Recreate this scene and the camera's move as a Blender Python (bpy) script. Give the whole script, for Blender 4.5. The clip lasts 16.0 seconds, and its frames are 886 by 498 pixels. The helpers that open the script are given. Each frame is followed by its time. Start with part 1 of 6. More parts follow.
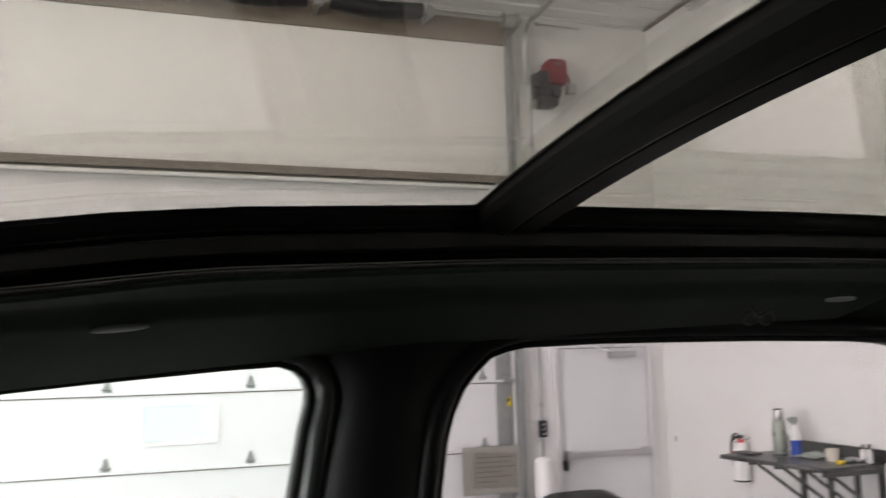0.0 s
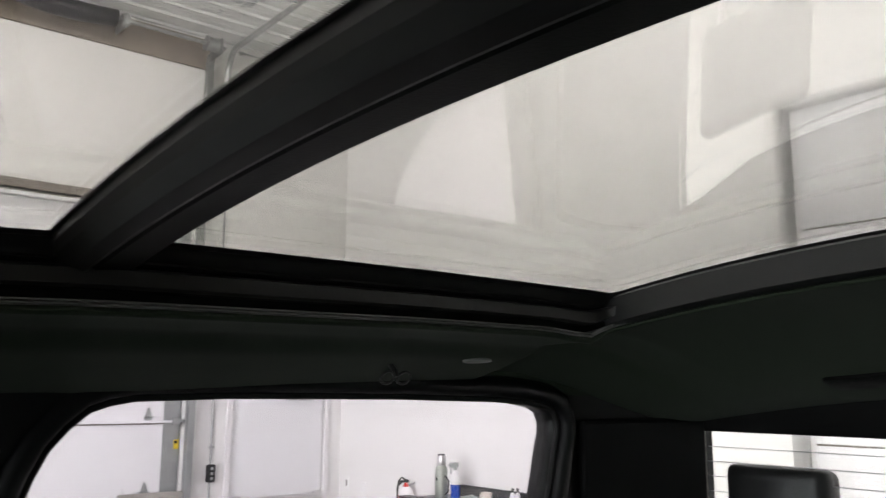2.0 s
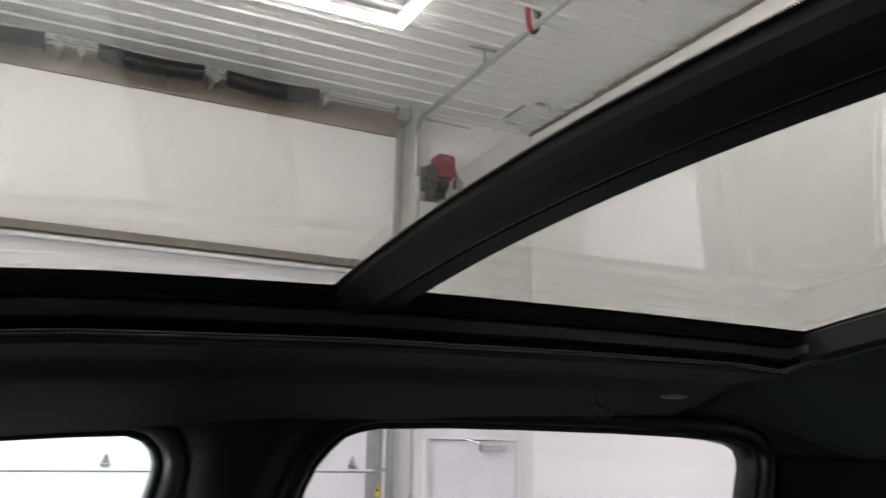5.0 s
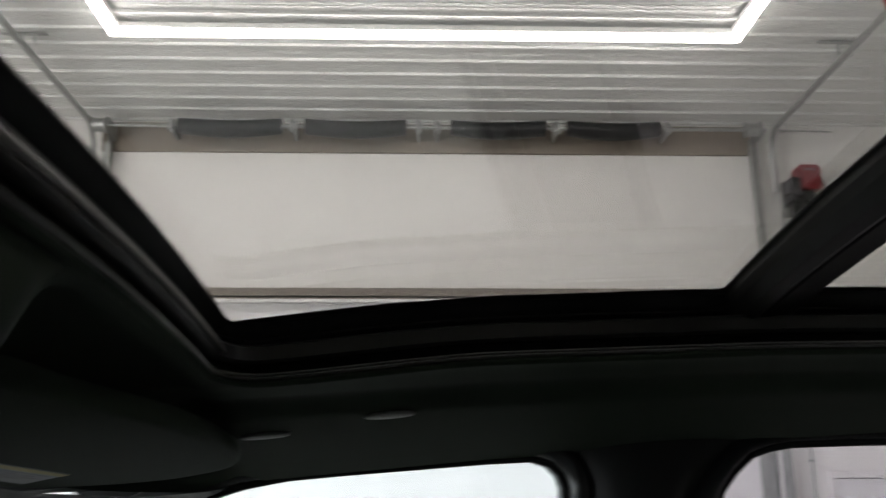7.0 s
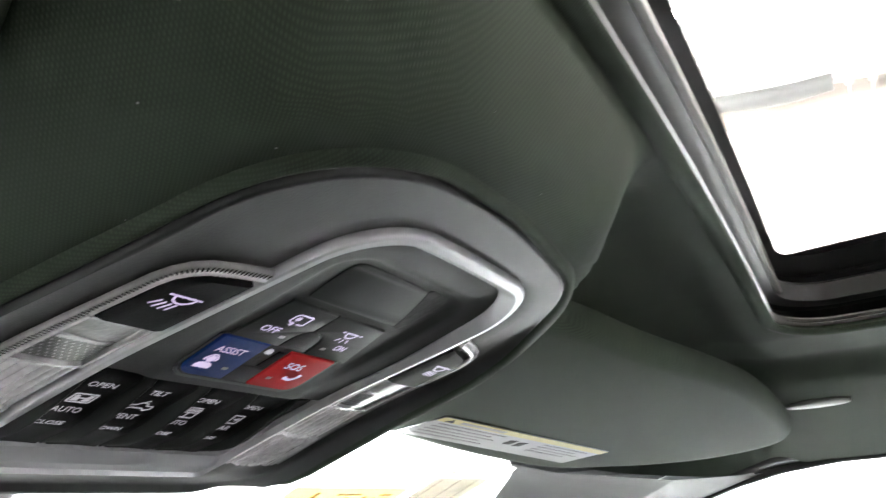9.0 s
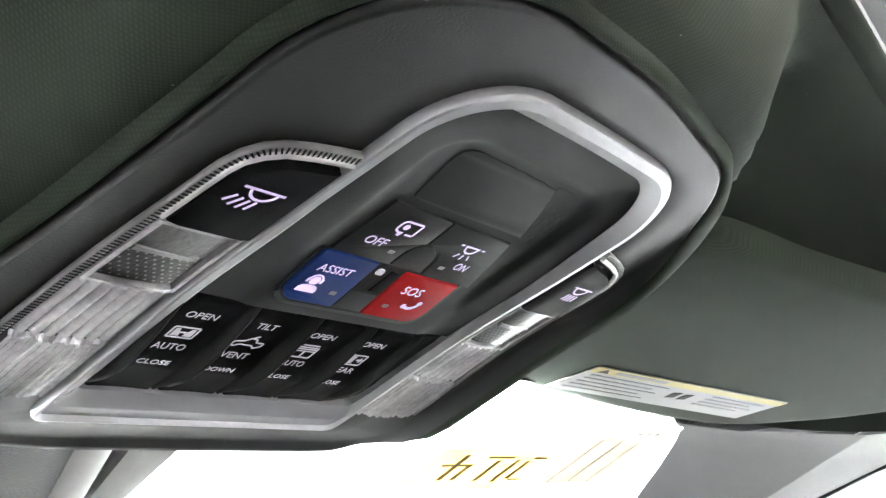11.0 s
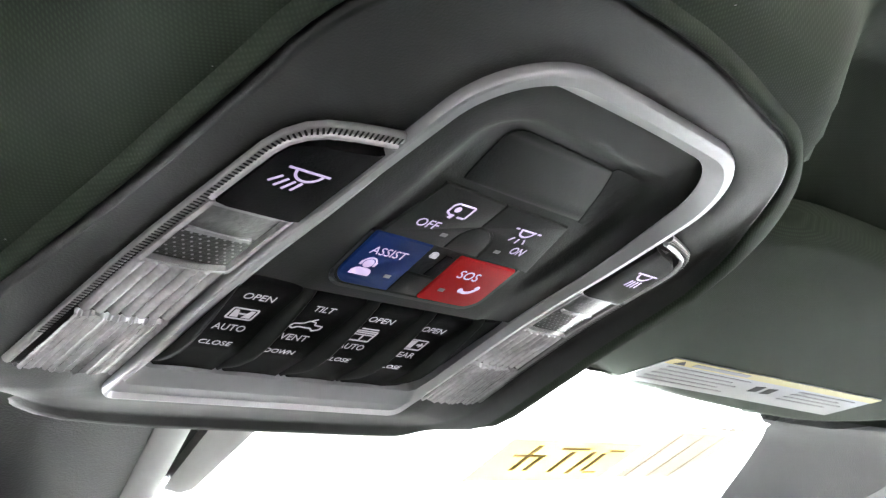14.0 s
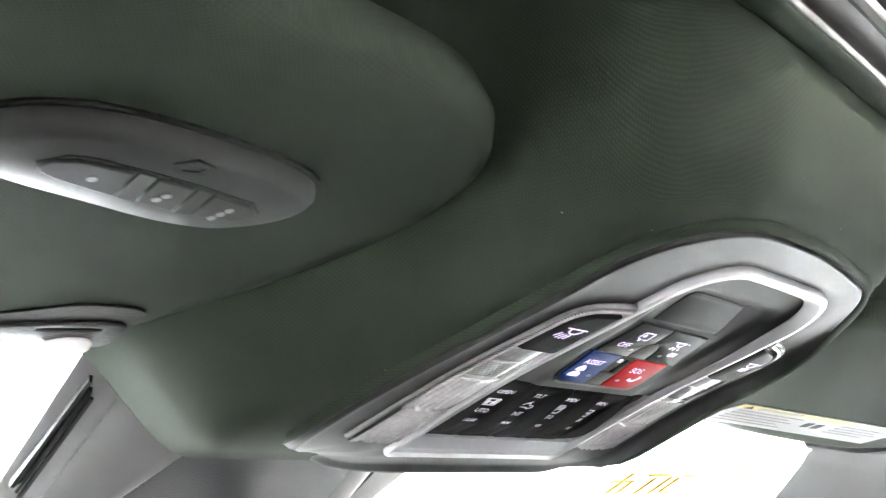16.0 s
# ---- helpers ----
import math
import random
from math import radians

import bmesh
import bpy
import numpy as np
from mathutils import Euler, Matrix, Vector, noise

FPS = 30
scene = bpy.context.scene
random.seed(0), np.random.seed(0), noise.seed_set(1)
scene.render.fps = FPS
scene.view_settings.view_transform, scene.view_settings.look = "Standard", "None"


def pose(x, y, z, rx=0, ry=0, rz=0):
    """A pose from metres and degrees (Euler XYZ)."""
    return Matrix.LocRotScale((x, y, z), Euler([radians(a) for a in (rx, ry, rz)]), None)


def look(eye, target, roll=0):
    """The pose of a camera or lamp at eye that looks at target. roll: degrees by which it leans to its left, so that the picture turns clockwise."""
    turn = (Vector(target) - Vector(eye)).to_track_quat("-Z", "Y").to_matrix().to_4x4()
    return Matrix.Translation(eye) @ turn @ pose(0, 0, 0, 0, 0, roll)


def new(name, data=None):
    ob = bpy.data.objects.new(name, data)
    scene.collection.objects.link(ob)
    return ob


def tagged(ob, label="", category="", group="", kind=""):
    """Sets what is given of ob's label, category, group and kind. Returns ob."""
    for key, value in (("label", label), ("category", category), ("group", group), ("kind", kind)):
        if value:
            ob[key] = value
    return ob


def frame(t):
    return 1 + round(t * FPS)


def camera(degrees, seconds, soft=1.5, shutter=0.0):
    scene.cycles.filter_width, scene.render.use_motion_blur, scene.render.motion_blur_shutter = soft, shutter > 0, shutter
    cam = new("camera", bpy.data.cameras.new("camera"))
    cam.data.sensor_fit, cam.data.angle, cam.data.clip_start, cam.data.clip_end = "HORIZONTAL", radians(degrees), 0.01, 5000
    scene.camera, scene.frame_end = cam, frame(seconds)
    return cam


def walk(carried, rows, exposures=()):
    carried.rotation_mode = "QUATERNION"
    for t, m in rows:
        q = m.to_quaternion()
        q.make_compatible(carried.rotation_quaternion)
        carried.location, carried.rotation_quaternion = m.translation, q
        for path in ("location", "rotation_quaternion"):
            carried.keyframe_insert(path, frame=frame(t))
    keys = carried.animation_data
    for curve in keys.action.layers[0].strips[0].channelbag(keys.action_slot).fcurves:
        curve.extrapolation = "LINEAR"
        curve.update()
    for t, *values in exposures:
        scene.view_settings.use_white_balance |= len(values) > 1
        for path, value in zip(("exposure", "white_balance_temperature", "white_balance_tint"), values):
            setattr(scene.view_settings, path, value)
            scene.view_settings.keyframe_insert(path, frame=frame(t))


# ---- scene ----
cam = camera(55.7, 16.0, 1.3, 0.5)
PATH = [
    (0, (0.565, -0.095, 2.015), (1.189, 1.788, 2.268), -1.4),
    (0.5, (0.593, -0.072, 2.022), (1.444, 1.712, 2.32), -1.3),
    (1, (0.632, -0.062, 2.03), (1.644, 1.631, 2.363), -0.1),
    (1.5, (0.664, -0.046, 2.034), (1.804, 1.561, 2.378), 0.2),
    (2, (0.688, -0.036, 2.038), (1.929, 1.495, 2.375), 0.4),
    (2.5, (0.708, -0.031, 2.042), (2.02, 1.441, 2.38), 0.5),
    (3, (0.696, -0.037, 2.038), (2.054, 1.39, 2.381), 0.5),
    (5.5, (0.564, -0.165, 1.994), (1.261, 1.644, 2.484), 1.1),
    (6, (0.565, -0.166, 1.99), (1.121, 1.683, 2.513), 0.7),
    (6.5, (0.563, -0.158, 1.984), (0.907, 1.736, 2.527), -0.1),
    (7, (0.554, -0.132, 1.97), (0.607, 1.789, 2.523), -0.2),
    (7.5, (0.524, -0.089, 1.954), (0.285, 1.816, 2.514), -0.2),
    (8, (0.467, -0.062, 1.96), (-0.058, 1.782, 2.527), -0.5),
    (8.5, (0.445, -0.03, 1.957), (-0.288, 1.743, 2.523), -0.2),
    (9, (0.432, -0.013, 1.951), (-0.451, 1.692, 2.512), -0.3),
    (9.5, (0.422, 0.008, 1.948), (-0.576, 1.65, 2.502), 0.2),
    (10, (0.415, 0.032, 1.943), (-0.655, 1.632, 2.486), -1.1),
    (12.5, (0.413, 0.033, 1.931), (-0.893, 1.45, 2.467), -0.5),
    (13, (0.414, 0.032, 1.931), (-0.915, 1.428, 2.465), -0.4),
    (13.5, (0.414, 0.037, 1.931), (-0.924, 1.426, 2.46), -0.5),
    (14, (0.42, 0.042, 1.932), (-0.925, 1.425, 2.459), -0.4),
    (14.5, (0.425, 0.039, 1.932), (-0.93, 1.412, 2.461), -0.4),
    (15, (0.444, -0.016, 1.937), (-0.901, 1.361, 2.479), -0.4),
    (15.5, (0.457, -0.078, 1.944), (-0.902, 1.287, 2.484), -0.5),
    (16, (0.456, -0.114, 1.946), (-0.897, 1.257, 2.485), -0.7),
]
EXPOSURES = [(0, -0.34, 6850, 10), (1.0, 0.12, 6700, 10), (2.0, 0.18, 6500, 10), (3.0, 0.14, 6400, 11), (5.5, -0.23, 6450, 10), (6.5, -0.52, 6450, 10), (7.5, -0.55, 6500, 10), (8.0, 0.05, 6500, 10), (8.5, 1.75, 6500, 11), (9.0, 3.32, 6500, 12), (9.5, 3.56, 6500, 12), (10.0, 3.72, 6500, 12), (14.0, 3.63, 6500, 12), (15.0, 3.61, 6500, 12), (15.5, 3.67, 6500, 12), (16.0, 4.2, 6500, 13)]
walk(cam, [(t, look(eye, target, roll)) for t, eye, target, roll in PATH], EXPOSURES)

# ---- world and lights ----
TUBE_POWER = 50.0
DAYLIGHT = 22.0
world = bpy.data.worlds.new("world")
scene.world = world
world.use_nodes = True
world.node_tree.nodes["Background"].inputs["Color"].default_value = (0.55, 0.6, 0.7, 1)
world.node_tree.nodes["Background"].inputs["Strength"].default_value = 0.05

# ---- plan ----
YC = 0.235          # the truck's centre line
WALL_Y = 7.1        # wall with the large door and the steel door
WALL_X = 5.2        # wall behind the truck
CEIL = 5.3
ROOM_X0, ROOM_Y0 = -7.0, -6.0


# ---- materials ----
def material(name, colour, rough=0.5, metal=0.0, vary=0.12, scale=8.0, bump=0.0, bump_scale=200.0, glow=0.0, glow_colour=None, coat=0.0, spec=0.5):
    """A painted, moulded or metal surface with uneven tone at two scales and fine relief."""
    m = bpy.data.materials.new(name)
    m.use_nodes = True
    n, l = m.node_tree.nodes, m.node_tree.links
    b = n["Principled BSDF"]
    b.inputs["Metallic"].default_value = metal
    b.inputs["Coat Weight"].default_value = coat
    b.inputs["Specular IOR Level"].default_value = spec
    co = n.new("ShaderNodeTexCoord")
    big, small = n.new("ShaderNodeTexNoise"), n.new("ShaderNodeTexNoise")
    big.inputs["Scale"].default_value, small.inputs["Scale"].default_value = scale, scale * 11
    big.inputs["Detail"].default_value = 4
    add = n.new("ShaderNodeMath")
    add.operation = "MULTIPLY_ADD"
    add.inputs[1].default_value = 0.35
    l.new(co.outputs["Object"], big.inputs["Vector"])
    l.new(co.outputs["Object"], small.inputs["Vector"])
    l.new(small.outputs["Fac"], add.inputs[0])
    l.new(big.outputs["Fac"], add.inputs[2])
    ramp = n.new("ShaderNodeValToRGB")
    ramp.color_ramp.elements[0].position, ramp.color_ramp.elements[1].position = 0.35, 0.95
    ramp.color_ramp.elements[0].color = (*[c * (1 - vary) for c in colour], 1)
    ramp.color_ramp.elements[1].color = (*[min(1, c * (1 + vary)) for c in colour], 1)
    l.new(add.outputs[0], ramp.inputs["Fac"])
    l.new(ramp.outputs["Color"], b.inputs["Base Color"])
    rr = n.new("ShaderNodeMapRange")
    rr.inputs["To Min"].default_value, rr.inputs["To Max"].default_value = max(0.02, rough * 0.85), min(1, rough * 1.15)
    l.new(big.outputs["Fac"], rr.inputs["Value"])
    l.new(rr.outputs[0], b.inputs["Roughness"])
    if bump:
        fine, bp = n.new("ShaderNodeTexNoise"), n.new("ShaderNodeBump")
        fine.inputs["Scale"].default_value = bump_scale
        bp.inputs["Strength"].default_value, bp.inputs["Distance"].default_value = bump, 0.002
        l.new(co.outputs["Object"], fine.inputs["Vector"])
        l.new(fine.outputs["Fac"], bp.inputs["Height"])
        l.new(bp.outputs["Normal"], b.inputs["Normal"])
    if glow:
        b.inputs["Emission Color"].default_value = (*(glow_colour or colour), 1)
        b.inputs["Emission Strength"].default_value = glow
    return m


def woven(name, colour, pitch=0.0016):
    """Knitted headliner cloth: rows of fine diagonal ribs with lighter fibre tips."""
    m = material(name, colour, 0.75, 0, 0.16, 5.0, spec=0.06)
    n, l = m.node_tree.nodes, m.node_tree.links
    b = n["Principled BSDF"]
    co = n.new("ShaderNodeTexCoord")
    waves = []
    for turn in (28, -52):
        mp, wv = n.new("ShaderNodeMapping"), n.new("ShaderNodeTexWave")
        mp.inputs["Rotation"].default_value = (0, 0, radians(turn))
        wv.inputs["Scale"].default_value = 0.314 / pitch
        wv.inputs["Distortion"].default_value, wv.inputs["Detail"].default_value = 0.6, 1
        l.new(co.outputs["Object"], mp.inputs["Vector"])
        l.new(mp.outputs["Vector"], wv.inputs["Vector"])
        waves.append(wv)
    mul, bp = n.new("ShaderNodeMath"), n.new("ShaderNodeBump")
    mul.operation = "MULTIPLY"
    l.new(waves[0].outputs["Fac"], mul.inputs[0])
    l.new(waves[1].outputs["Fac"], mul.inputs[1])
    bp.inputs["Strength"].default_value, bp.inputs["Distance"].default_value = 0.13, 0.0003
    l.new(mul.outputs[0], bp.inputs["Height"])
    l.new(bp.outputs["Normal"], b.inputs["Normal"])
    old = b.inputs["Base Color"].links[0].from_socket
    mix = n.new("ShaderNodeMix")
    mix.data_type = "RGBA"
    mix.blend_type = "MULTIPLY"
    mr = n.new("ShaderNodeMapRange")
    mr.inputs["To Min"].default_value, mr.inputs["To Max"].default_value = 0.80, 1.28
    l.new(mul.outputs[0], mr.inputs["Value"])
    mix.inputs["Factor"].default_value = 1
    l.new(old, mix.inputs[6])
    l.new(mr.outputs[0], mix.inputs[7])
    l.new(mix.outputs[2], b.inputs["Base Color"])
    b.inputs["Sheen Weight"].default_value = 0.01
    return m


def pane_glass(name, tint, ior=1.5):
    """Thin tinted sheet: light passes with the tint of one face, gloss by Fresnel."""
    m = bpy.data.materials.new(name)
    m.use_nodes = True
    n, l = m.node_tree.nodes, m.node_tree.links
    n.remove(n["Principled BSDF"])
    tr, gl, mx = n.new("ShaderNodeBsdfTransparent"), n.new("ShaderNodeBsdfGlossy"), n.new("ShaderNodeMixShader")
    lw, pw, ma = n.new("ShaderNodeLayerWeight"), n.new("ShaderNodeMath"), n.new("ShaderNodeMath")
    tr.inputs["Color"].default_value = (*tint, 1)
    gl.inputs["Roughness"].default_value = 0.0
    lw.inputs["Blend"].default_value = 0.5
    pw.operation, ma.operation = "POWER", "MULTIPLY_ADD"
    pw.inputs[1].default_value = 5.0
    f0 = ((ior - 1) / (ior + 1)) ** 2
    ma.inputs[1].default_value, ma.inputs[2].default_value = 1 - f0, f0
    l.new(lw.outputs["Facing"], pw.inputs[0])
    l.new(pw.outputs[0], ma.inputs[0])
    l.new(ma.outputs[0], mx.inputs[0])
    l.new(tr.outputs[0], mx.inputs[1])
    l.new(gl.outputs[0], mx.inputs[2])
    l.new(mx.outputs[0], n["Material Output"].inputs["Surface"])
    return m


def thin_paper(name, colour):
    """Paper that lets some light through."""
    m = material(name, colour, 0.8, 0, 0.05, 25.0)
    n, l = m.node_tree.nodes, m.node_tree.links
    tr, mx = n.new("ShaderNodeBsdfTranslucent"), n.new("ShaderNodeMixShader")
    mx.inputs[0].default_value = 0.6
    l.new(n["Principled BSDF"].inputs["Base Color"].links[0].from_socket, tr.inputs["Color"])
    l.new(n["Principled BSDF"].outputs[0], mx.inputs[1])
    l.new(tr.outputs[0], mx.inputs[2])
    l.new(mx.outputs[0], n["Material Output"].inputs["Surface"])
    return m


M = {
    "white_wall": material("white_wall_paint", (0.72, 0.715, 0.70), 0.6, 0, 0.04, 0.9, 0.12, 60),
    "light_holding_wall": material("dark_unseen_wall", (0.10, 0.092, 0.08), 0.75, 0, 0.2, 1.2, 0.15, 60),
    "ceiling_steel": material("white_ceiling_steel", (0.66, 0.67, 0.66), 0.35, 0, 0.05, 0.7, 0.05, 40),
    "concrete": material("concrete_floor", (0.23, 0.226, 0.218), 0.55, 0, 0.18, 1.1, 0.2, 90),
    "door_white": material("white_steel_door_skin", (0.74, 0.74, 0.75), 0.4, 0, 0.04, 1.5, 0.15, 220),
    "frame_white": material("white_door_frame", (0.7, 0.69, 0.69), 0.42, 0, 0.05, 3.0),
    "galv": material("galvanised_steel", (0.36, 0.375, 0.37), 0.38, 0.75, 0.2, 14.0, 0.1, 120),
    "brushed": material("brushed_steel", (0.55, 0.55, 0.54), 0.32, 0.95, 0.1, 20.0),
    "spring": material("black_oiled_spring_steel", (0.012, 0.012, 0.013), 0.45, 0.3, 0.2, 20.0, 0.2, 300),
    "header": material("brown_timber_header", (0.2, 0.17, 0.14), 0.7, 0, 0.15, 3.0, 0.2, 60),
    "seal_grey": material("grey_rubber_seal", (0.2, 0.18, 0.16), 0.8, 0, 0.15, 12.0),
    "red_paint": material("red_motor_housing", (0.17, 0.012, 0.017), 0.4, 0, 0.12, 9.0),
    "black_iron": material("black_iron", (0.025, 0.025, 0.026), 0.5, 0.3, 0.2, 18.0, 0.1, 200),
    "black_cord": material("black_elastic_cord", (0.012, 0.012, 0.012), 0.7, 0, 0.2, 40.0),
    "red_cord": material("red_elastic_cord", (0.28, 0.025, 0.02), 0.7, 0, 0.2, 40.0),
    "yellow": material("yellow_tag", (0.75, 0.55, 0.03), 0.5, 0, 0.08, 30.0),
    "sign_grey": material("weathered_grey_board", (0.3, 0.29, 0.26), 0.7, 0, 0.16, 6.0, 0.1, 90),
    "ink": material("dark_print", (0.03, 0.03, 0.03), 0.6, 0, 0.1, 30.0, spec=0.05),
    "ink_grey": material("grey_print", (0.2, 0.19, 0.18), 0.7, 0, 0.1, 30.0),
    "white_plastic": material("white_plastic", (0.78, 0.78, 0.77), 0.35, 0, 0.05, 20.0),
    "bench_black": material("black_laminate", (0.02, 0.02, 0.022), 0.35, 0, 0.2, 12.0, 0.1, 150),
    "thermos": material("hammered_grey_green_steel", (0.27, 0.30, 0.26), 0.35, 0.4, 0.12, 30.0, 0.2, 300),
    "blue_liquid": material("blue_cleaner", (0.01, 0.06, 0.42), 0.2, 0, 0.08, 20.0, coat=0.5),
    "cloth_grey": material("crumpled_grey_cloth", (0.3, 0.33, 0.31), 0.9, 0, 0.2, 30.0, 0.4, 150),
    "ceramic": material("cream_mug_glaze", (0.66, 0.61, 0.53), 0.2, 0, 0.05, 20.0, coat=0.4),
    "red_gloss": material("red_enamel", (0.55, 0.02, 0.015), 0.25, 0, 0.08, 14.0, coat=0.4),
    "tube": material("led_tube", (0.95, 0.97, 1.0), 0.4, 0, 0.01, 3.0, glow=TUBE_POWER, glow_colour=(0.97, 0.985, 1.0)),
    "dark_window": material("dull_outdoors", (0.3, 0.33, 0.34), 0.9, 0, 0.1, 1.0),
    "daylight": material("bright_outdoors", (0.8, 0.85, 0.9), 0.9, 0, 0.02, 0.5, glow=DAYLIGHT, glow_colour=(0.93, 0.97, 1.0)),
    "overcast": material("pale_blue_outdoors", (0.6, 0.75, 0.8), 0.9, 0, 0.05, 1.5, glow=1.7, glow_colour=(0.82, 0.96, 1.0)),
    "cloth": woven("dark_headliner_cloth", (0.0218, 0.0289, 0.0200), 0.0010),
    "visor": woven("visor_cloth", (0.0220, 0.0288, 0.0202), 0.0010),
    "black_plastic": material("grained_black_plastic", (0.0045, 0.0045, 0.0045), 0.6, 0, 0.15, 25.0, 0.25, 900, spec=0.05),
    "well_black": material("matt_black_frame", (0.005, 0.0055, 0.005), 0.55, 0, 0.2, 14.0, 0.1, 400, spec=0.1),
    "rail_grey": material("satin_dark_rail", (0.007, 0.0068, 0.0064), 0.42, 0.0, 0.1, 20.0, spec=0.2),
    "shade_rail": material("satin_shade_rail", (0.014, 0.0136, 0.0126), 0.38, 0.0, 0.1, 20.0, spec=0.35),
    "piping": material("highlight_grey_piping", (0.22, 0.216, 0.21), 0.25, 0.4, 0.1, 20.0),
    "rail_light": material("anodised_rail", (0.055, 0.052, 0.049), 0.45, 0.0, 0.1, 20.0),
    "rubber": material("black_rubber", (0.006, 0.006, 0.006), 0.65, 0, 0.2, 30.0, spec=0.2),
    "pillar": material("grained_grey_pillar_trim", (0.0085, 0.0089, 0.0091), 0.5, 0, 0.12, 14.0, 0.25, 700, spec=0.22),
    "side_trim": material("black_grained_side_trim", (0.0026, 0.0028, 0.0030), 0.40, 0, 0.12, 14.0, 0.15, 700, spec=0.2),
    "lit_frame_trim": material("lit_front_window_frame", (0.0095, 0.0100, 0.0105), 0.34, 0, 0.12, 14.0, 0.1, 700, spec=0.5),
    "hook": material("glossy_black_hook", (0.012, 0.012, 0.012), 0.28, 0, 0.1, 20.0, spec=0.5),
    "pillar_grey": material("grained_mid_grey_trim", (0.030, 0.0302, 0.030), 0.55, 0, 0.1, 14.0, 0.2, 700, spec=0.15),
    "shroud": material("grey_sensor_shroud", (0.048, 0.047, 0.047), 0.45, 0, 0.06, 20.0, 0.05, 1500),
    "sensor": material("dark_grey_sensor_cover", (0.0085, 0.0092, 0.0088), 0.5, 0, 0.1, 20.0, 0.2, 800),
    "opener": material("dark_grey_opener_plastic", (0.0185, 0.0198, 0.0178), 0.55, 0, 0.06, 20.0, 0.05, 1500, spec=0.12),
    "shroud_pale": material("pale_grey_shroud_edge", (0.16, 0.158, 0.155), 0.45, 0, 0.06, 20.0, 0.05, 1500),
    "knurl": material("frosted_edge_strip", (0.13, 0.13, 0.13), 0.3, 0.0, 0.2, 300.0),
    "label_print": material("pale_grey_print", (0.13, 0.13, 0.13), 0.6, 0, 0.1, 30.0),
    "bezel": material("satin_charcoal_bezel", (0.0050, 0.0055, 0.0049), 0.49, 0.0, 0.06, 30.0, 0.08, 1500, spec=0.32),
    "panel": material("matt_charcoal_panel", (0.0106, 0.0112, 0.0106), 0.55, 0, 0.06, 30.0, 0.08, 1500, spec=0.12),
    "chrome": material("satin_chrome", (0.31, 0.31, 0.32), 0.40, 0.58, 0.03, 40.0),
    "key": material("black_soft_key", (0.0038, 0.0038, 0.0041), 0.65, 0, 0.1, 40.0, 0.08, 1500, spec=0.04),
    "key_blue": material("blue_button", (0.003, 0.017, 0.095), 0.6, 0, 0.05, 40.0, 0.06, 1500, spec=0.06),
    "key_red": material("red_button", (0.26, 0.008, 0.010), 0.6, 0, 0.05, 40.0, 0.06, 1500, spec=0.06),
    "legend": material("backlit_lilac_legend", (0.22, 0.18, 0.27), 0.4, 0, 0.02, 40.0, glow=0.055, glow_colour=(0.80, 0.64, 1.0)),
    "legend_white": material("backlit_white_legend", (0.20, 0.19, 0.205), 0.4, 0, 0.02, 40.0, glow=0.028, glow_colour=(0.95, 0.9, 1.0)),
    "status": material("dim_status_light", (0.13, 0.125, 0.135), 0.4, 0, 0.02, 40.0),
    "lens": pane_glass("clear_lamp_lens", (0.93, 0.93, 0.93), 1.3),
    "reflector": material("lamp_reflector", (0.06, 0.059, 0.06), 0.3, 0.0, 0.3, 60.0, 0.2, 350, spec=0.9),
    "prism": material("clear_moulded_prism", (0.42, 0.413, 0.426), 0.16, 0.3, 0.45, 45.0, 0.05, 260, spec=1.0),
    # white and yellow lowered to grey tones that include the visor label's shade
    "label_white": material("shade_toned_white", (0.16, 0.16, 0.162), 0.5, 0, 0.03, 30.0),
    "label_yellow": material("shade_toned_yellow", (0.25, 0.20, 0.045), 0.5, 0, 0.05, 30.0),
    "paper": thin_paper("thin_white_paper", (0.8, 0.79, 0.76)),
    "paper_yellow": thin_paper("yellow_sticker_paper", (0.86, 0.75, 0.43)),
    "paper_ink": thin_paper("brown_marker_print", (0.30, 0.22, 0.12)),
    "paper_grey": thin_paper("grey_printed_block", (0.52, 0.49, 0.435)),
    "paper_bar": thin_paper("grey_printed_line", (0.44, 0.41, 0.36)),
    "body_paint": material("dark_truck_paint", (0.03, 0.031, 0.034), 0.3, 0.2, 0.05, 3.0, coat=0.6),
    "tyre": material("tyre_rubber", (0.015, 0.015, 0.015), 0.8, 0, 0.2, 14.0, 0.3, 90),
    "dash": material("grey_dash_reflector", (0.15, 0.147, 0.14), 0.6, 0, 0.08, 8.0, 0.2, 500),
    "leather": material("black_leather", (0.012, 0.012, 0.012), 0.45, 0, 0.15, 20.0, 0.3, 450),
    "glass_clear": pane_glass("clear_window_glass", (0.95, 0.965, 0.96)),
    "glass_tint": pane_glass("privacy_window_glass", (0.735, 0.70, 0.715)),
    "glass_roof": pane_glass("tinted_roof_glass", (0.688, 0.663, 0.637), 1.53),
    "glass_back": pane_glass("back_window_glass", (0.84, 0.82, 0.80)),
    "frit": material("black_ceramic_frit", (0.006, 0.006, 0.006), 0.4, 0, 0.1, 40.0),
    "etch": material("grey_etched_mark", (0.22, 0.22, 0.22), 0.7, 0, 0.1, 40.0),
}


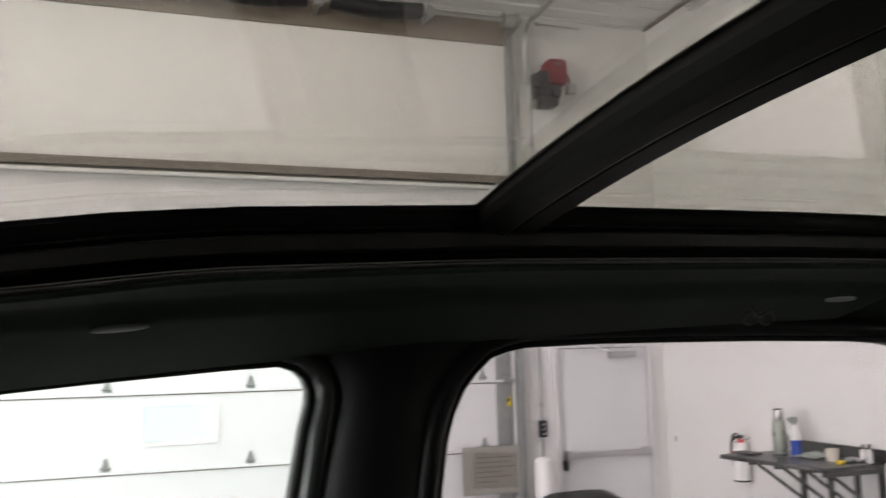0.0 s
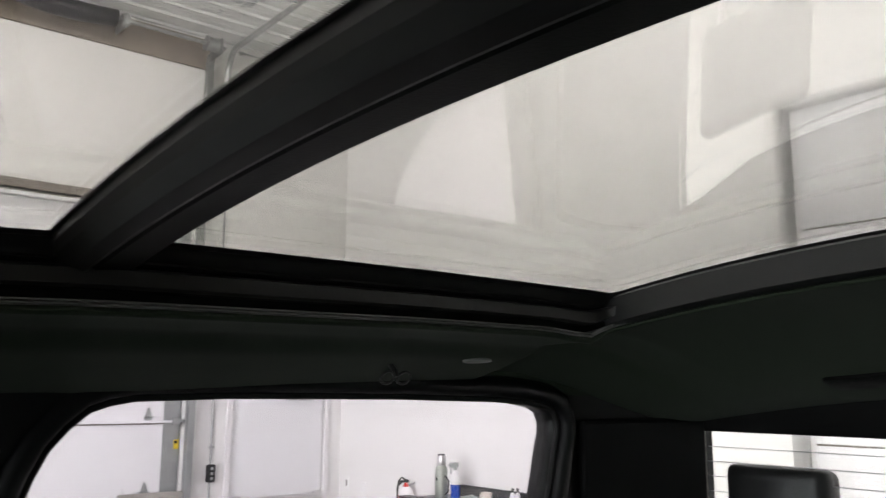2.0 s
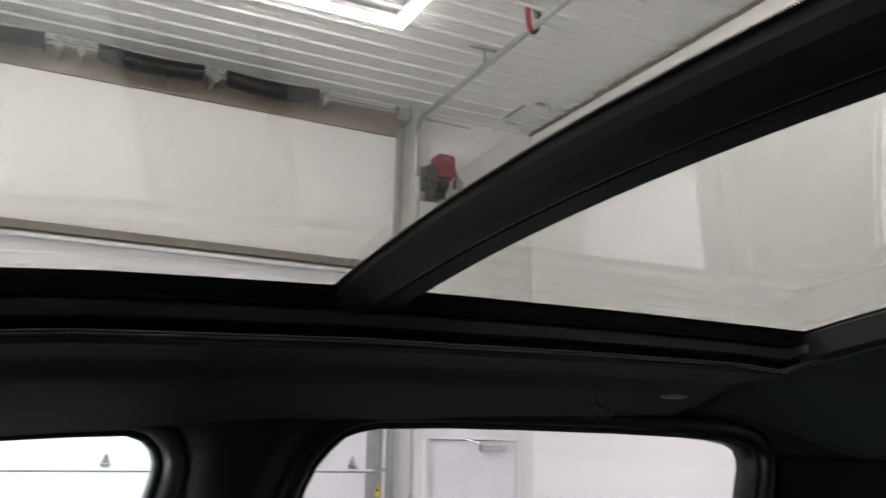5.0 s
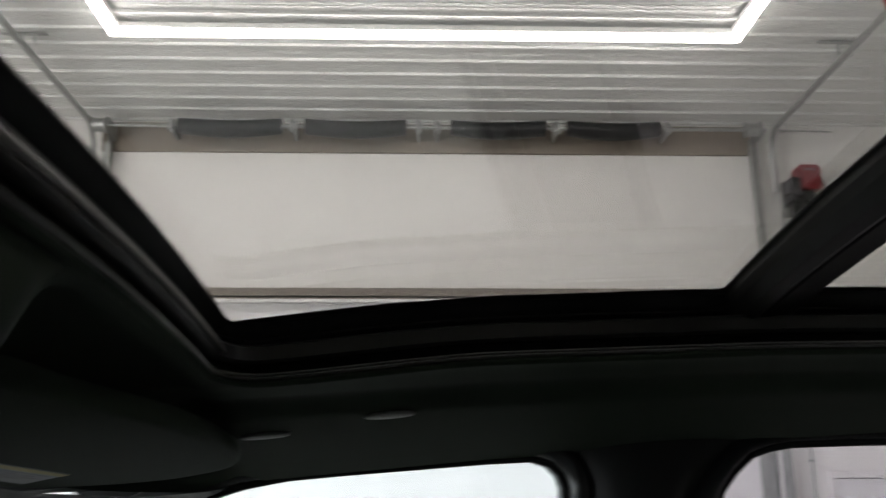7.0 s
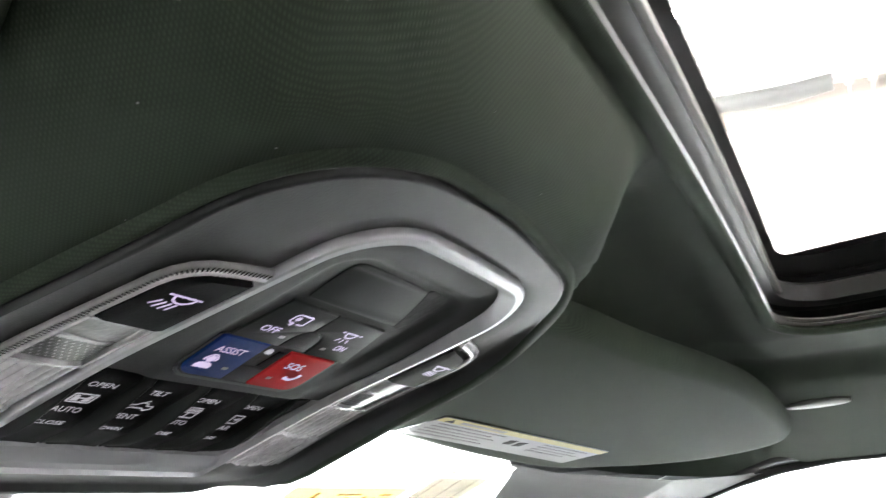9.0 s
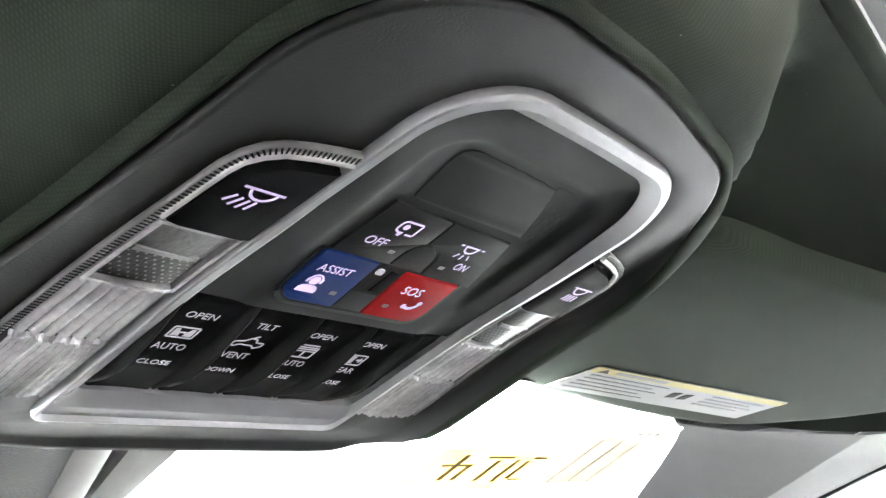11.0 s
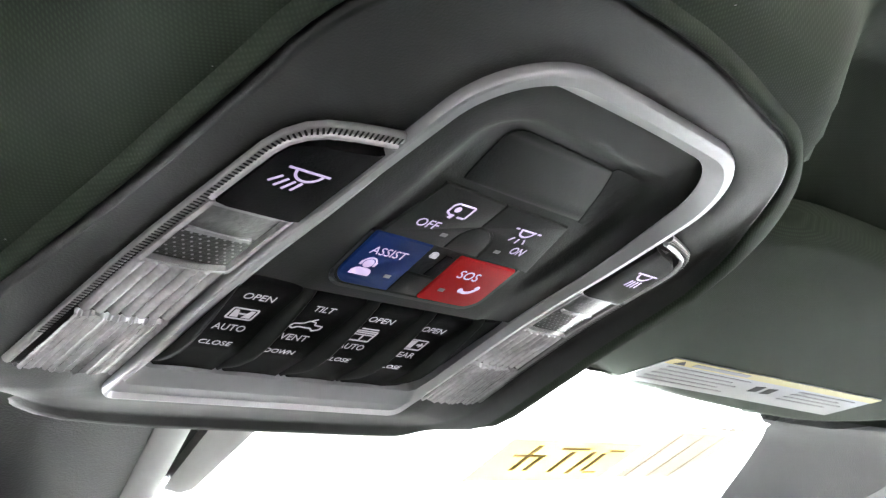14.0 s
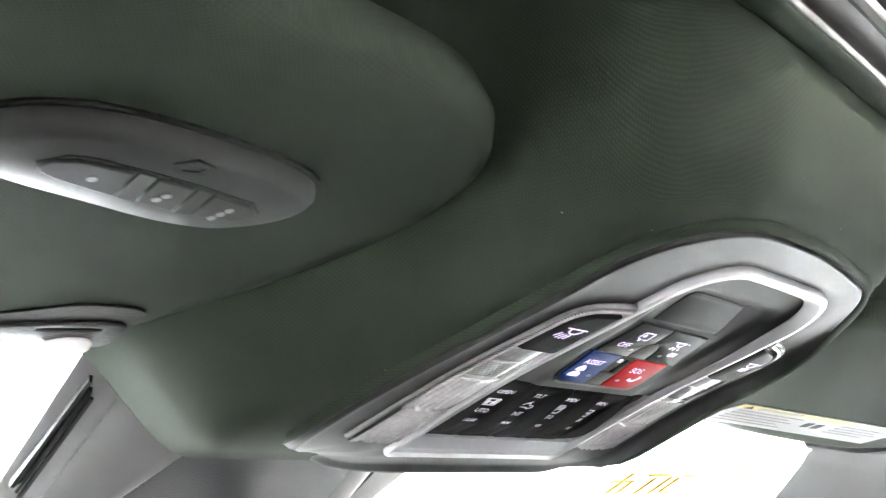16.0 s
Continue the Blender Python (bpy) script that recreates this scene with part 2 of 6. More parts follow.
# ---- mesh tools ----
def part(name, bm, mat, parent=None, label="", smooth=None, loc=None):
    """Links a bmesh as one mesh object, under its thing where one is given."""
    bmesh.ops.recalc_face_normals(bm, faces=bm.faces)
    me = bpy.data.meshes.new(name)
    bm.to_mesh(me)
    bm.free()
    me.materials.append(M[mat] if isinstance(mat, str) else mat)
    if smooth is not None:
        me.shade_smooth()
        me.set_sharp_from_angle(angle=radians(smooth))
    ob = new(name, me)
    if loc is not None:
        ob.matrix_world = loc
    if parent is not None:
        ob.parent = parent
    if label:
        ob["label"] = label
    return ob


def thing(name, loc, label, category, group="", kind=""):
    """An Empty that stands for a whole thing."""
    e = new(name)
    e.empty_display_size = 0.05
    e.matrix_world = loc if isinstance(loc, Matrix) else Matrix.Translation(loc)
    return tagged(e, label, category, group, kind)


def box(bm, x0, x1, y0, y1, z0, z1, bevel=0.0, seg=2):
    m = Matrix.Translation(((x0 + x1) / 2, (y0 + y1) / 2, (z0 + z1) / 2)) @ Matrix.Diagonal((abs(x1 - x0), abs(y1 - y0), abs(z1 - z0), 1))
    got = bmesh.ops.create_cube(bm, size=1, matrix=m)
    if bevel:
        edges = {e for v in got["verts"] for e in v.link_edges}
        bmesh.ops.bevel(bm, geom=list(edges), offset=bevel, segments=seg, profile=0.6, affect="EDGES", clamp_overlap=True)
    return bm


def boxed(*a, **k):
    return box(bmesh.new(), *a, **k)


def loft(rings, closed=True, cap0=False, cap1=False, bm=None):
    """Skin over rings of equally many points."""
    bm = bm or bmesh.new()
    rows = [[bm.verts.new(p) for p in r] for r in rings]
    k = len(rows[0])
    for a, b in zip(rows, rows[1:]):
        for i in range(k if closed else k - 1):
            j = (i + 1) % k
            bm.faces.new((a[i], a[j], b[j], b[i]))
    if cap0:
        bm.faces.new(rows[0][::-1])
    if cap1:
        bm.faces.new(rows[-1])
    return bm


def tube(points, r, sides=10, bm=None, closed=False):
    """A round bar along points; r may be a list."""
    bm = bm or bmesh.new()
    pts = [Vector(p) for p in points]
    rings, last = [], None
    for i, p in enumerate(pts):
        if closed:
            d = pts[(i + 1) % len(pts)] - pts[i - 1]
        else:
            d = pts[min(i + 1, len(pts) - 1)] - pts[max(i - 1, 0)]
        d.normalize()
        a = Vector((0, 0, 1)) if abs(d.z) < 0.9 else Vector((1, 0, 0))
        if last is not None:
            a = last - d * last.dot(d)
        a = (a - d * a.dot(d)).normalized()
        last, b = a, d.cross(a)
        rad = r[i] if isinstance(r, (list, tuple)) else r
        rings.append([p + rad * (math.cos(q) * a + math.sin(q) * b) for q in [2 * math.pi * k / sides for k in range(sides)]])
    if closed:
        rings.append(rings[0])
        loft(rings, True, bm=bm)
        bmesh.ops.remove_doubles(bm, verts=bm.verts, dist=1e-6)
        return bm
    return loft(rings, True, True, True, bm)


def turned(profile, sides=24, bm=None, at=(0, 0, 0)):
    """A turned solid from (radius, height) pairs."""
    o = Vector(at)
    rings = [[o + Vector((max(r, 1e-4) * math.cos(a), max(r, 1e-4) * math.sin(a), h)) for a in [2 * math.pi * k / sides for k in range(sides)]] for r, h in profile]
    return loft(rings, True, True, True, bm)


def rounded(x0, x1, y0, y1, r, n=6):
    """Outline of a rounded rectangle; r is one radius or four, from the corner at (x1, y1) round."""
    rs = [r] * 4 if not isinstance(r, (list, tuple)) else r
    out = []
    for (cx, cy), rad, a0 in zip(((x1, y1), (x0, y1), (x0, y0), (x1, y0)), rs, (0, 90, 180, 270)):
        sx, sy = (1 if cx == x1 else -1), (1 if cy == y1 else -1)
        for k in range(n + 1):
            a = radians(a0 + 90 * k / n)
            out.append((cx - sx * rad + rad * math.cos(a), cy - sy * rad + rad * math.sin(a)))
    return out


def plate(outline, z0, z1, holes=(), bevel=0.0, seg=2):
    """A flat plate with holes, as a mesh."""
    cu = bpy.data.curves.new("plate", "CURVE")
    cu.dimensions, cu.fill_mode = "2D", "BOTH"
    cu.extrude = max((z1 - z0) / 2 - bevel, 0)
    cu.bevel_depth, cu.bevel_resolution = bevel, seg - 1
    cu.offset = -bevel
    for loop in (outline, *holes):
        sp = cu.splines.new("POLY")
        sp.points.add(len(loop) - 1)
        for p, q in zip(sp.points, loop):
            p.co = (q[0], q[1], 0, 1)
        sp.use_cyclic_u = True
    ob = bpy.data.objects.new("plate", cu)
    scene.collection.objects.link(ob)
    me = bpy.data.meshes.new_from_object(ob.evaluated_get(bpy.context.evaluated_depsgraph_get()))
    bpy.data.objects.remove(ob)
    bpy.data.curves.remove(cu)
    bm = bmesh.new()
    bm.from_mesh(me)
    bpy.data.meshes.remove(me)
    bmesh.ops.remove_doubles(bm, verts=bm.verts, dist=1e-6)
    bmesh.ops.translate(bm, verts=bm.verts, vec=(0, 0, (z0 + z1) / 2))
    return bm


def lettering(text, size, depth=0.0003, slant=0.0):
    cu = bpy.data.curves.new("lettering", "FONT")
    cu.body, cu.size, cu.extrude = text, size, depth
    cu.align_x, cu.align_y = "CENTER", "CENTER"
    cu.shear = slant
    cu.resolution_u = 3
    ob = bpy.data.objects.new("lettering", cu)
    scene.collection.objects.link(ob)
    me = bpy.data.meshes.new_from_object(ob.evaluated_get(bpy.context.evaluated_depsgraph_get()))
    bpy.data.objects.remove(ob)
    bpy.data.curves.remove(cu)
    bm = bmesh.new()
    bm.from_mesh(me)
    bpy.data.meshes.remove(me)
    return bm


def move(bm, m):
    bmesh.ops.transform(bm, matrix=m, verts=bm.verts)
    return bm


def mapped(bm, fn):
    for v in bm.verts:
        v.co = fn(*v.co)
    return bm


def smooth01(a, b, x):
    t = min(1.0, max(0.0, (x - a) / (b - a)))
    return t * t * (3 - 2 * t)


def joined(*bms):
    out = bmesh.new()
    for b in bms:
        me = bpy.data.meshes.new("tmp")
        b.to_mesh(me)
        b.free()
        out.from_mesh(me)
        bpy.data.meshes.remove(me)
    return out


# ---- the garage: setting ----
def structure(name, bm, mat, label, category):
    return tagged(part(name, bm, mat), label, category, kind="structure")


def wall_map_y(y0):
    return lambda a, b, c: Vector((a, y0 + c, b))


def wall_map_x(x0):
    return lambda a, b, c: Vector((x0 + c, a, b))


DX0, DX1, DTOP = -2.25, 3.59, 3.66       # opening of the large door in the side wall
MX0, MX1, MTOP = 4.05, 5.0, 2.06         # opening of the steel door
RY0, RY1, RTOP = -2.6, 2.44, 3.73       # opening of the large door behind the truck

structure("floor", boxed(ROOM_X0 - 0.3, WALL_X + 0.5, ROOM_Y0 - 0.3, WALL_Y + 0.5, -0.15, 0.0), "concrete", "smooth light grey coated garage floor", "floor")
side = [(ROOM_X0, 0), (DX0, 0), (DX0, DTOP), (DX1, DTOP), (DX1, 0), (MX0, 0), (MX0, MTOP), (MX1, MTOP), (MX1, 0), (WALL_X, 0), (WALL_X, CEIL + 0.1), (ROOM_X0, CEIL + 0.1)]
structure("wall_side", mapped(plate(side, 0, 0.25), wall_map_y(WALL_Y)), "white_wall", "smooth white painted garage wall", "wall")
back = [(ROOM_Y0, 0), (RY0, 0), (RY0, RTOP), (RY1, RTOP), (RY1, 0), (WALL_Y + 0.25, 0), (WALL_Y + 0.25, CEIL + 0.1), (ROOM_Y0, CEIL + 0.1)]
structure("wall_back", mapped(plate(back, 0, 0.20), wall_map_x(WALL_X)), "white_wall", "smooth white painted wall behind the truck", "wall")
front = [(ROOM_Y0, 0), (-5.6, 0), (-5.6, 3.7), (2.9, 3.7), (2.9, 0), (WALL_Y + 0.25, 0), (WALL_Y + 0.25, CEIL + 0.1), (ROOM_Y0, CEIL + 0.1)]
structure("wall_front", mapped(plate(front, -0.25, 0), wall_map_x(ROOM_X0)), "white_wall", "white wall with an open doorway ahead of the truck", "wall")
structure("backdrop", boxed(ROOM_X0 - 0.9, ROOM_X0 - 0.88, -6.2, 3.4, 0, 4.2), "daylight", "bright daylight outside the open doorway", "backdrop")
# unseen wall, its dark colour chosen to keep side light out of the cab
structure("wall_far", boxed(ROOM_X0, WALL_X, ROOM_Y0 - 0.25, ROOM_Y0, 0, CEIL + 0.1), "light_holding_wall", "unseen driver side wall, dark to hold back light", "wall")


def ceiling_mesh():
    """Ribbed steel sheets; the ribs run along x, 0.23 m apart, with two shallow stiffeners between."""
    prof, y = [(ROOM_Y0, CEIL)], -5.967
    while y < WALL_Y:
        for dy, dz in ((0, 0), (0.006, -0.022), (0.030, -0.022), (0.036, 0), (0.095, 0), (0.100, -0.004), (0.108, 0), (0.150, 0), (0.155, -0.004), (0.163, 0)):
            if y + dy < WALL_Y:
                prof.append((y + dy, CEIL + dz))
        y += 0.2286
    prof.append((WALL_Y, CEIL))
    bm = bmesh.new()
    ends = []
    for x in (ROOM_X0, WALL_X - 0.03):
        ends.append([bm.verts.new((x, yy, zz)) for yy, zz in prof])
    for i in range(len(prof) - 1):
        bm.faces.new((ends[0][i], ends[0][i + 1], ends[1][i + 1], ends[1][i]))
    box(bm, ROOM_X0, WALL_X, ROOM_Y0, WALL_Y, CEIL + 0.05, CEIL + 0.15)
    return bm


structure("ceiling", ceiling_mesh(), "ceiling_steel", "white ribbed steel ceiling sheets", "ceiling")
# dark strip draws the shadow line where the ceiling sheets end
structure("trim", boxed(WALL_X - 0.045, WALL_X - 0.002, ROOM_Y0 + 0.01, WALL_Y - 0.01, CEIL - 0.030, CEIL - 0.012), "header", "dark strip drawn for the shade in the joint of ceiling and back wall", "trim")
structure("trim", boxed(DX0 - 0.12, DX1 + 0.1, WALL_Y - 0.035, WALL_Y - 0.002, 4.965, 5.25, 0.004), "header", "brown timber header board behind the springs", "trim")
structure("trim", boxed(DX0 - 0.02, DX1 + 0.02, WALL_Y - 0.03, WALL_Y - 0.002, 3.612, 3.685, 0.004), "seal_grey", "brown-grey seal strip over the large door", "trim")


# ---- the garage: large doors ----
def big_door(name, width, heights, label, hinges, window, depth=0.05, struts=True):
    """A sectional door in its own x (along) and z, facing -y. heights: the seams from the floor up."""
    e = thing(name, (0, 0, 0), label, "garage door")
    for z0, z1 in zip(heights, heights[1:]):
        win = window and window[2] > z0 and window[3] < z1
        hole = [rounded(window[0], window[1], window[2], window[3], 0.03)] if win else []
        skin = plate(rounded(width[0], width[1], z0 + 0.005, z1 - 0.006, 0.003, 2), -depth, 0, hole, 0.003)
        bm = mapped(skin, lambda a, b, c: Vector((a, c, b)))
        for k in (0.33, 0.66):
            zz = z0 + (z1 - z0) * k
            if not win:
                box(bm, width[0] + 0.1, width[1] - 0.1, -depth - 0.003, -depth + 0.001, zz - 0.004, zz + 0.004)
        panel = part("panel", bm, "door_white", e)
        if win:
            fr = plate(rounded(window[0] - 0.03, window[1] + 0.03, window[2] - 0.03, window[3] + 0.03, 0.05), -depth - 0.012, -depth + 0.006, [rounded(window[0] + 0.01, window[1] - 0.01, window[2] + 0.01, window[3] - 0.01, 0.025)], 0.004)
            f = part("window_frame", mapped(fr, lambda a, b, c: Vector((a, c, b))), "white_plastic", e)
            part("pane", boxed(window[0], window[1], -0.03, -0.024, window[2], window[3]), "glass_clear", f)
        if z1 == heights[-1]:
            continue
        if struts:
            part("strut", boxed(width[0] + 0.02, width[1] - 0.02, -depth - 0.022, -depth - 0.001, z1 + 0.006, z1 + 0.026, 0.004), "door_white", e)
        part("seam", boxed(width[0] + 0.02, width[1] - 0.02, -depth + 0.006, -depth + 0.02, z1 - 0.006, z1 + 0.005), "seal_grey", e)
        for hx in hinges:
            leaf = [(hx - 0.034, z1 + 0.028), (hx + 0.034, z1 + 0.028), (hx + 0.030, z1 + 0.062), (hx + 0.008, z1 + 0.135), (hx - 0.008, z1 + 0.135), (hx - 0.030, z1 + 0.062)]
            hb = mapped(plate(leaf, 0.001, 0.008, (), 0.002), lambda a, b, c: Vector((a, -depth - c, b)))
            tube([(hx - 0.042, -depth - 0.014, z1 + 0.055), (hx + 0.042, -depth - 0.014, z1 + 0.055)], 0.007, 8, hb)
            part("hinge", hb, "galv", e)
    return e


SEAMS = [0.0, 0.54, 1.15, 1.76, 2.37, 2.98, 3.605]
side_door = big_door("overhead_door", (DX0 + 0.01, DX1 - 0.01), SEAMS, "closed white sectional garage door with a small window", [-1.80, -0.98, 0.13, 1.24, 2.35, 3.30], (0.40, 0.965, 1.385, 1.675))
side_door.matrix_world = Matrix.Translation((0, WALL_Y + 0.06, 0))
part("top_rail", boxed(DX0 + 0.06, DX1 - 0.03, -0.135, -0.052, 3.545, 3.575, 0.005), "door_white", side_door, "white stiffening rail along the top")
# solid grey strip in place of the shade line over the rail
part("rail_shadow_gap", boxed(DX0 + 0.06, DX1 - 0.03, -0.08, -0.053, 3.58, 3.598), "seal_grey", side_door, "grey strip drawn for the shade over the top rail")
for hx in (-1.2, 0.42, 1.9):
    part("rail_bolt", boxed(hx - 0.012, hx + 0.012, -0.056, -0.0505, 3.455, 3.465, 0.002), "galv", side_door)
for z in SEAMS[1:-1]:
    plate_bm = boxed(DX1 - 0.15, DX1 - 0.012, -0.056, -0.051, z - 0.06, z + 0.10, 0.002)
    box(plate_bm, DX1 - 0.06, DX1 + 0.06, -0.085, -0.06, z + 0.012, z + 0.032, 0.006)
    box(plate_bm, DX1 - 0.09, DX1 - 0.02, -0.09, -0.055, z - 0.01, z + 0.05, 0.008)
    part("roller_bracket", plate_bm, "galv", side_door, "galvanised end hinge with roller")
for z0, z1 in zip(SEAMS, SEAMS[1:]):
    part("end_stile", boxed(DX1 - 0.16, DX1 - 0.012, -0.055, -0.0505, z0 + 0.01, z1 - 0.01), "galv", side_door, "bare galvanised end stile")
part("warning_tag", boxed(DX1 - 0.012 - 0.05, DX1 - 0.012 - 0.005, -0.0575, -0.0555, 1.545, 1.625), "yellow", side_door, "yellow warning tag with dark print")
part("print", boxed(DX1 - 0.055, DX1 - 0.03, -0.059, -0.0577, 1.59, 1.615), "ink", side_door)

back_door = big_door("overhead_door", (RY0 - 0.06, RY1 + 0.06), [0.0, 0.54, 1.15, 1.76, 2.37, 3.0, 3.80], "closed white sectional garage door behind the truck", [], (1.45, 1.93, 1.36, 1.66), struts=False)
part("edge_stile", boxed(RY1 - 0.03, RY1 + 0.02, -0.058, -0.052, 0.02, 3.78, 0.002), "frame_white", back_door, "white end stile")
back_door.matrix_world = Matrix.Translation((WALL_X + 0.262, 0, 0)) @ Matrix.Rotation(radians(90), 4, "Z") @ Matrix.Diagonal((1, -1, 1, 1))
# daylight-grey boards outside close both door windows and the yard
structure("backdrop", boxed(-0.2, 1.6, WALL_Y + 0.6, WALL_Y + 0.62, 1.0, 2.1), "overcast", "bright outdoors behind a door window", "backdrop")
structure("backdrop", boxed(WALL_X + 0.6, WALL_X + 0.62, 1.0, 2.4, 1.0, 2.1), "dark_window", "dull grey outdoors behind a door window", "backdrop")


def door_track(x, sgn):
    """Upright angle-backed track of a vertical-lift door."""
    e = thing("door_track", (x, WALL_Y, 0), "galvanised upright track with wall angle of the large door", "door track", "tracks of the side door")
    ch = [(0, -0.11), (sgn * 0.055, -0.11), (sgn * 0.055, -0.05), (sgn * 0.045, -0.05), (sgn * 0.045, -0.102), (sgn * 0.008, -0.102), (sgn * 0.008, -0.05), (0, -0.05)]
    rail = loft([[(px, py, 0.02) for px, py in ch], [(px, py, 5.02) for px, py in ch]], True, True, True)
    part("rail", rail, "galv", e)
    ang = boxed(sgn * 0.015, sgn * 0.022, -0.115, -0.003, 0.0, 5.1)
    box(ang, sgn * 0.0225, sgn * 0.10, -0.008, -0.002, 0.0, 5.1)
    part("wall_angle", ang, "galv", e)
    for k in range(7):
        b = boxed(sgn * 0.03, sgn * 0.075, -0.05, -0.009, 0.35 + k * 0.7, 0.40 + k * 0.7, 0.003)
        tube([(sgn * 0.05, -0.12, 0.375 + k * 0.7), (sgn * 0.05, -0.05, 0.375 + k * 0.7)], 0.008, 8, b)
        part("bracket", b, "galv", e)
    return e


door_track(DX1 + 0.012, 1)
door_track(DX0 - 0.012, -1)

# torsion shaft with four sagging springs, couplers and end drums
SH_Y, SH_Z = WALL_Y - 0.25, 5.122
shaft = thing("torsion_spring_shaft", (0.65, SH_Y, SH_Z), "steel torsion shaft with black springs under the ceiling", "door springs")
part("shaft", tube([(-2.42 - 0.65, 0, 0), (3.70 - 0.65, 0, 0)], 0.016, 12), "galv", shaft, smooth=40)


def spring_mesh(x0, x1):
    """A close-wound spring in a sagging sleeve, with a ridge for each turn."""
    rings, n = [], 90
    for i in range(n + 1):
        f = i / n
        r = 0.070 + 0.010 * math.sin(math.pi * f) + (0.004 if i % 2 else 0)
        dz = -0.030 * math.sin(math.pi * f)
        rings.append([(x0 + (x1 - x0) * f, r * math.cos(a), dz + r * math.sin(a)) for a in [2 * math.pi * k / 14 for k in range(14)]])
    return loft(rings, True, True, True)


for a, b in ((-1.62, -0.70), (-0.49, 0.42), (0.82, 1.68), (1.88, 2.72)):
    part("spring", spring_mesh(a - 0.65, b - 0.65), "spring", shaft, "black wound torsion spring", smooth=50)
for c, w in ((-1.68, 0.05), (-0.595, 0.07), (0.53, 0.06), (0.70, 0.06), (1.78, 0.07), (2.79, 0.06)):
    cb = tube([(c - w / 2 - 0.65, 0, 0), (c - w / 6 - 0.65, 0, 0), (c + w / 6 - 0.65, 0, 0), (c + w / 2 - 0.65, 0, 0)], [0.055, 0.042, 0.042, 0.055], 14)
    box(cb, c - 0.012 - 0.65, c + 0.012 - 0.65, -0.06, 0.215, -0.052, 0.05, 0.004)
    for q in (0.8, 2.4, 4.0):
        tube([(c - 0.65 - 0.02, 0.045 * math.cos(q), 0.045 * math.sin(q)), (c - 0.65 - 0.02, 0.072 * math.cos(q), 0.072 * math.sin(q))], 0.007, 6, cb)
    part("coupler", cb, "galv", shaft, "cast coupler with set screws", smooth=40)
for c in (-2.32, 3.57):
    db = tube([(c - 0.06 - 0.65, 0, 0), (c - 0.05 - 0.65, 0, 0), (c + 0.05 - 0.65, 0, 0), (c + 0.06 - 0.65, 0, 0)], [0.075, 0.06, 0.06, 0.075], 18)
    box(db, c + 0.07 - 0.65, c + 0.08 - 0.65, -0.06, 0.24, -0.08, 0.07, 0.003)
    part("cable_drum", db, "galv", shaft, "grooved cable drum", smooth=40)

# pipes that run back from the door under the ceiling
for x, y1, z in ((3.77, 2.2, 5.125), (-2.42, 2.2, 5.17)):
    rail = thing("ceiling_rail", (x, 6.8, z), "galvanised rail hung under the ceiling", "ceiling rail", "rails under the ceiling")
    run = [(0.03 if x > 0 else 0, 0.20, -0.55), (0.03 if x > 0 else 0, 0.20, -0.16), (0.02 if x > 0 else 0, 0.13, -0.05), (0, 0, 0), (0, y1 - 6.8, 0.03)]
    part("pipe", tube(run, 0.028, 12), "galv", rail, smooth=50)
    for y in (5.55, 3.6):
        hb = boxed(-0.17, 0.17, y - 6.8 - 0.02, y - 6.8 + 0.02, CEIL - z - 0.032, CEIL - z - 0.023)
        box(hb, -0.02, -0.012, y - 6.8 - 0.015, y - 6.8 + 0.015, -0.01, CEIL - z - 0.033)
        box(hb, 0.08, 0.088, y - 6.8 - 0.015, y - 6.8 + 0.015, 0.03, CEIL - z - 0.033)
        part("hanger", hb, "galv", rail)

cord = thing("elastic_cord", (3.762, 4.80, 5.235), "red and black elastic cords looped over a ceiling rail", "cord")
strap = loft([[(x - 0.018, y - 0.012, z), (x + 0.018, y - 0.012, z), (x + 0.018, y + 0.012, z), (x - 0.018, y + 0.012, z)] for x, y, z in ((-0.052, 0.0, 0.052), (-0.050, 0.0, -0.02), (-0.042, 0.0, -0.09), (-0.028, 0.0, -0.135), (-0.014, 0.0, -0.152))], True, True, True)
part("red_strap", strap, "red_cord", cord, smooth=60)
part("black_loop", tube([(0.014, 0.02, 0.050), (0.040, 0.02, 0.050), (0.050, 0.0, 0.02), (0.046, -0.01, -0.06), (0.030, -0.01, -0.12), (0.006, 0.0, -0.150), (-0.016, 0.0, -0.150)], 0.018, 8), "black_cord", cord, smooth=60)
# pale tube that draws the highlight on the black cord
part("highlight_band", tube([(0.022, 0.018, 0.045), (0.030, 0.01, -0.02)], 0.013, 8), "label_white", cord, smooth=60)

# red door motor beside the track
motor = thing("door_motor", (3.98, WALL_Y - 0.2, 4.55), "wall-mounted door operator with a red housing and black gearbox", "motor")
hb = bmesh.new()
sec = [(-0.03, -0.10), (0.155, -0.10), (0.155, 0.10), (-0.03, 0.10)]
loft([[(x * 1.0 - 0.0, y, -0.01) for x, y in sec], [(x, y, 0.205) for x, y in sec], [(x * 0.9 + 0.003, y * 0.85, 0.232) for x, y in sec]], True, True, True, hb)
bmesh.ops.bevel(hb, geom=list(hb.edges), offset=0.012, segments=2, affect="EDGES")
part("housing", hb, "red_paint", motor, "red sheet-steel motor cover")
part("name_strip", boxed(0.01, 0.10, -0.1035, -0.101, 0.165, 0.185), "label_white", motor)
gb = boxed(-0.12, -0.032, -0.08, 0.12, -0.12, 0.11, 0.015)
box(gb, -0.10, 0.09, -0.085, 0.09, -0.14, -0.02, 0.02)
box(gb, -0.11, 0.03, -0.07, 0.06, -0.235, -0.12, 0.018)
tube([(-0.075, -0.09, -0.05), (-0.075, -0.12, -0.05)], 0.035, 12, gb)
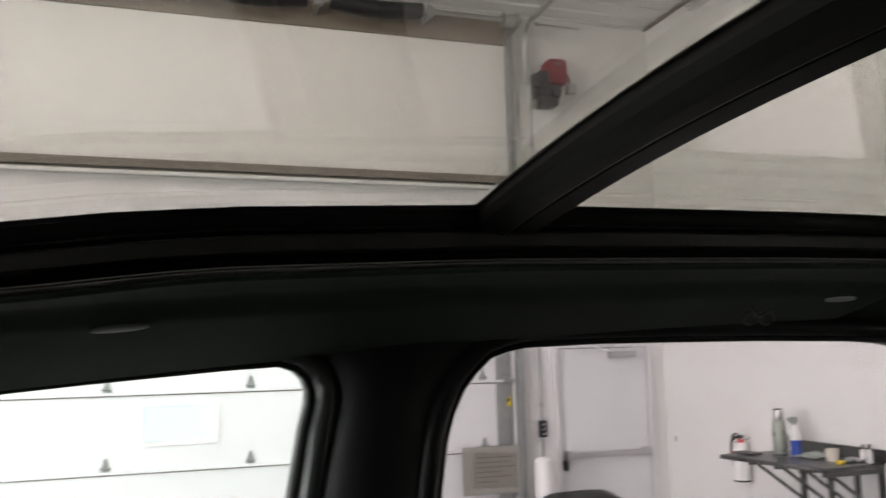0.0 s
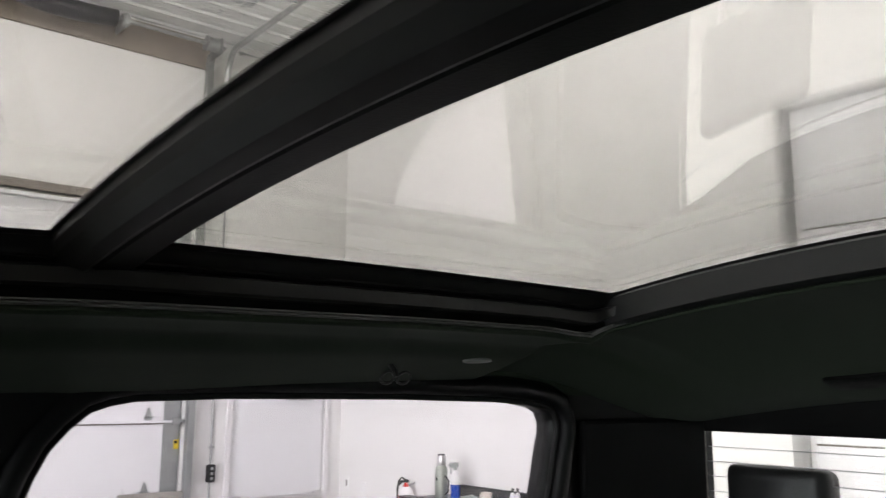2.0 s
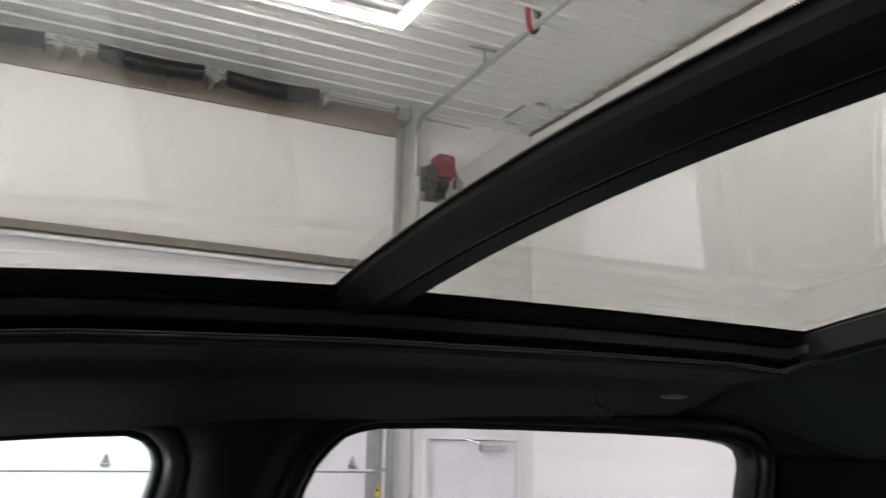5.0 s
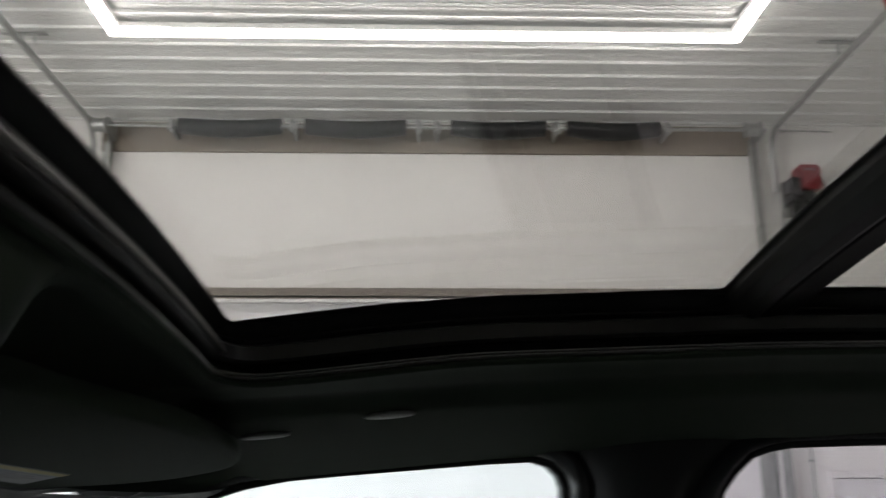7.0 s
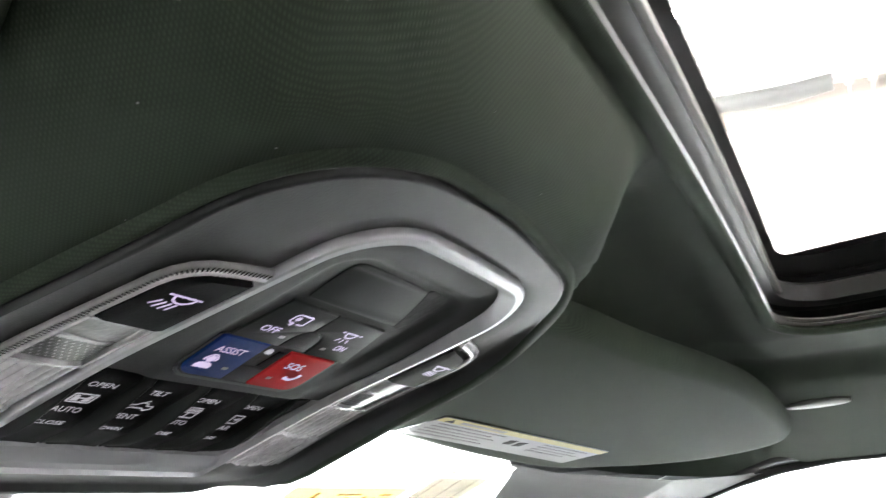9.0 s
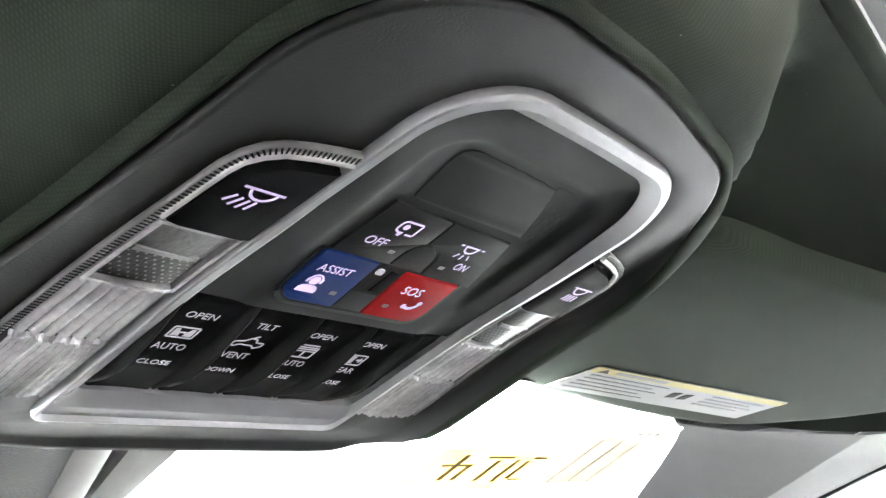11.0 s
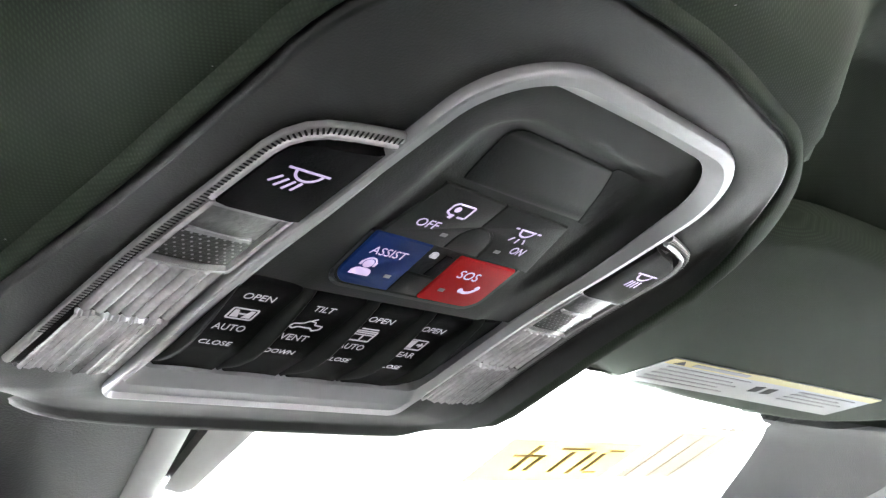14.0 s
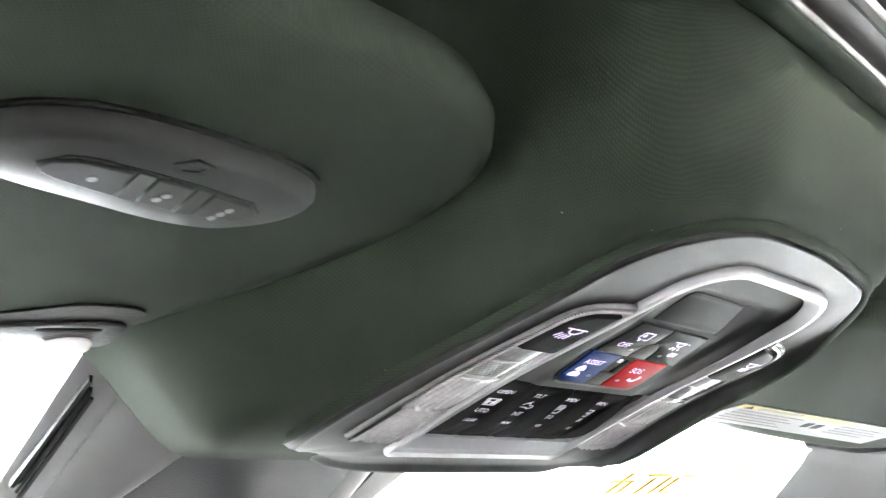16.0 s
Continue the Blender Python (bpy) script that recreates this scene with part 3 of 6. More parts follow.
tube([(-0.135, -0.02, -0.04), (-0.135, -0.02, 0.08)], 0.035, 12, gb)
tube([(0.02, -0.07, -0.10), (0.02, -0.14, -0.10)], 0.05, 14, gb)
tube([(0.05, 0.0, -0.11), (0.05, 0.0, -0.20)], 0.045, 12, gb)
part("gearbox", gb, "black_iron", motor, "black cast gearbox", smooth=35)
part("junction_box", boxed(0.19, 0.27, -0.05, 0.03, -0.08, 0.01, 0.008), "galv", motor)
part("conduit", tube([(0.14, -0.02, 0.15), (0.20, -0.02, 0.08), (0.23, -0.01, 0.0)], 0.01, 8), "black_iron", motor)
part("mount", boxed(-0.10, 0.12, 0.12, 0.198, -0.19, 0.14, 0.004), "galv", motor)
bulb = thing("wall_rod", (4.1, WALL_Y - 0.03, 5.22), "thin galvanised rod on the wall under the ceiling", "rod")
part("rod", tube([(-0.22, 0, 0), (0.33, 0, -0.01)], 0.008, 8), "galv", bulb)
part("saddle", boxed(-0.15, -0.12, -0.012, 0.028, -0.015, 0.012, 0.003), "galv", bulb)

# ---- the garage: steel door, switches, post, board ----
door = tagged(thing("door_1", (4.525, WALL_Y, 0), "closed white steel door with a push bar and closer", "door"), kind="structure")
part("leaf", boxed(MX0 - 4.525 + 0.006, MX1 - 4.525 - 0.006, 0.015, 0.06, 0.008, MTOP - 0.006, 0.003), "door_white", door)
fr = joined(boxed(MX0 - 4.525 - 0.055, MX0 - 4.525 - 0.001, -0.02, 0.0, 0, MTOP + 0.055, 0.004), boxed(MX1 - 4.525 + 0.001, MX1 - 4.525 + 0.055, -0.02, 0.0, 0, MTOP + 0.055, 0.004), boxed(MX0 - 4.525 - 0.001, MX1 - 4.525 + 0.001, -0.02, 0.0, MTOP + 0.001, MTOP + 0.055, 0.004))
part("frame", move(fr, Matrix.Translation((0, -0.003, 0))), "frame_white", door)
bar = boxed(-0.42, 0.45, -0.065, -0.03, 1.045, 1.10, 0.01)
box(bar, -0.44, -0.36, -0.06, 0.014, 1.03, 1.115, 0.008)
box(bar, 0.38, 0.46, -0.05, 0.014, 1.035, 1.11, 0.008)
part("push_bar", bar, "brushed", door, "brushed steel push bar")
part("latch", boxed(-0.452, -0.425, -0.05, 0.013, 0.94, 1.028, 0.004), "black_iron", door)
cl = boxed(0.06, 0.34, -0.055, 0.013, 1.955, 2.02, 0.012)
tube([(0.12, -0.06, 2.0), (-0.02, -0.14, 2.035), (-0.12, -0.03, 2.075)], 0.008, 8, cl)
part("closer", cl, "brushed", door, "grey door closer with arm", smooth=40)
for z in (0.25, 1.05, 1.85):
    part("hinge", tube([(MX1 - 4.525 - 0.002, -0.012, z - 0.05), (MX1 - 4.525 - 0.002, -0.012, z + 0.05)], 0.008, 8), "brushed", door)

sw = thing("door_switch", (3.862, WALL_Y, 1.33), "black three-button wall station of the large door", "switch")
part("case", boxed(-0.035, 0.035, -0.055, -0.001, -0.075, 0.075, 0.008), "black_iron", sw)
for z in (-0.042, 0.0, 0.042):
    part("button", turned([(0.013, 0), (0.013, 0.008), (0.010, 0.011)], 12), "galv", sw, loc=Matrix.Translation((0.0, -0.055, z)) @ Matrix.Rotation(radians(90), 4, "X"))
pipe = thing("conduit", (3.87, WALL_Y - 0.015, 2.0), "thin grey conduit up the wall to the door switch", "conduit")
part("upper_pipe", tube([(-0.008, 0, -0.594), (-0.006, 0, 0.1), (0.012, 0, 1.2), (0.0, 0, 2.4)], 0.010, 8), "galv", pipe, smooth=50)
part("lower_pipe", tube([(-0.008, 0, -1.2), (-0.008, 0, -0.747)], 0.010, 8), "galv", pipe, smooth=50)
for z in (-0.45, 0.2, 1.1, 2.0):
    part("clip", boxed(-0.03, 0.02, -0.012, 0.014, z - 0.01, z + 0.01, 0.002), "galv", pipe)

post = thing("bollard", (3.745, WALL_Y - 0.28, 0), "white plastic-sleeved guard post by the door", "bollard")
part("sleeve", turned([(0.083, 0), (0.083, 1.06), (0.078, 1.085), (0.06, 1.10), (0.03, 1.108), (0.0, 1.11)], 28), "white_plastic", post, smooth=40)
part("base_ring", turned([(0.10, 0), (0.10, 0.012), (0.088, 0.016)], 28), "galv", post, smooth=40)

board = thing("notice_board", (3.36, WALL_Y - 0.06, 1.0), "weathered grey board with lines of faded print on the door", "sign")
part("board", boxed(-0.30, 0.30, -0.012, 0.0, -0.21, 0.205, 0.003), "sign_grey", board)
part("sheet", boxed(-0.21, 0.20, -0.0145, -0.0122, -0.15, 0.15), "paper_grey", board)
for k in range(6):
    w = (0.17, 0.16, 0.18, 0.12, 0.17, 0.10)[k]
    part("print_line", boxed(-0.17, -0.17 + 2 * w, -0.016, -0.0147, 0.105 - 0.042 * k, 0.117 - 0.042 * k), "ink_grey", board)
for x, zz in ((-0.25, 0.2), (0.25, 0.2)):
    part("hook", tube([(x, -0.005, zz - 0.01), (x, 0.01, zz + 0.03), (x, 0.028, zz + 0.04)], 0.004, 6), "galv", board)


def outlet(y, z, kind):
    e = thing("wall_outlet" if kind == "outlet" else "light_switch", (WALL_X, y, z), "white wall outlet plate" if kind == "outlet" else "white light switch plate on the wall", "outlet" if kind == "outlet" else "switch")
    part("cover", mapped(plate(rounded(-0.036, 0.036, -0.058, 0.058, 0.008), 0.001, 0.007, (), 0.002), lambda a, b, c: Vector((-c, a, b))), "white_plastic", e)
    if kind == "outlet":
        for q in (-0.022, 0.022):
            part("socket", mapped(plate(rounded(-0.015, 0.015, q - 0.014, q + 0.014, 0.007), 0.007, 0.009), lambda a, b, c: Vector((-c, a, b))), "ink_grey", e)
    else:
        part("rocker", mapped(plate(rounded(-0.014, 0.014, -0.03, 0.03, 0.003), 0.007, 0.011, (), 0.002), lambda a, b, c: Vector((-c, a, b))), "ink_grey" if kind == "dark" else "white_plastic", e)
    return e


outlet(6.96, 1.18, "dark")
outlet(6.68, 1.15, "switch")

# ---- the garage: workbench and what stands on it ----
BT, BY0, BY1 = 1.222, 3.965, 5.455
bench = thing("workbench", (WALL_X, (BY0 + BY1) / 2, BT), "black wall-hung workbench on folding steel brackets", "workbench")
HB = (BY1 - BY0) / 2
top = plate([(-0.62, HB), (-0.53, -0.245), (-0.002, -0.215), (-0.002, HB)], -0.032, 0, (), 0.004)
part("top", top, "bench_black", bench, "black laminate top")
part("upstand", boxed(-0.02, -0.001, -0.36, 0.63, 0.001, 0.09, 0.003), "bench_black", bench)
for y in (0.56, 0.28, 0.03, -0.19):
    lg = boxed(-0.035, -0.001, y - 0.016, y + 0.016, -0.36, -0.033, 0.003)
    box(lg, -0.50, -0.036, y - 0.016, y + 0.016, -0.065, -0.033, 0.003)
    tube([(-0.42, y, -0.066), (-0.03, y, -0.345)], 0.013, 8, lg)
    part("bracket", lg, "black_iron", bench, smooth=40)


def on_bench(name, x, y, label, category):
    return thing(name, (x, y, BT + 0.001), label, category)


th = on_bench("thermos", 4.87, 5.125, "tall grey-green steel thermos flask with a cup lid", "thermos")
part("body", turned([(0.046, 0), (0.049, 0.006), (0.049, 0.225), (0.045, 0.245), (0.036, 0.262)], 28), "thermos", th, smooth=40)
part("lid", turned([(0.034, 0.263), (0.036, 0.267), (0.036, 0.328), (0.033, 0.336)], 28), "brushed", th, "bare steel cup lid", smooth=40)
part("stopper", turned([(0.030, 0.3365), (0.030, 0.344), (0.026, 0.347)], 24), "black_iron", th, "black stopper", smooth=40)
part("base_band", turned([(0.051, 0.004), (0.051, 0.022)], 28), "black_iron", th, smooth=40)
part("emblem", boxed(-0.0515, -0.0495, -0.012, 0.012, 0.15, 0.175), "ink", th)
part("handle", tube([(0.0, -0.045, 0.05), (0.0, -0.085, 0.07), (0.0, -0.09, 0.15), (0.0, -0.046, 0.19)], 0.007, 8), "black_iron", th, smooth=50)
sp = on_bench("spray_bottle", 4.955, 5.06, "clear spray bottle half full of blue cleaner", "spray bottle")
part("liquid", turned([(0.034, 0), (0.037, 0.005), (0.037, 0.12)], 20), "blue_liquid", sp, smooth=40)
part("shoulder", turned([(0.037, 0.121), (0.036, 0.165), (0.024, 0.205), (0.014, 0.225)], 20), "white_plastic", sp, "white translucent shoulder", smooth=40)
tr = boxed(-0.05, 0.025, -0.012, 0.012, 0.245, 0.285, 0.006)
tube([(0, 0, 0.226), (0, 0, 0.246)], 0.015, 12, tr)
tube([(-0.035, 0, 0.246), (-0.045, 0, 0.22), (-0.038, 0, 0.20)], 0.005, 6, tr)
tube([(-0.05, 0, 0.268), (-0.068, 0, 0.268)], 0.007, 8, tr)
part("trigger", tr, "cloth_grey", sp, "grey trigger head", smooth=40)
mug = on_bench("mug", 4.97, 4.72, "cream mug on the bench", "mug")
part("cup", turned([(0.030, 0), (0.040, 0.004), (0.043, 0.09), (0.039, 0.09), (0.036, 0.012), (0.0, 0.010)], 24), "ceramic", mug, smooth=40)
part("handle", tube([(0, 0.040, 0.075), (0, 0.065, 0.07), (0, 0.068, 0.03), (0, 0.039, 0.02)], 0.006, 8), "ceramic", mug, smooth=50)
rag = on_bench("shop_rag", 5.00, 4.93, "crumpled grey-green shop rag", "rag")
rb = bmesh.new()
bmesh.ops.create_grid(rb, x_segments=26, y_segments=26, size=0.10)
for v in rb.verts:
    q = v.co * 28
    r = 1 - min(1, v.co.length / 0.13)
    v.co.z = 0.012 + 0.05 * r * (0.6 + 0.8 * noise.noise(q * 0.6)) + 0.012 * noise.noise(q * 1.7)
    v.co.z = max(v.co.z, 0.001)
bmesh.ops.solidify(rb, geom=rb.faces, thickness=0.003)
part("cloth", rb, "cloth_grey", rag, smooth=60)
tray = on_bench("tool_tray", 4.76, 5.36, "flat black tray lying on the bench", "tray")
part("tray", mapped(plate(rounded(-0.06, 0.06, -0.10, 0.10, 0.02), 0, 0.016, (), 0.004), lambda a, b, c: Vector((a, b, c))), "black_iron", tray)
roll = on_bench("tape_roll", 4.93, 4.61, "small yellow tape roll", "tape")
part("roll", turned([(0.016, 0), (0.028, 0), (0.028, 0.022), (0.016, 0.022)], 20), "yellow", roll, smooth=40)
part("core", turned([(0.0155, 0.001), (0.0155, 0.0215)], 16), "paper", roll, smooth=40)
for y, h in ((4.600, 0.12), (4.545, 0.125)):
    b = on_bench("small_bottle", 5.12, y, "small clear bottle with a dark cap", "bottle")
    part("body", turned([(0.018, 0), (0.020, 0.004), (0.020, h - 0.05), (0.010, h - 0.03)], 16), "white_plastic", b, smooth=40)
    part("cap", turned([(0.010, h - 0.029), (0.010, h)], 12), "ink", b, smooth=40)
for x, y in ((5.03, 4.63), (5.06, 4.58), (5.10, 4.66)):
    b = on_bench("hose_fitting", x, y, "small grey metal hose fitting on the bench", "fitting")
    part("fitting", tube([(0, -0.03, 0.017), (0, -0.01, 0.017), (0, 0.0, 0.017), (0, 0.035, 0.017)], [0.011, 0.011, 0.016, 0.016], 8), "galv", b)
    part("collar", tube([(0, -0.036, 0.014), (0, -0.0305, 0.014)], 0.013, 8), "black_iron", b)

ext = thing("fire_extinguisher", (WALL_X - 0.10, 5.885, 0.92), "white fire extinguisher with red neck on a wall hook", "extinguisher")
part("cylinder", turned([(0.06, 0), (0.066, 0.008), (0.066, 0.26), (0.055, 0.30), (0.03, 0.325)], 24), "white_plastic", ext, "white lacquered cylinder", smooth=40)
part("neck_band", turned([(0.0665, 0.228), (0.068, 0.229), (0.068, 0.258), (0.0665, 0.259)], 24), "red_gloss", ext, "red band", smooth=40)
part("neck", turned([(0.029, 0.326), (0.024, 0.336), (0.017, 0.345), (0.015, 0.36)], 16), "red_gloss", ext, smooth=40)
vb = boxed(-0.02, 0.02, -0.02, 0.02, 0.36, 0.385, 0.004)
tube([(-0.01, 0.0, 0.385), (-0.05, -0.01, 0.405), (-0.10, -0.02, 0.375)], 0.008, 8, vb)
tube([(0.0, 0.0, 0.38), (-0.05, -0.01, 0.365), (-0.095, -0.02, 0.345)], 0.007, 8, vb)
part("valve", vb, "black_iron", ext, smooth=40)
part("hose", tube([(0.0, 0.02, 0.37), (-0.02, 0.075, 0.36), (-0.02, 0.098, 0.30), (-0.02, 0.09, 0.2), (-0.02, 0.078, 0.12)], 0.010, 8), "black_cord", ext, smooth=50)
part("base_band", turned([(0.0675, 0.01), (0.0675, 0.025)], 24), "ink", ext, smooth=40)
part("hook", tube([(0.0, 0, 0.34), (0.07, 0, 0.345), (0.098, 0, 0.36)], 0.006, 6), "galv", ext)


# ---- the garage: lamps ----
def led_frame(x0, x1, y0, y1):
    """Four linear tubes joined to a rectangle under the ceiling."""
    z = CEIL - 0.075
    e = thing("led_frame_light", ((x0 + x1) / 2, (y0 + y1) / 2, z), "rectangular frame of lit LED tubes on the ceiling", "ceiling light", "frames of LED tubes")
    hx, hy, w = (x1 - x0) / 2, (y1 - y0) / 2, 0.038
    for a in (-1, 1):
        part("tube", boxed(-hx + w + 0.004, hx - w - 0.004, a * hy - w, a * hy + w, -0.035, 0.0, 0.012), "tube", e, "lit white tube")
        part("tube", boxed(a * hx - w, a * hx + w, -hy + w + 0.004, hy - w - 0.004, -0.035, 0.0, 0.012), "tube", e, "lit white tube")
        part("channel", boxed(-hx - w, hx + w, a * hy - w - 0.006, a * hy + w + 0.006, 0.002, 0.045), "white_plastic", e)
        part("channel", boxed(a * hx - w - 0.006, a * hx + w + 0.006, -hy + w + 0.01, hy - w - 0.01, 0.002, 0.045), "white_plastic", e)
        for b in (-1, 1):
            part("corner_cap", boxed(a * hx - w, a * hx + w, b * hy - w, b * hy + w, -0.034, 0.001, 0.01), "tube", e)
    return e


led_frame(-1.70, 2.90, 0.85, 5.40)
# this frame is an unseen, added lamp that brightens the cab from ahead
led_frame(-6.6, -2.9, 0.85, 5.40)


# ---- the truck: shapes shared by its parts (x back, w right of the centre line, z up) ----
def half_open(x):
    """Half width of the roof opening."""
    return 0.43 + 0.085 * (x - 0.36)


def glass_z(x, w):
    edge = float(np.interp(x, (0.0, 0.363, 0.43, 0.52, 0.63, 0.91, 1.28, 1.652, 2.3), (2.06, 2.113, 2.1235, 2.137, 2.1485, 2.167, 2.181, 2.191, 2.198)))
    return edge + 0.035 * (1 - (w / 0.48) ** 2)


def frame_z(x, w):
    """Height from which the cloth lip round the roof opening hangs."""
    edge = float(np.interp(x, (0.0, 0.363, 0.63, 0.91, 1.28, 1.652, 2.3), (2.095, 2.129, 2.150, 2.167, 2.181, 2.191, 2.198)))
    return edge + 0.035 * (1 - (w / 0.48) ** 2)


def fall(d):
    """Drop of the headliner from the opening's edge towards the window."""
    at = (0, 0.03, 0.105, 0.128, 0.20, 0.345, 0.45)
    dz = (0, 0.0, -0.001, -0.018, -0.038, -0.075, -0.097)
    return sum(float(np.interp(d + k, at, dz)) for k in (-0.012, -0.006, 0, 0.006, 0.012)) / 5


OPEN_X0, OPEN_X1 = 0.362, 1.662
LIP = 0.018         # how far the cloth lip hangs below the frame at the front and sides
CON_O, CON_SLOPE = Vector((0.22, 0.0, 1.994)), 0.31


def console_z(x):
    return CON_O.z + CON_SLOPE * (x - CON_O.x)


def bow(v):
    """How far the console's face swells out towards its front, in millimetres; v along the slope."""
    return float(np.interp(v, (-133, -120, -108, -92, -70, -40, -10, 5), (0.0, 1.2, 4.0, 6.0, 4.8, 2.5, 0.5, 0.0)))


def lip_rise(x):
    """The cloth's edge runs a little higher along the sides than in front."""
    return 0.009 * smooth01(0.40, 0.62, x) * (1 - smooth01(1.50, 1.64, x))


def lip_z(x, w):
    e = half_open(x)
    return frame_z(x, max(-e, min(e, w))) - 0.055 - LIP * (1 - smooth01(1.60, OPEN_X1, x)) + lip_rise(x)


def liner_z(x, w):
    xo = min(max(x, OPEN_X0), OPEN_X1)
    d = max(0.0, abs(w) - half_open(xo))
    z = lip_z(xo, w) + fall(d) - lip_rise(xo) * smooth01(0.03, 0.125, d)
    if x < OPEN_X0:
        z += LIP * smooth01(0.0, 0.05, OPEN_X0 - x) - 0.36 * (OPEN_X0 - x)
        fwd = 1 - smooth01(0.12, 0.26, x)
        off = max(0.0, (abs(w) - (0.095 if w > 0 else 0.116) - 0.034 * fwd) / ((0.046 if w > 0 else 0.056) + 0.016 * fwd))
        soft_back = smooth01(0.04, 0.11, w)      # the pod dies away sooner on the passenger side
        back = max(0.0, (x - 0.343 + 0.022 * smooth01(0.07, 0.14, abs(w)) + 0.038 * soft_back) / (0.028 + 0.014 * smooth01(0.07, 0.14, abs(w)) + 0.024 * soft_back))
        s = 1 - smooth01(0.0, 1.0, math.hypot(off, back))
        pod = console_z(x) + 0.0035 - 0.001 * bow(1050 * (x - CON_O.x)) + 0.028 * (1 - smooth01(0.085, 0.098, abs(w))) * (1 - smooth01(0.305, 0.322, x)) * smooth01(0.118, 0.130, x)
        z = z * (1 - s) + pod * s
    if x > OPEN_X1:
        low = min(z, 1.978 + 0.07 * (1 - min(1.0, (w / 0.8) ** 2)))
        z += (low - z) * smooth01(0.0, 0.56, x - OPEN_X1)
    return z


def front_edge(w):
    a = abs(w)
    return 0.093 + 0.03 * min(1, a / 0.5) ** 2 + (0.15 * ((a - 0.5) / 0.295) ** 1.5 if a > 0.5 else 0)


def opening_sd(x, w):
    """Signed distance to the rounded roof opening; negative inside."""
    e0, r = 0.46, 0.05
    px, pw = abs(x - (OPEN_X0 + OPEN_X1) / 2) - (OPEN_X1 - OPEN_X0) / 2 + r, abs(w) * e0 / half_open(x) - e0 + r
    return math.hypot(max(px, 0), max(pw, 0)) + min(max(px, pw), 0) - r


def opening_outline(n=10):
    """The opening's edge as (x, w), all round."""
    out = []
    for x, w in rounded(OPEN_X0, OPEN_X1, -0.46, 0.46, 0.05, n):
        out.append((x, w))
    full = []
    for (xa, wa), (xb, wb) in zip(out, out[1:] + out[:1]):
        k = max(1, round(math.hypot(xb - xa, wb - wa) / 0.04))
        full += [(xa + (xb - xa) * i / k, wa + (wb - wa) * i / k) for i in range(k)]
    return [(x, w * half_open(x) / 0.46) for x, w in full]


truck = thing("pickup_truck", (0, YC, 0), "dark crew-cab pickup truck with black interior and glass roof", "truck")


def headliner_mesh():
    bm, nx, nw, xe = bmesh.new(), 260, 200, 2.24
    rows = []
    for i in range(-3, nx + 1):
        row = []
        for j in range(nw + 1):
            w = -0.80 + 1.6 * j / nw
            xf = front_edge(w)
            if i < 0:
                dx, dz = ((-0.004, 0.002), (-0.007, 0.008), (-0.006, 0.035))[-i - 1]
                row.append(bm.verts.new((xf + dx, w, liner_z(xf, w) + dz)))
                continue
            x = xf + (xe - xf) * i / nx
            sd = opening_sd(x, w)
            if abs(sd) < 0.0055:
                h = 1e-4
                gx, gw = (opening_sd(x + h, w) - sd) / h, (opening_sd(x, w + h) - sd) / h
                x, w = x - sd * gx, w - sd * gw
            row.append(bm.verts.new((x, w, liner_z(x, w))))
        if i < 0:
            rows.insert(0, row)
        else:
            rows.append(row)
    for a, b in zip(rows, rows[1:]):
        for j in range(nw):
            q = (a[j], a[j + 1], b[j + 1], b[j])
            if all(opening_sd(v.co.x, v.co.y) > -0.002 for v in q):
                bm.faces.new(q)
    bmesh.ops.delete(bm, geom=[v for v in bm.verts if not v.link_faces], context="VERTS")
    return bm


part("headliner", headliner_mesh(), "cloth", truck, "dark woven cloth headliner", smooth=70)


for s in (1, -1):
    side_return = [[(x, s * 0.7935, liner_z(x, 0.7935) + 0.004), (x, s * 0.7925, 2.034)] for x in np.linspace(1.45, 2.245, 30)]
    part("headliner_return", loft(side_return, False), "cloth", truck, "cloth edge turned down to the side trim", smooth=60)


def well_band(profile):
    """A band round the roof opening: (share of the height, distance inward) pairs."""
    rings = []
    ol = opening_outline()
    k = len(ol)
    for f, d in profile:
        ring = []
        for i, (x, w) in enumerate(ol):
            xa, wa = ol[i - 1]
            xb, wb = ol[(i + 1) % k]
            t = Vector((xb - xa, wb - wa)).normalized()
            nx, nw = -t.y, t.x
            x2, w2 = x + nx * d, w + nw * d
            lo, hi = lip_z(x, w), glass_z(x, w) - 0.003
            ring.append((x2, w2, lo + f * (hi - lo)))
        rings.append(ring)
    return loft(rings, True)


part("opening_edge", well_band([(0.0, -0.002), (-0.04, 0.000), (-0.05, 0.003), (-0.03, 0.007), (0.02, 0.008), (0.08, 0.003)]), "cloth", truck, "rolled cloth edge of the roof opening", smooth=70)
# the strip's bright highlight is put into its pale base colour
part("piping", well_band([(0.08, 0.0), (0.08, 0.006), (0.105, 0.008), (0.125, 0.006), (0.14, 0.003), (0.155, 0.007), (0.18, 0.006), (0.18, 0.0)]), "piping", truck, "thin edge strip, pale for its highlight", smooth=60)
part("shade_channel", well_band([(0.17, 0.001), (0.19, -0.012), (0.34, -0.012), (0.36, 0.0)]), "well_black", truck, smooth=40)
part("shade_rail", well_band([(0.35, 0.0), (0.36, 0.007), (0.39, 0.011), (0.60, 0.013), (0.64, 0.010), (0.66, 0.003), (0.67, 0.0)]), "shade_rail", truck, "satin grey shade rail", smooth=35)
part("roof_seal", well_band([(0.66, -0.004), (0.70, -0.002), (0.74, 0.004), (0.78, 0.002), (0.86, 0.008), (0.94, 0.010), (1.0, 0.014), (1.0, -0.03)]), "rubber", truck, smooth=50)
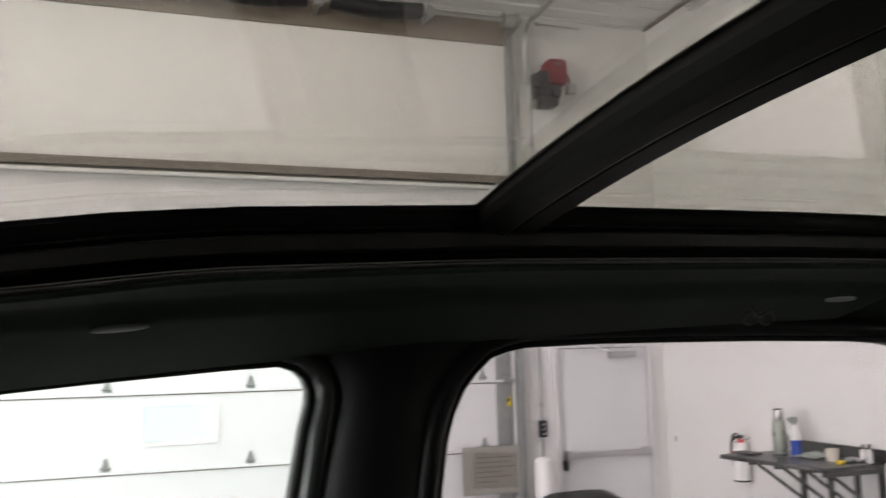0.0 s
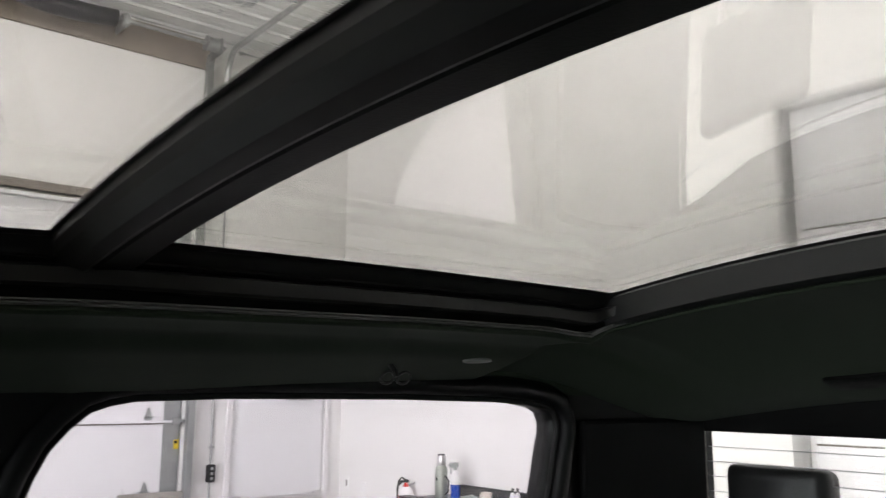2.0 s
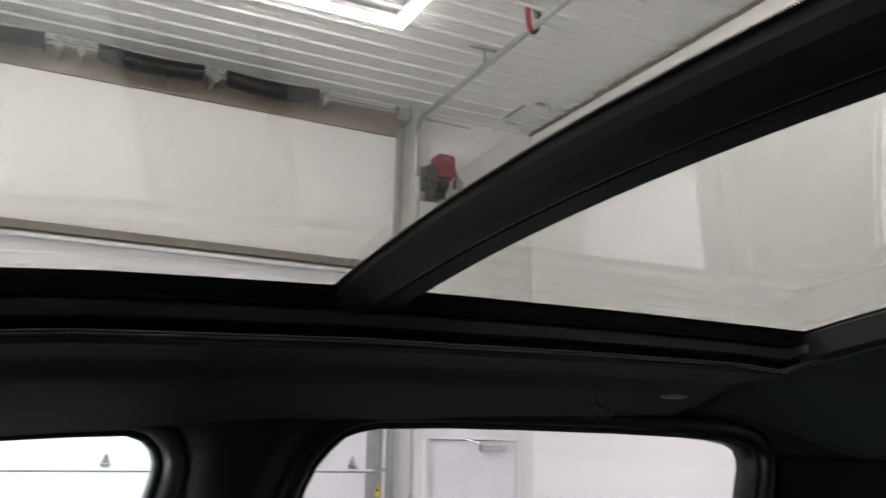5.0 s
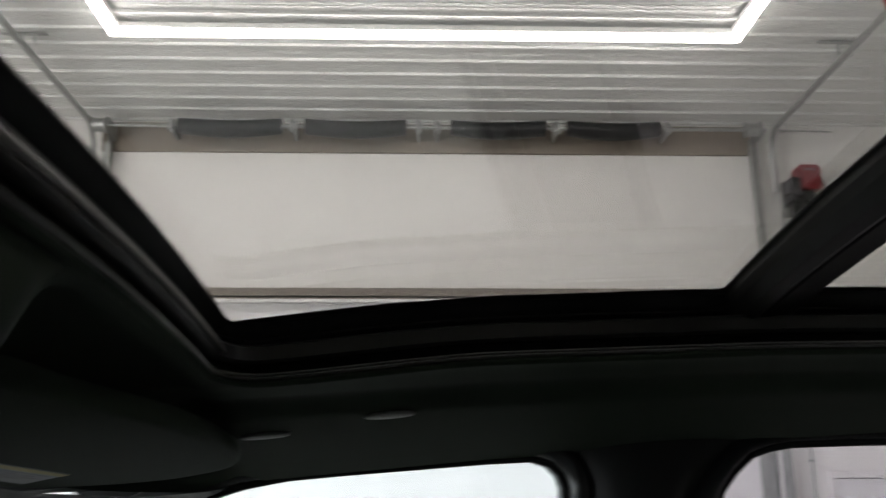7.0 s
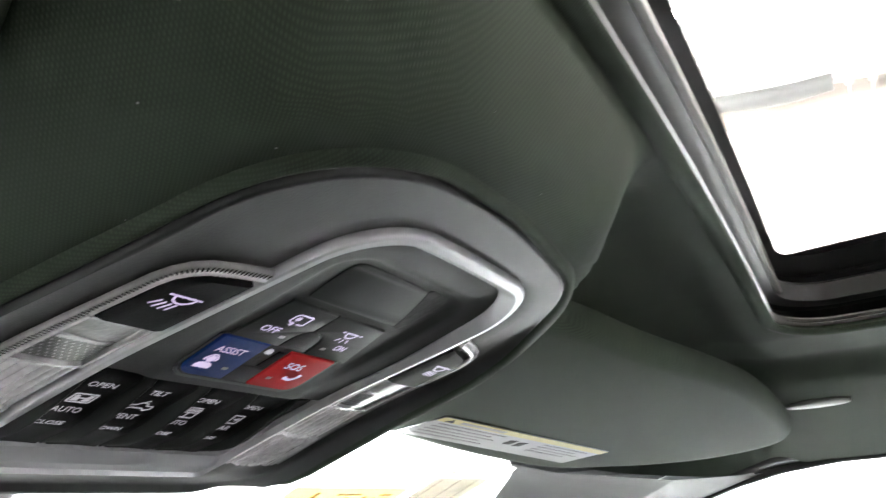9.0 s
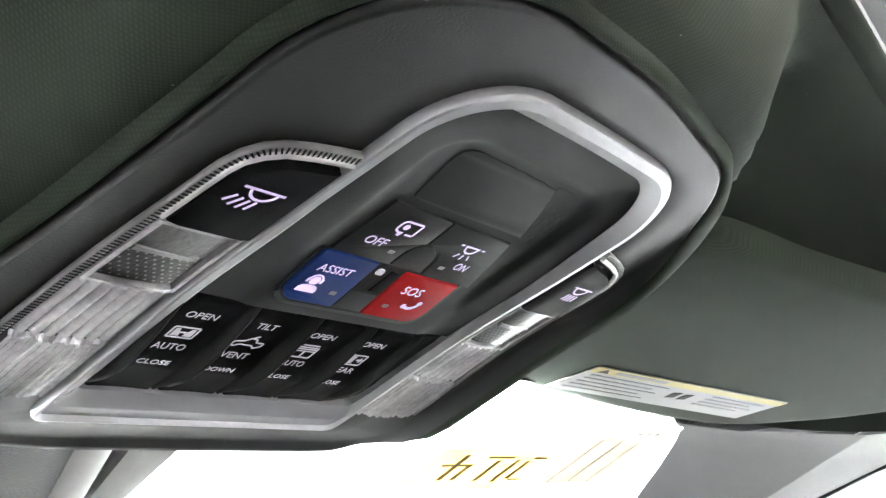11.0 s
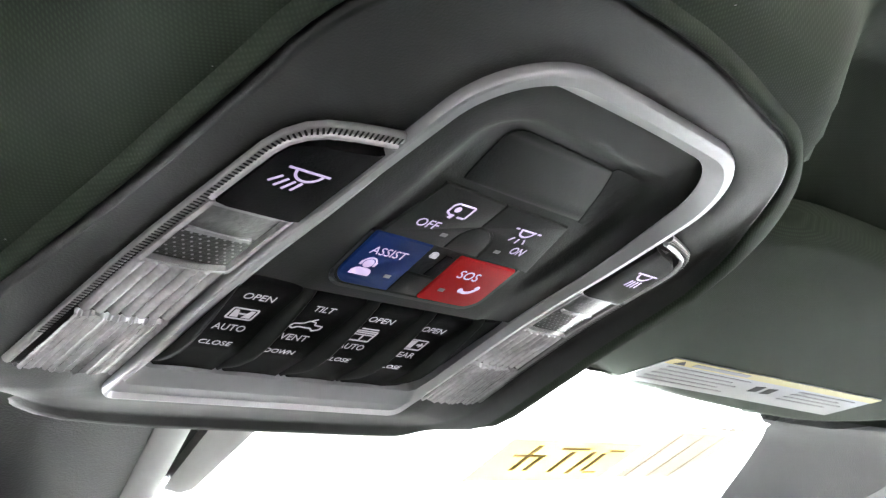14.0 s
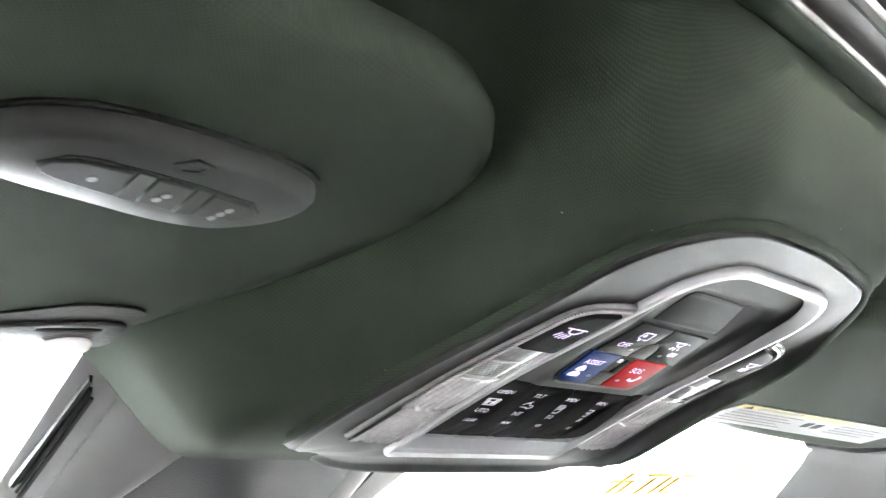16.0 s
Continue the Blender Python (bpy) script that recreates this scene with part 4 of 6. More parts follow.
# light strip along the front of the opening
def front_strip():
    rows = []
    for i in range(41):
        w = -0.41 + 0.82 * i / 40
        lo, hi = lip_z(OPEN_X0, w), glass_z(OPEN_X0, w)
        rows.append([(OPEN_X0 + dx, w, lo + f * (hi - lo)) for dx, f in ((0.010, 0.40), (0.0142, 0.41), (0.0152, 0.45), (0.0142, 0.50), (0.010, 0.51))])
    return loft(rows, False)


part("deflector_rail", front_strip(), "rail_light", truck, "pale anodised rail at the front of the opening", smooth=50)


def shade_housing():
    rows = []
    for i in range(41):
        w = -0.53 + 1.06 * i / 40
        lo, hi = lip_z(OPEN_X1, w), glass_z(OPEN_X1, w)
        rows.append([(OPEN_X1 - dx, w, lo + f * (hi - lo)) for dx, f in ((0.0, 0.05), (0.016, 0.10), (0.020, 0.16), (0.020, 0.80), (0.016, 0.86), (0.0, 0.88))])
    return loft(rows, False)


part("shade_housing", shade_housing(), "pillar", truck, "flat dark grey sunshade housing", smooth=40)


def roof_pane(x0, x1, name):
    bm = bmesh.new()
    nx, nw = 20, 28
    for lift, flip in ((0, False), (0.005, True)):
        g = [[bm.verts.new((x0 + (x1 - x0) * i / nx, (half_open(x0 + (x1 - x0) * i / nx) + 0.03) * (2 * j / nw - 1), glass_z(x0 + (x1 - x0) * i / nx, (half_open(x0 + (x1 - x0) * i / nx) + 0.03) * (2 * j / nw - 1)) + lift)) for j in range(nw + 1)] for i in range(nx + 1)]
        for i in range(nx):
            for j in range(nw):
                bm.faces.new((g[i][j], g[i][j + 1], g[i + 1][j + 1], g[i + 1][j]))
    return part(name, bm, "glass_roof", truck, "dark tinted roof glass", smooth=70)


roof_pane(0.325, 0.905, "roof_glass")
roof_pane(0.925, 1.74, "roof_glass")


def frit(x_in, x_out, w0, w1):
    """Black printed border with a fringe of small teeth, just under the glass, along w at x_in."""
    bm = bmesh.new()
    n = 420
    s = 1 if x_in > x_out else -1
    for i in range(n):
        wa, wb = w0 + (w1 - w0) * i / n, w0 + (w1 - w0) * (i + 1) / n
        wm = wa + (wb - wa) * 0.55
        quads = [[(x_out, wa), (x_out, wb), (x_in, wb), (x_in, wa)], [(x_in, wa), (x_in, wm), (x_in + s * 0.0022, wm), (x_in + s * 0.0022, wa)]]
        for q in quads:
            bm.faces.new([bm.verts.new((x, w, glass_z(x, w) - 0.0015)) for x, w in q])
    return part("frit_border", bm, "frit", truck, "black dotted print border of the roof glass")


def side_frit(s):
    """The printed border along one side of the glass, with the same fine fringe."""
    bm = bmesh.new()
    n = 560
    for i in range(n):
        xa, xb = 0.36 + 1.30 * i / n, 0.36 + 1.30 * (i + 1) / n
        xm = xa + (xb - xa) * 0.55
        ea, eb = half_open(xa) - 0.018, half_open(xb) - 0.018
        for q in ([(xa, ea + 0.02), (xb, eb + 0.02), (xb, eb), (xa, ea)], [(xa, ea), (xm, ea), (xm, ea - 0.0022), (xa, ea - 0.0022)]):
            bm.faces.new([bm.verts.new((x, s * w, glass_z(x, w) - 0.0015)) for x, w in q])
    return part("frit_border", bm, "frit", truck, "black dotted print border along the glass")


side_frit(1)
side_frit(-1)
frit(0.862, 0.905, -0.46, 0.46)
frit(0.374, 0.330, -0.42, 0.42)
frit(0.950, 0.925, -0.47, 0.47)


def beam(section, name, mat, label):
    rows = []
    for i in range(41):
        w = -0.50 + 1.0 * i / 40
        rows.append([(x, w, glass_z(0.91, w) + dz) for x, dz in section])
    return part(name, loft(rows, True), mat, truck, label, smooth=14)


beam([(0.866, -0.004), (0.867, -0.012), (0.871, -0.020), (0.8815, -0.0295), (0.8835, -0.0305), (0.893, -0.0335), (0.8965, -0.0325), (0.897, -0.030), (0.897, -0.004)], "front_crossbar", "rail_grey", "satin black rounded crossbar between the roof panes")
beam([(0.900, -0.004), (0.900, -0.029), (0.903, -0.031), (0.934, -0.027), (0.941, -0.022), (0.945, -0.015), (0.945, -0.004)], "rear_crossbar", "well_black", "matt black flat crossbar between the roof panes")

# printed maker's marks on the glass, unreadable: short bars, rings and a pair of wedges
def on_glass(loops):
    bm = bmesh.new()
    for lp in loops:
        bm.faces.new([bm.verts.new((x, w, glass_z(x, w) - 0.0012)) for x, w in lp])
    return bm


def printed_row(x, w, length, tall):
    out, k, rng = [], 0.0, random.Random(round(1000 * (x + w)))
    while k < length:
        d = rng.uniform(0.0008, 0.0020)
        out.append([(x, w - k), (x + tall, w - k), (x + tall, w - k - d), (x, w - k - d)])
        k += d + rng.uniform(0.0005, 0.0010)
    return out


def printed_ring(x, w, r, t):
    pts = [(math.cos(2 * math.pi * k / 16), math.sin(2 * math.pi * k / 16)) for k in range(17)]
    return [[(x + r * a[0], w + r * a[1]), (x + r * b[0], w + r * b[1]), (x + (r - t) * b[0], w + (r - t) * b[1]), (x + (r - t) * a[0], w + (r - t) * a[1])] for a, b in zip(pts, pts[1:])]


for x, w, length, tall in ((0.8160, 0.0285, 0.026, 0.0034), (0.8215, 0.0310, 0.022, 0.0016), (0.8245, 0.0330, 0.026, 0.0016), (0.8275, 0.0357, 0.014, 0.0014), (0.8300, 0.0345, 0.022, 0.0014), (0.8220, 0.0462, 0.002, 0.0016), (0.8475, 0.0080, 0.012, 0.0014), (1.494, 0.016, 0.03, 0.0024), (1.500, 0.016, 0.02, 0.0024)):
    tagged(part("etched_mark", on_glass(printed_row(x, w, length, tall)), "etch", truck), kind="stuff")
for x, w, r, t in ((0.8252, -0.0031, 0.0026, 0.0014), (0.8311, 0.0052, 0.0040, 0.0008), (0.8395, -0.0003, 0.0040, 0.0008)):
    part("etched_ring", on_glass(printed_ring(x, w, r, t)), "etch", truck)
for wedge in ([(0.8418, 0.0205), (0.8456, 0.0205), (0.8437, 0.0178)], [(0.8418, 0.0138), (0.8437, 0.0165), (0.8456, 0.0138)]):
    part("etched_wedge", on_glass([wedge]), "etch", truck)

# ---- the truck: sides ----
FRONT_WIN = [(-0.42, 1.56), (0.66, 1.56), (0.690, 1.62), (0.706, 1.74), (0.722, 1.837), (0.737, 1.924), (0.745, 1.955), (0.746, 1.972), (0.740, 1.988), (0.728, 2.000), (0.705, 2.0075), (0.640, 2.0045), (0.54, 1.997), (0.46, 1.991), (0.38, 1.984), (0.32, 1.973), (0.27, 1.958), (0.20, 1.93), (0.05, 1.862), (-0.2, 1.74), (-0.5, 1.60), (-0.47, 1.565)]
REAR_WIN = [(0.92, 1.56), (1.70, 1.56), (1.745, 1.62), (1.787, 1.845), (1.809, 1.94), (1.816, 1.965), (1.817, 1.985), (1.808, 2.003), (1.788, 2.012), (1.745, 2.019), (1.67, 2.024), (1.48, 2.028), (1.317, 2.029), (1.18, 2.029), (1.06, 2.0255), (1.03, 2.020), (1.007, 2.012), (0.984, 1.992), (0.963, 1.967), (0.948, 1.935), (0.937, 1.899), (0.927, 1.83), (0.905, 1.62)]


def densify(loop, step=0.02):
    out = []
    for (xa, za), (xb, zb) in zip(loop, loop[1:] + loop[:1]):
        k = max(1, round(math.hypot(xb - xa, zb - za) / step))
        out += [(xa + (xb - xa) * i / k, za + (zb - za) * i / k) for i in range(k)]
    return out


def grown(loop, d):
    out = []
    for i, (x, z) in enumerate(loop):
        xa, za = loop[i - 1]
        xb, zb = loop[(i + 1) % len(loop)]
        t = Vector((xb - xa, zb - za)).normalized()
        out.append((x + t.y * d, z - t.x * d))
    return out


SIDE = [(-0.75, 0.42), (2.30, 0.42), (2.30, 1.98), (2.24, 2.06), (0.45, 2.06), (0.20, 2.01), (0.06, 1.945), (-0.75, 1.53)]
for s in (1, -1):
    skin = plate(SIDE, 0, 0.05, [FRONT_WIN, REAR_WIN])
    part("side_trim", mapped(skin, lambda a, b, c: Vector((a, s * (0.795 + c), b))), "side_trim", truck, "dark grained side trim with two window openings")
    for win, tint, seal in ((FRONT_WIN, "glass_clear", 0.0), (REAR_WIN, "glass_tint", 0.0)):
        d = densify(win)
        part("window_seal", tube([(x, s * 0.796, z) for x, z in grown(d, 0.004)], 0.006, 8, closed=True), "rubber", truck, "black rubber window seal", smooth=60)
        # light put into the colour: front frame paler as if lit, rear frame near black
        part("window_frame", tube([(x, s * 0.792, z) for x, z in grown(d, 0.024)], 0.017, 12, closed=True), "lit_frame_trim" if win is FRONT_WIN else "side_trim", truck, "rounded dark window frame", smooth=60)
        pane = mapped(plate(grown(win, 0.012), 0, 0.005), lambda a, b, c: Vector((a, s * (0.815 + c), b)))
        part("side_window", pane, tint, truck, "clear front side window" if win is FRONT_WIN else "tinted rear side window")
    # pillar cover between the windows
    rows = []
    for z, x0, x1 in ((1.50, 0.70, 0.885), (1.62, 0.718, 0.882), (1.84, 0.752, 0.902), (1.94, 0.775, 0.915), (1.985, 0.778, 0.945), (2.03, 0.74, 1.00), (2.055, 0.68, 1.08)):
        rows.append([(x0 + (x1 - x0) * k / 8, s * (0.792 - 0.030 * math.sin(math.pi * k / 8) ** 0.7), z) for k in range(9)])
    part("middle_pillar", loft(rows, False), "side_trim", truck, "dark grey pillar cover", smooth=60)

# ---- the truck: windscreen and front pillars ----
def screen_z(x):
    return 1.977 + 0.55 * (x - 0.11)


EDGE = [(0.112, 0.50), (0.106, 0.53), (0.085, 0.56), (0.05, 0.60), (-0.013, 0.665), (-0.12, 0.70), (-0.35, 0.725), (-0.85, 0.75)]
for s in (1, -1):
    inner = [(x, s * w, screen_z(x)) for x, w in EDGE]
    outer = [(0.30, 0.793, 1.972), (0.27, 0.793, 1.960), (0.23, 0.793, 1.944), (0.18, 0.793, 1.922), (0.08, 0.793, 1.878), (-0.05, 0.793, 1.815), (-0.30, 0.793, 1.695), (-0.80, 0.793, 1.47)]
    rows = [[Vector(a), Vector(a).lerp(Vector((b[0], s * b[1], b[2])), 0.15) + Vector((0.012, -s * 0.006, -0.008)), Vector(a).lerp(Vector((b[0], s * b[1], b[2])), 0.5) + Vector((0.028, -s * 0.008, -0.012)), Vector(a).lerp(Vector((b[0], s * b[1], b[2])), 0.85) + Vector((0.012, -s * 0.004, -0.004)), Vector((b[0], s * b[1], b[2]))] for a, b in zip(inner, outer)]
    # one trim in two tones: lit face paler, the side's shade put into its colour
    part("front_pillar", loft([[tuple(v) for v in r[:3]] for r in rows], False), "pillar_grey", truck, "grained windscreen pillar trim, lit face in lighter grey", smooth=60)
    part("pillar_return", loft([[tuple(v) for v in r[2:]] for r in rows], False), "pillar", truck, "grained windscreen pillar trim, shaded side in darker grey", smooth=60)
    # gap filler between headliner and pillar
    fill = [[(front_edge(w) - 0.004, s * w, liner_z(front_edge(w), w) + 0.004) for w in (0.45, 0.50, 0.56, 0.64, 0.72, 0.795)],
            [(x, s * w, screen_z(x) + 0.004) for x, w in ((0.112, 0.47), (0.112, 0.50), (0.10, 0.54), (0.085, 0.58), (0.085, 0.66), (0.16, 0.80))]]
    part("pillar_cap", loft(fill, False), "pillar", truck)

def bulge(w):
    """How far the glass bows forward about the sensor shroud."""
    return 0.105 * (1 - smooth01(0.10, 0.24, w)) * (1 - smooth01(0.22, 0.50, -w))


ws = bmesh.new()
for lift in (0.0, 0.005):
    g = [[ws.verts.new((x, w * f, screen_z(x + bulge(w * f)) + lift)) for f in [k / 20 - 1 for k in range(41)]] for x, w in ((0.125, 0.56), (0.0, 0.72), (-0.85, 0.80))]
    for a, b in zip(g, g[1:]):
        for i in range(40):
            ws.faces.new((a[i], a[i + 1], b[i + 1], b[i]))
part("windscreen", ws, "glass_clear", truck, "clear windscreen glass", smooth=60)
hd = loft([[(front_edge(w) - 0.004, w, liner_z(front_edge(w), w) + 0.03) for w in np.linspace(-0.56, 0.56, 61)], [(0.122, w, screen_z(0.122 + bulge(w)) + 0.012) for w in np.linspace(-0.56, 0.56, 61)]], False)
part("screen_header", hd, "well_black", truck)


# sensor shroud on the windscreen, under the console: louvred flank, dark body, pale right strip and wing
def shroud_face(x, w, rise):
    return (x, w, screen_z(x) + 0.054 - rise)


def shroud_strip(edges, name, mat, label, parent=None):
    """A skin along the glass; edges are (w at x = 0.10, w at x = -0.072, rise)."""
    rows = []
    for k in range(13):
        q = k / 12
        x = 0.10 - 0.172 * q
        rows.append([shroud_face(x, a + (b - a) * q, r) for a, b, r in edges])
    end = [(x - 0.004, w, z + 0.02) for x, w, z in rows[-1]]
    return part(name, loft(rows + [end], False), mat, parent or truck, label, smooth=50)


shroud = shroud_strip([(-0.1955, -0.188, -0.004), (-0.1950, -0.1875, 0.004), (-0.190, -0.184, 0.007), (-0.176, -0.172, 0.010), (-0.170, -0.168, 0.0115), (-0.166, -0.1655, 0.0105), (-0.163, -0.164, 0.0060), (-0.150, -0.159, 0.0065), (-0.125, -0.1535, 0.0115), (-0.100, -0.149, 0.0185), (-0.090, -0.147, 0.0200), (-0.083, -0.144, 0.018)], "sensor_shroud", "shroud", "grey louvred sensor shroud on the windscreen")
shroud_strip([(-0.083, -0.144, 0.018), (-0.081, -0.142, 0.015), (-0.076, -0.137, 0.017), (-0.070, -0.10, 0.021), (-0.05, -0.05, 0.025), (-0.02, 0.0, 0.024), (-0.006, 0.034, 0.020), (-0.004, 0.036, 0.018)], "sensor_body", "sensor", "dark rounded sensor cover")
shroud_strip([(-0.004, 0.036, 0.018), (0.0, 0.040, 0.021), (0.010, 0.050, 0.020), (0.018, 0.059, 0.014), (0.022, 0.064, 0.004), (0.022, 0.064, -0.004)], "cover_edge", "shroud_pale", "pale rounded edge of the sensor cover")
shroud_strip([(0.048, 0.066, -0.004), (0.050, 0.067, 0.004), (0.075, 0.078, 0.007), (0.098, 0.087, 0.005), (0.100, 0.089, -0.004)], "shroud_wing", "shroud_pale", "pale grey shroud wing")
shroud_strip([(0.020, 0.063, -0.003), (0.035, 0.065, -0.002), (0.052, 0.068, -0.003)], "shroud_gap", "well_black", "dark gap beside the shroud wing")
for (xa, wa), (xb, wb) in (((0.062, -0.1852), (-0.024, -0.1852)), ((0.055, -0.1818), (-0.029, -0.1810)), ((0.049, -0.1785), (-0.036, -0.1770))):
    slot = loft([[shroud_face(x, w - 0.0009, 0.0102), shroud_face(x, w + 0.0009, 0.0112), shroud_face(x, w + 0.0009, 0.006), shroud_face(x, w - 0.0009, 0.006)] for x, w in ((xa, wa), (xb, wb))], True, True, True)
    part("louvre_slot", slot, "well_black", shroud)
part("mirror_stem", tube([(-0.10, -0.02, 1.90), (-0.06, -0.02, 1.86), (0.0, -0.02, 1.80)], [0.03, 0.022, 0.018], 14), "black_plastic", truck, smooth=50)
mb = plate(rounded(-0.13, 0.13, -0.035, 0.035, 0.025), -0.015, 0.015, (), 0.008)
part("rear_mirror", mapped(mb, lambda a, b, c: Vector((0.035 + c, a - 0.02, 1.765 + b))), "black_plastic", truck, "black inside mirror", smooth=50)
# papers stuck inside the windscreen
def on_screen(bm):
    """Lays a flat mesh (x: right, y: down the glass) on the inner face of the windscreen."""
    k = math.sqrt(1 + 0.55 ** 2)
    return mapped(bm, lambda a, b, c: Vector((0.112 - b / k, a, screen_z(0.112 - b / k) - 0.0012 - c)))


sheet = thing("windscreen_sheet", (0, YC, 0), "white printed sheet with a barcode block stuck inside the windscreen", "paper")
part("sheet", on_screen(boxed(0.205, 0.53, 0.003, 0.20, 0.0, 0.0004)), "paper", sheet)
part("print_block", on_screen(boxed(0.400, 0.505, 0.024, 0.092, 0.0006, 0.001)), "paper_grey", sheet, "grey barcode block")
for k in (0.012, 0.046, 0.080):
    part("bar", on_screen(boxed(0.400 + k, 0.4015 + k, 0.026, 0.090, 0.0012, 0.0016)), "paper_bar", sheet)
for k in range(6):
    part("print_bar", on_screen(boxed(0.41 + 0.016 * k, 0.421 + 0.016 * k, 0.014, 0.018, 0.0006, 0.001)), "paper_bar", sheet)
sticker = thing("windscreen_sticker", (0, YC, 0), "yellow sticker with large hand-drawn strokes on the windscreen", "sticker")
part("sticker", on_screen(boxed(0.225, 0.380, 0.042, 0.096, 0.0008, 0.0012)), "paper_yellow", sticker)
for a, b, c, d in ((0.252, 0.286, 0.066, 0.070), (0.265, 0.270, 0.054, 0.088), (0.280, 0.285, 0.067, 0.088), (0.294, 0.326, 0.056, 0.060), (0.309, 0.314, 0.061, 0.090), (0.333, 0.338, 0.060, 0.092), (0.348, 0.353, 0.062, 0.088), (0.354, 0.372, 0.057, 0.061), (0.354, 0.370, 0.087, 0.091)):
    part("stroke", on_screen(boxed(a - 0.008, b - 0.008, c - 0.006, d - 0.008, 0.0014, 0.0018)), "paper_ink", sticker)

# ---- the truck: back ----
BACK_WIN = rounded(-0.80, 0.80, 1.48, 1.962, 0.012)
rear_wall = plate([(-0.83, 0.42), (0.83, 0.42), (0.83, 1.98), (0.80, 2.03), (0.0, 2.10), (-0.80, 2.03), (-0.83, 1.98)], 0, 0.05, [BACK_WIN])
part("back_trim", mapped(rear_wall, lambda a, b, c: Vector((2.25 + c, a, b))), "black_plastic", truck, "black rear trim round the back window")
part("back_window", boxed(2.285, 2.29, -0.815, 0.815, 1.47, 1.975), "glass_back", truck, "back window with heating wires")
for k in range(14):
    z = 1.929 - 0.0305 * k
    part("heating_wire", boxed(2.2828, 2.2842, -0.80, 0.80, z - 0.0009, z + 0.0009), "etch", truck)
part("back_seal", boxed(2.245, 2.262, 0.784, 0.806, 1.48, 1.966, 0.004), "paper_grey", truck, "pale edge of the back window surround")
part("quarter_trim", boxed(1.87, 2.25, 0.776, 0.794, 1.40, 1.99, 0.008), "black_plastic", truck)
part("quarter_trim", boxed(1.87, 2.25, -0.794, -0.776, 1.40, 1.99, 0.008), "black_plastic", truck)


# ---- the truck: shell that closes the cab ----
def roof_skin():
    rows = []
    for x in (0.10, 0.20, 0.31):
        rows.append([(x, w, glass_z(x, w) + 0.004 - 0.12 * max(0, 0.30 - x) - (0.10 * max(0, abs(w) - 0.5) ** 1.2)) for w in np.linspace(-0.845, 0.845, 31)])
    bm = loft(rows, False)
    for s in (1, -1):
        rows = []
        for x in np.linspace(0.31, 2.30, 30):
            e = half_open(x) + 0.028
            rows.append([(x, s * w, glass_z(x, w) + 0.004 - 0.10 * max(0, w - 0.5) ** 1.2) for w in np.linspace(e, 0.845, 8)])
        loft(rows, False, bm=bm)
    rows = []
    for x in (1.735, 2.0, 2.30):
        e = half_open(x) + 0.03
        rows.append([(x, w, glass_z(x, w) + 0.004 - (0.12 * max(0, x - 2.1))) for w in np.linspace(-e, e, 21)])
    loft(rows, False, bm=bm)
    return bm


part("roof_skin", roof_skin(), "body_paint", truck, "dark painted roof", smooth=60)
for s in (1, -1):
    rows = [[(x, s * 0.845, 2.058) for x in (0.05, 0.6, 1.3, 2.30)], [(x, s * 0.845, glass_z(x, 0.845) - 0.023) for x in (0.10, 0.6, 1.3, 2.30)]]
    part("cant_rail", loft(rows, False), "body_paint", truck)
part("floor_pan", boxed(-0.74, 2.24, -0.79, 0.79, 0.46, 0.52), "well_black", truck)
# out of view; size and grey chosen to bounce windscreen light on to the headliner
dash = boxed(-0.74, -0.20, -0.79, 0.79, 0.55, 1.38, 0.06, 3)
part("dashboard", dash, "dash", truck, "unseen grey dashboard that bounces light up", smooth=50)
part("front_bulkhead", boxed(-0.84, -0.745, -0.845, 0.845, 0.42, 1.45), "body_paint", truck)
for x in (-0.35, 1.75):
    for s in (1, -1):
        wh = part("wheel", move(tube([(0, -0.13, 0), (0, -0.11, 0), (0, 0.11, 0), (0, 0.13, 0)], [0.36, 0.40, 0.40, 0.36], 32), Matrix.Translation((x, s * 0.70, 0.40))), "tyre", truck, "black tyre", smooth=40)
        part("rim", tube([(x, s * 0.835, 0.40), (x, s * 0.84, 0.40)], [0.25, 0.23], 28), "brushed", wh, smooth=40)

# bolt covers and coat hook along the headliner's edge
def oval_cover(x, w, length=0.056):
    n = Vector((liner_z(x - 0.01, w) - liner_z(x + 0.01, w), (liner_z(x, w - 0.01) - liner_z(x, w + 0.01)), 0.02)).normalized()
    t = Vector((1, 0, 0)) - n * n.x
    t.normalize()
    b = n.cross(t)
    m = Matrix((( t.x, b.x, -n.x, x), (t.y, b.y, -n.y, w), (t.z, b.z, -n.z, liner_z(x, w)), (0, 0, 0, 1)))
    ol = [(length / 2 * math.cos(a), 0.0072 * math.sin(a)) for a in [2 * math.pi * k / 28 for k in range(28)]]
    bm = plate(ol, -0.001, 0.0035, (), 0.0015)
    part("bolt_cover", move(bm, m), "shroud_pale", truck, "grey oval bolt cover", smooth=50)


for s in (1, -1):
    for x, w in ((0.520, 0.584), (0.378, 0.612), (1.515, 0.668)):
        oval_cover(x, s * w)
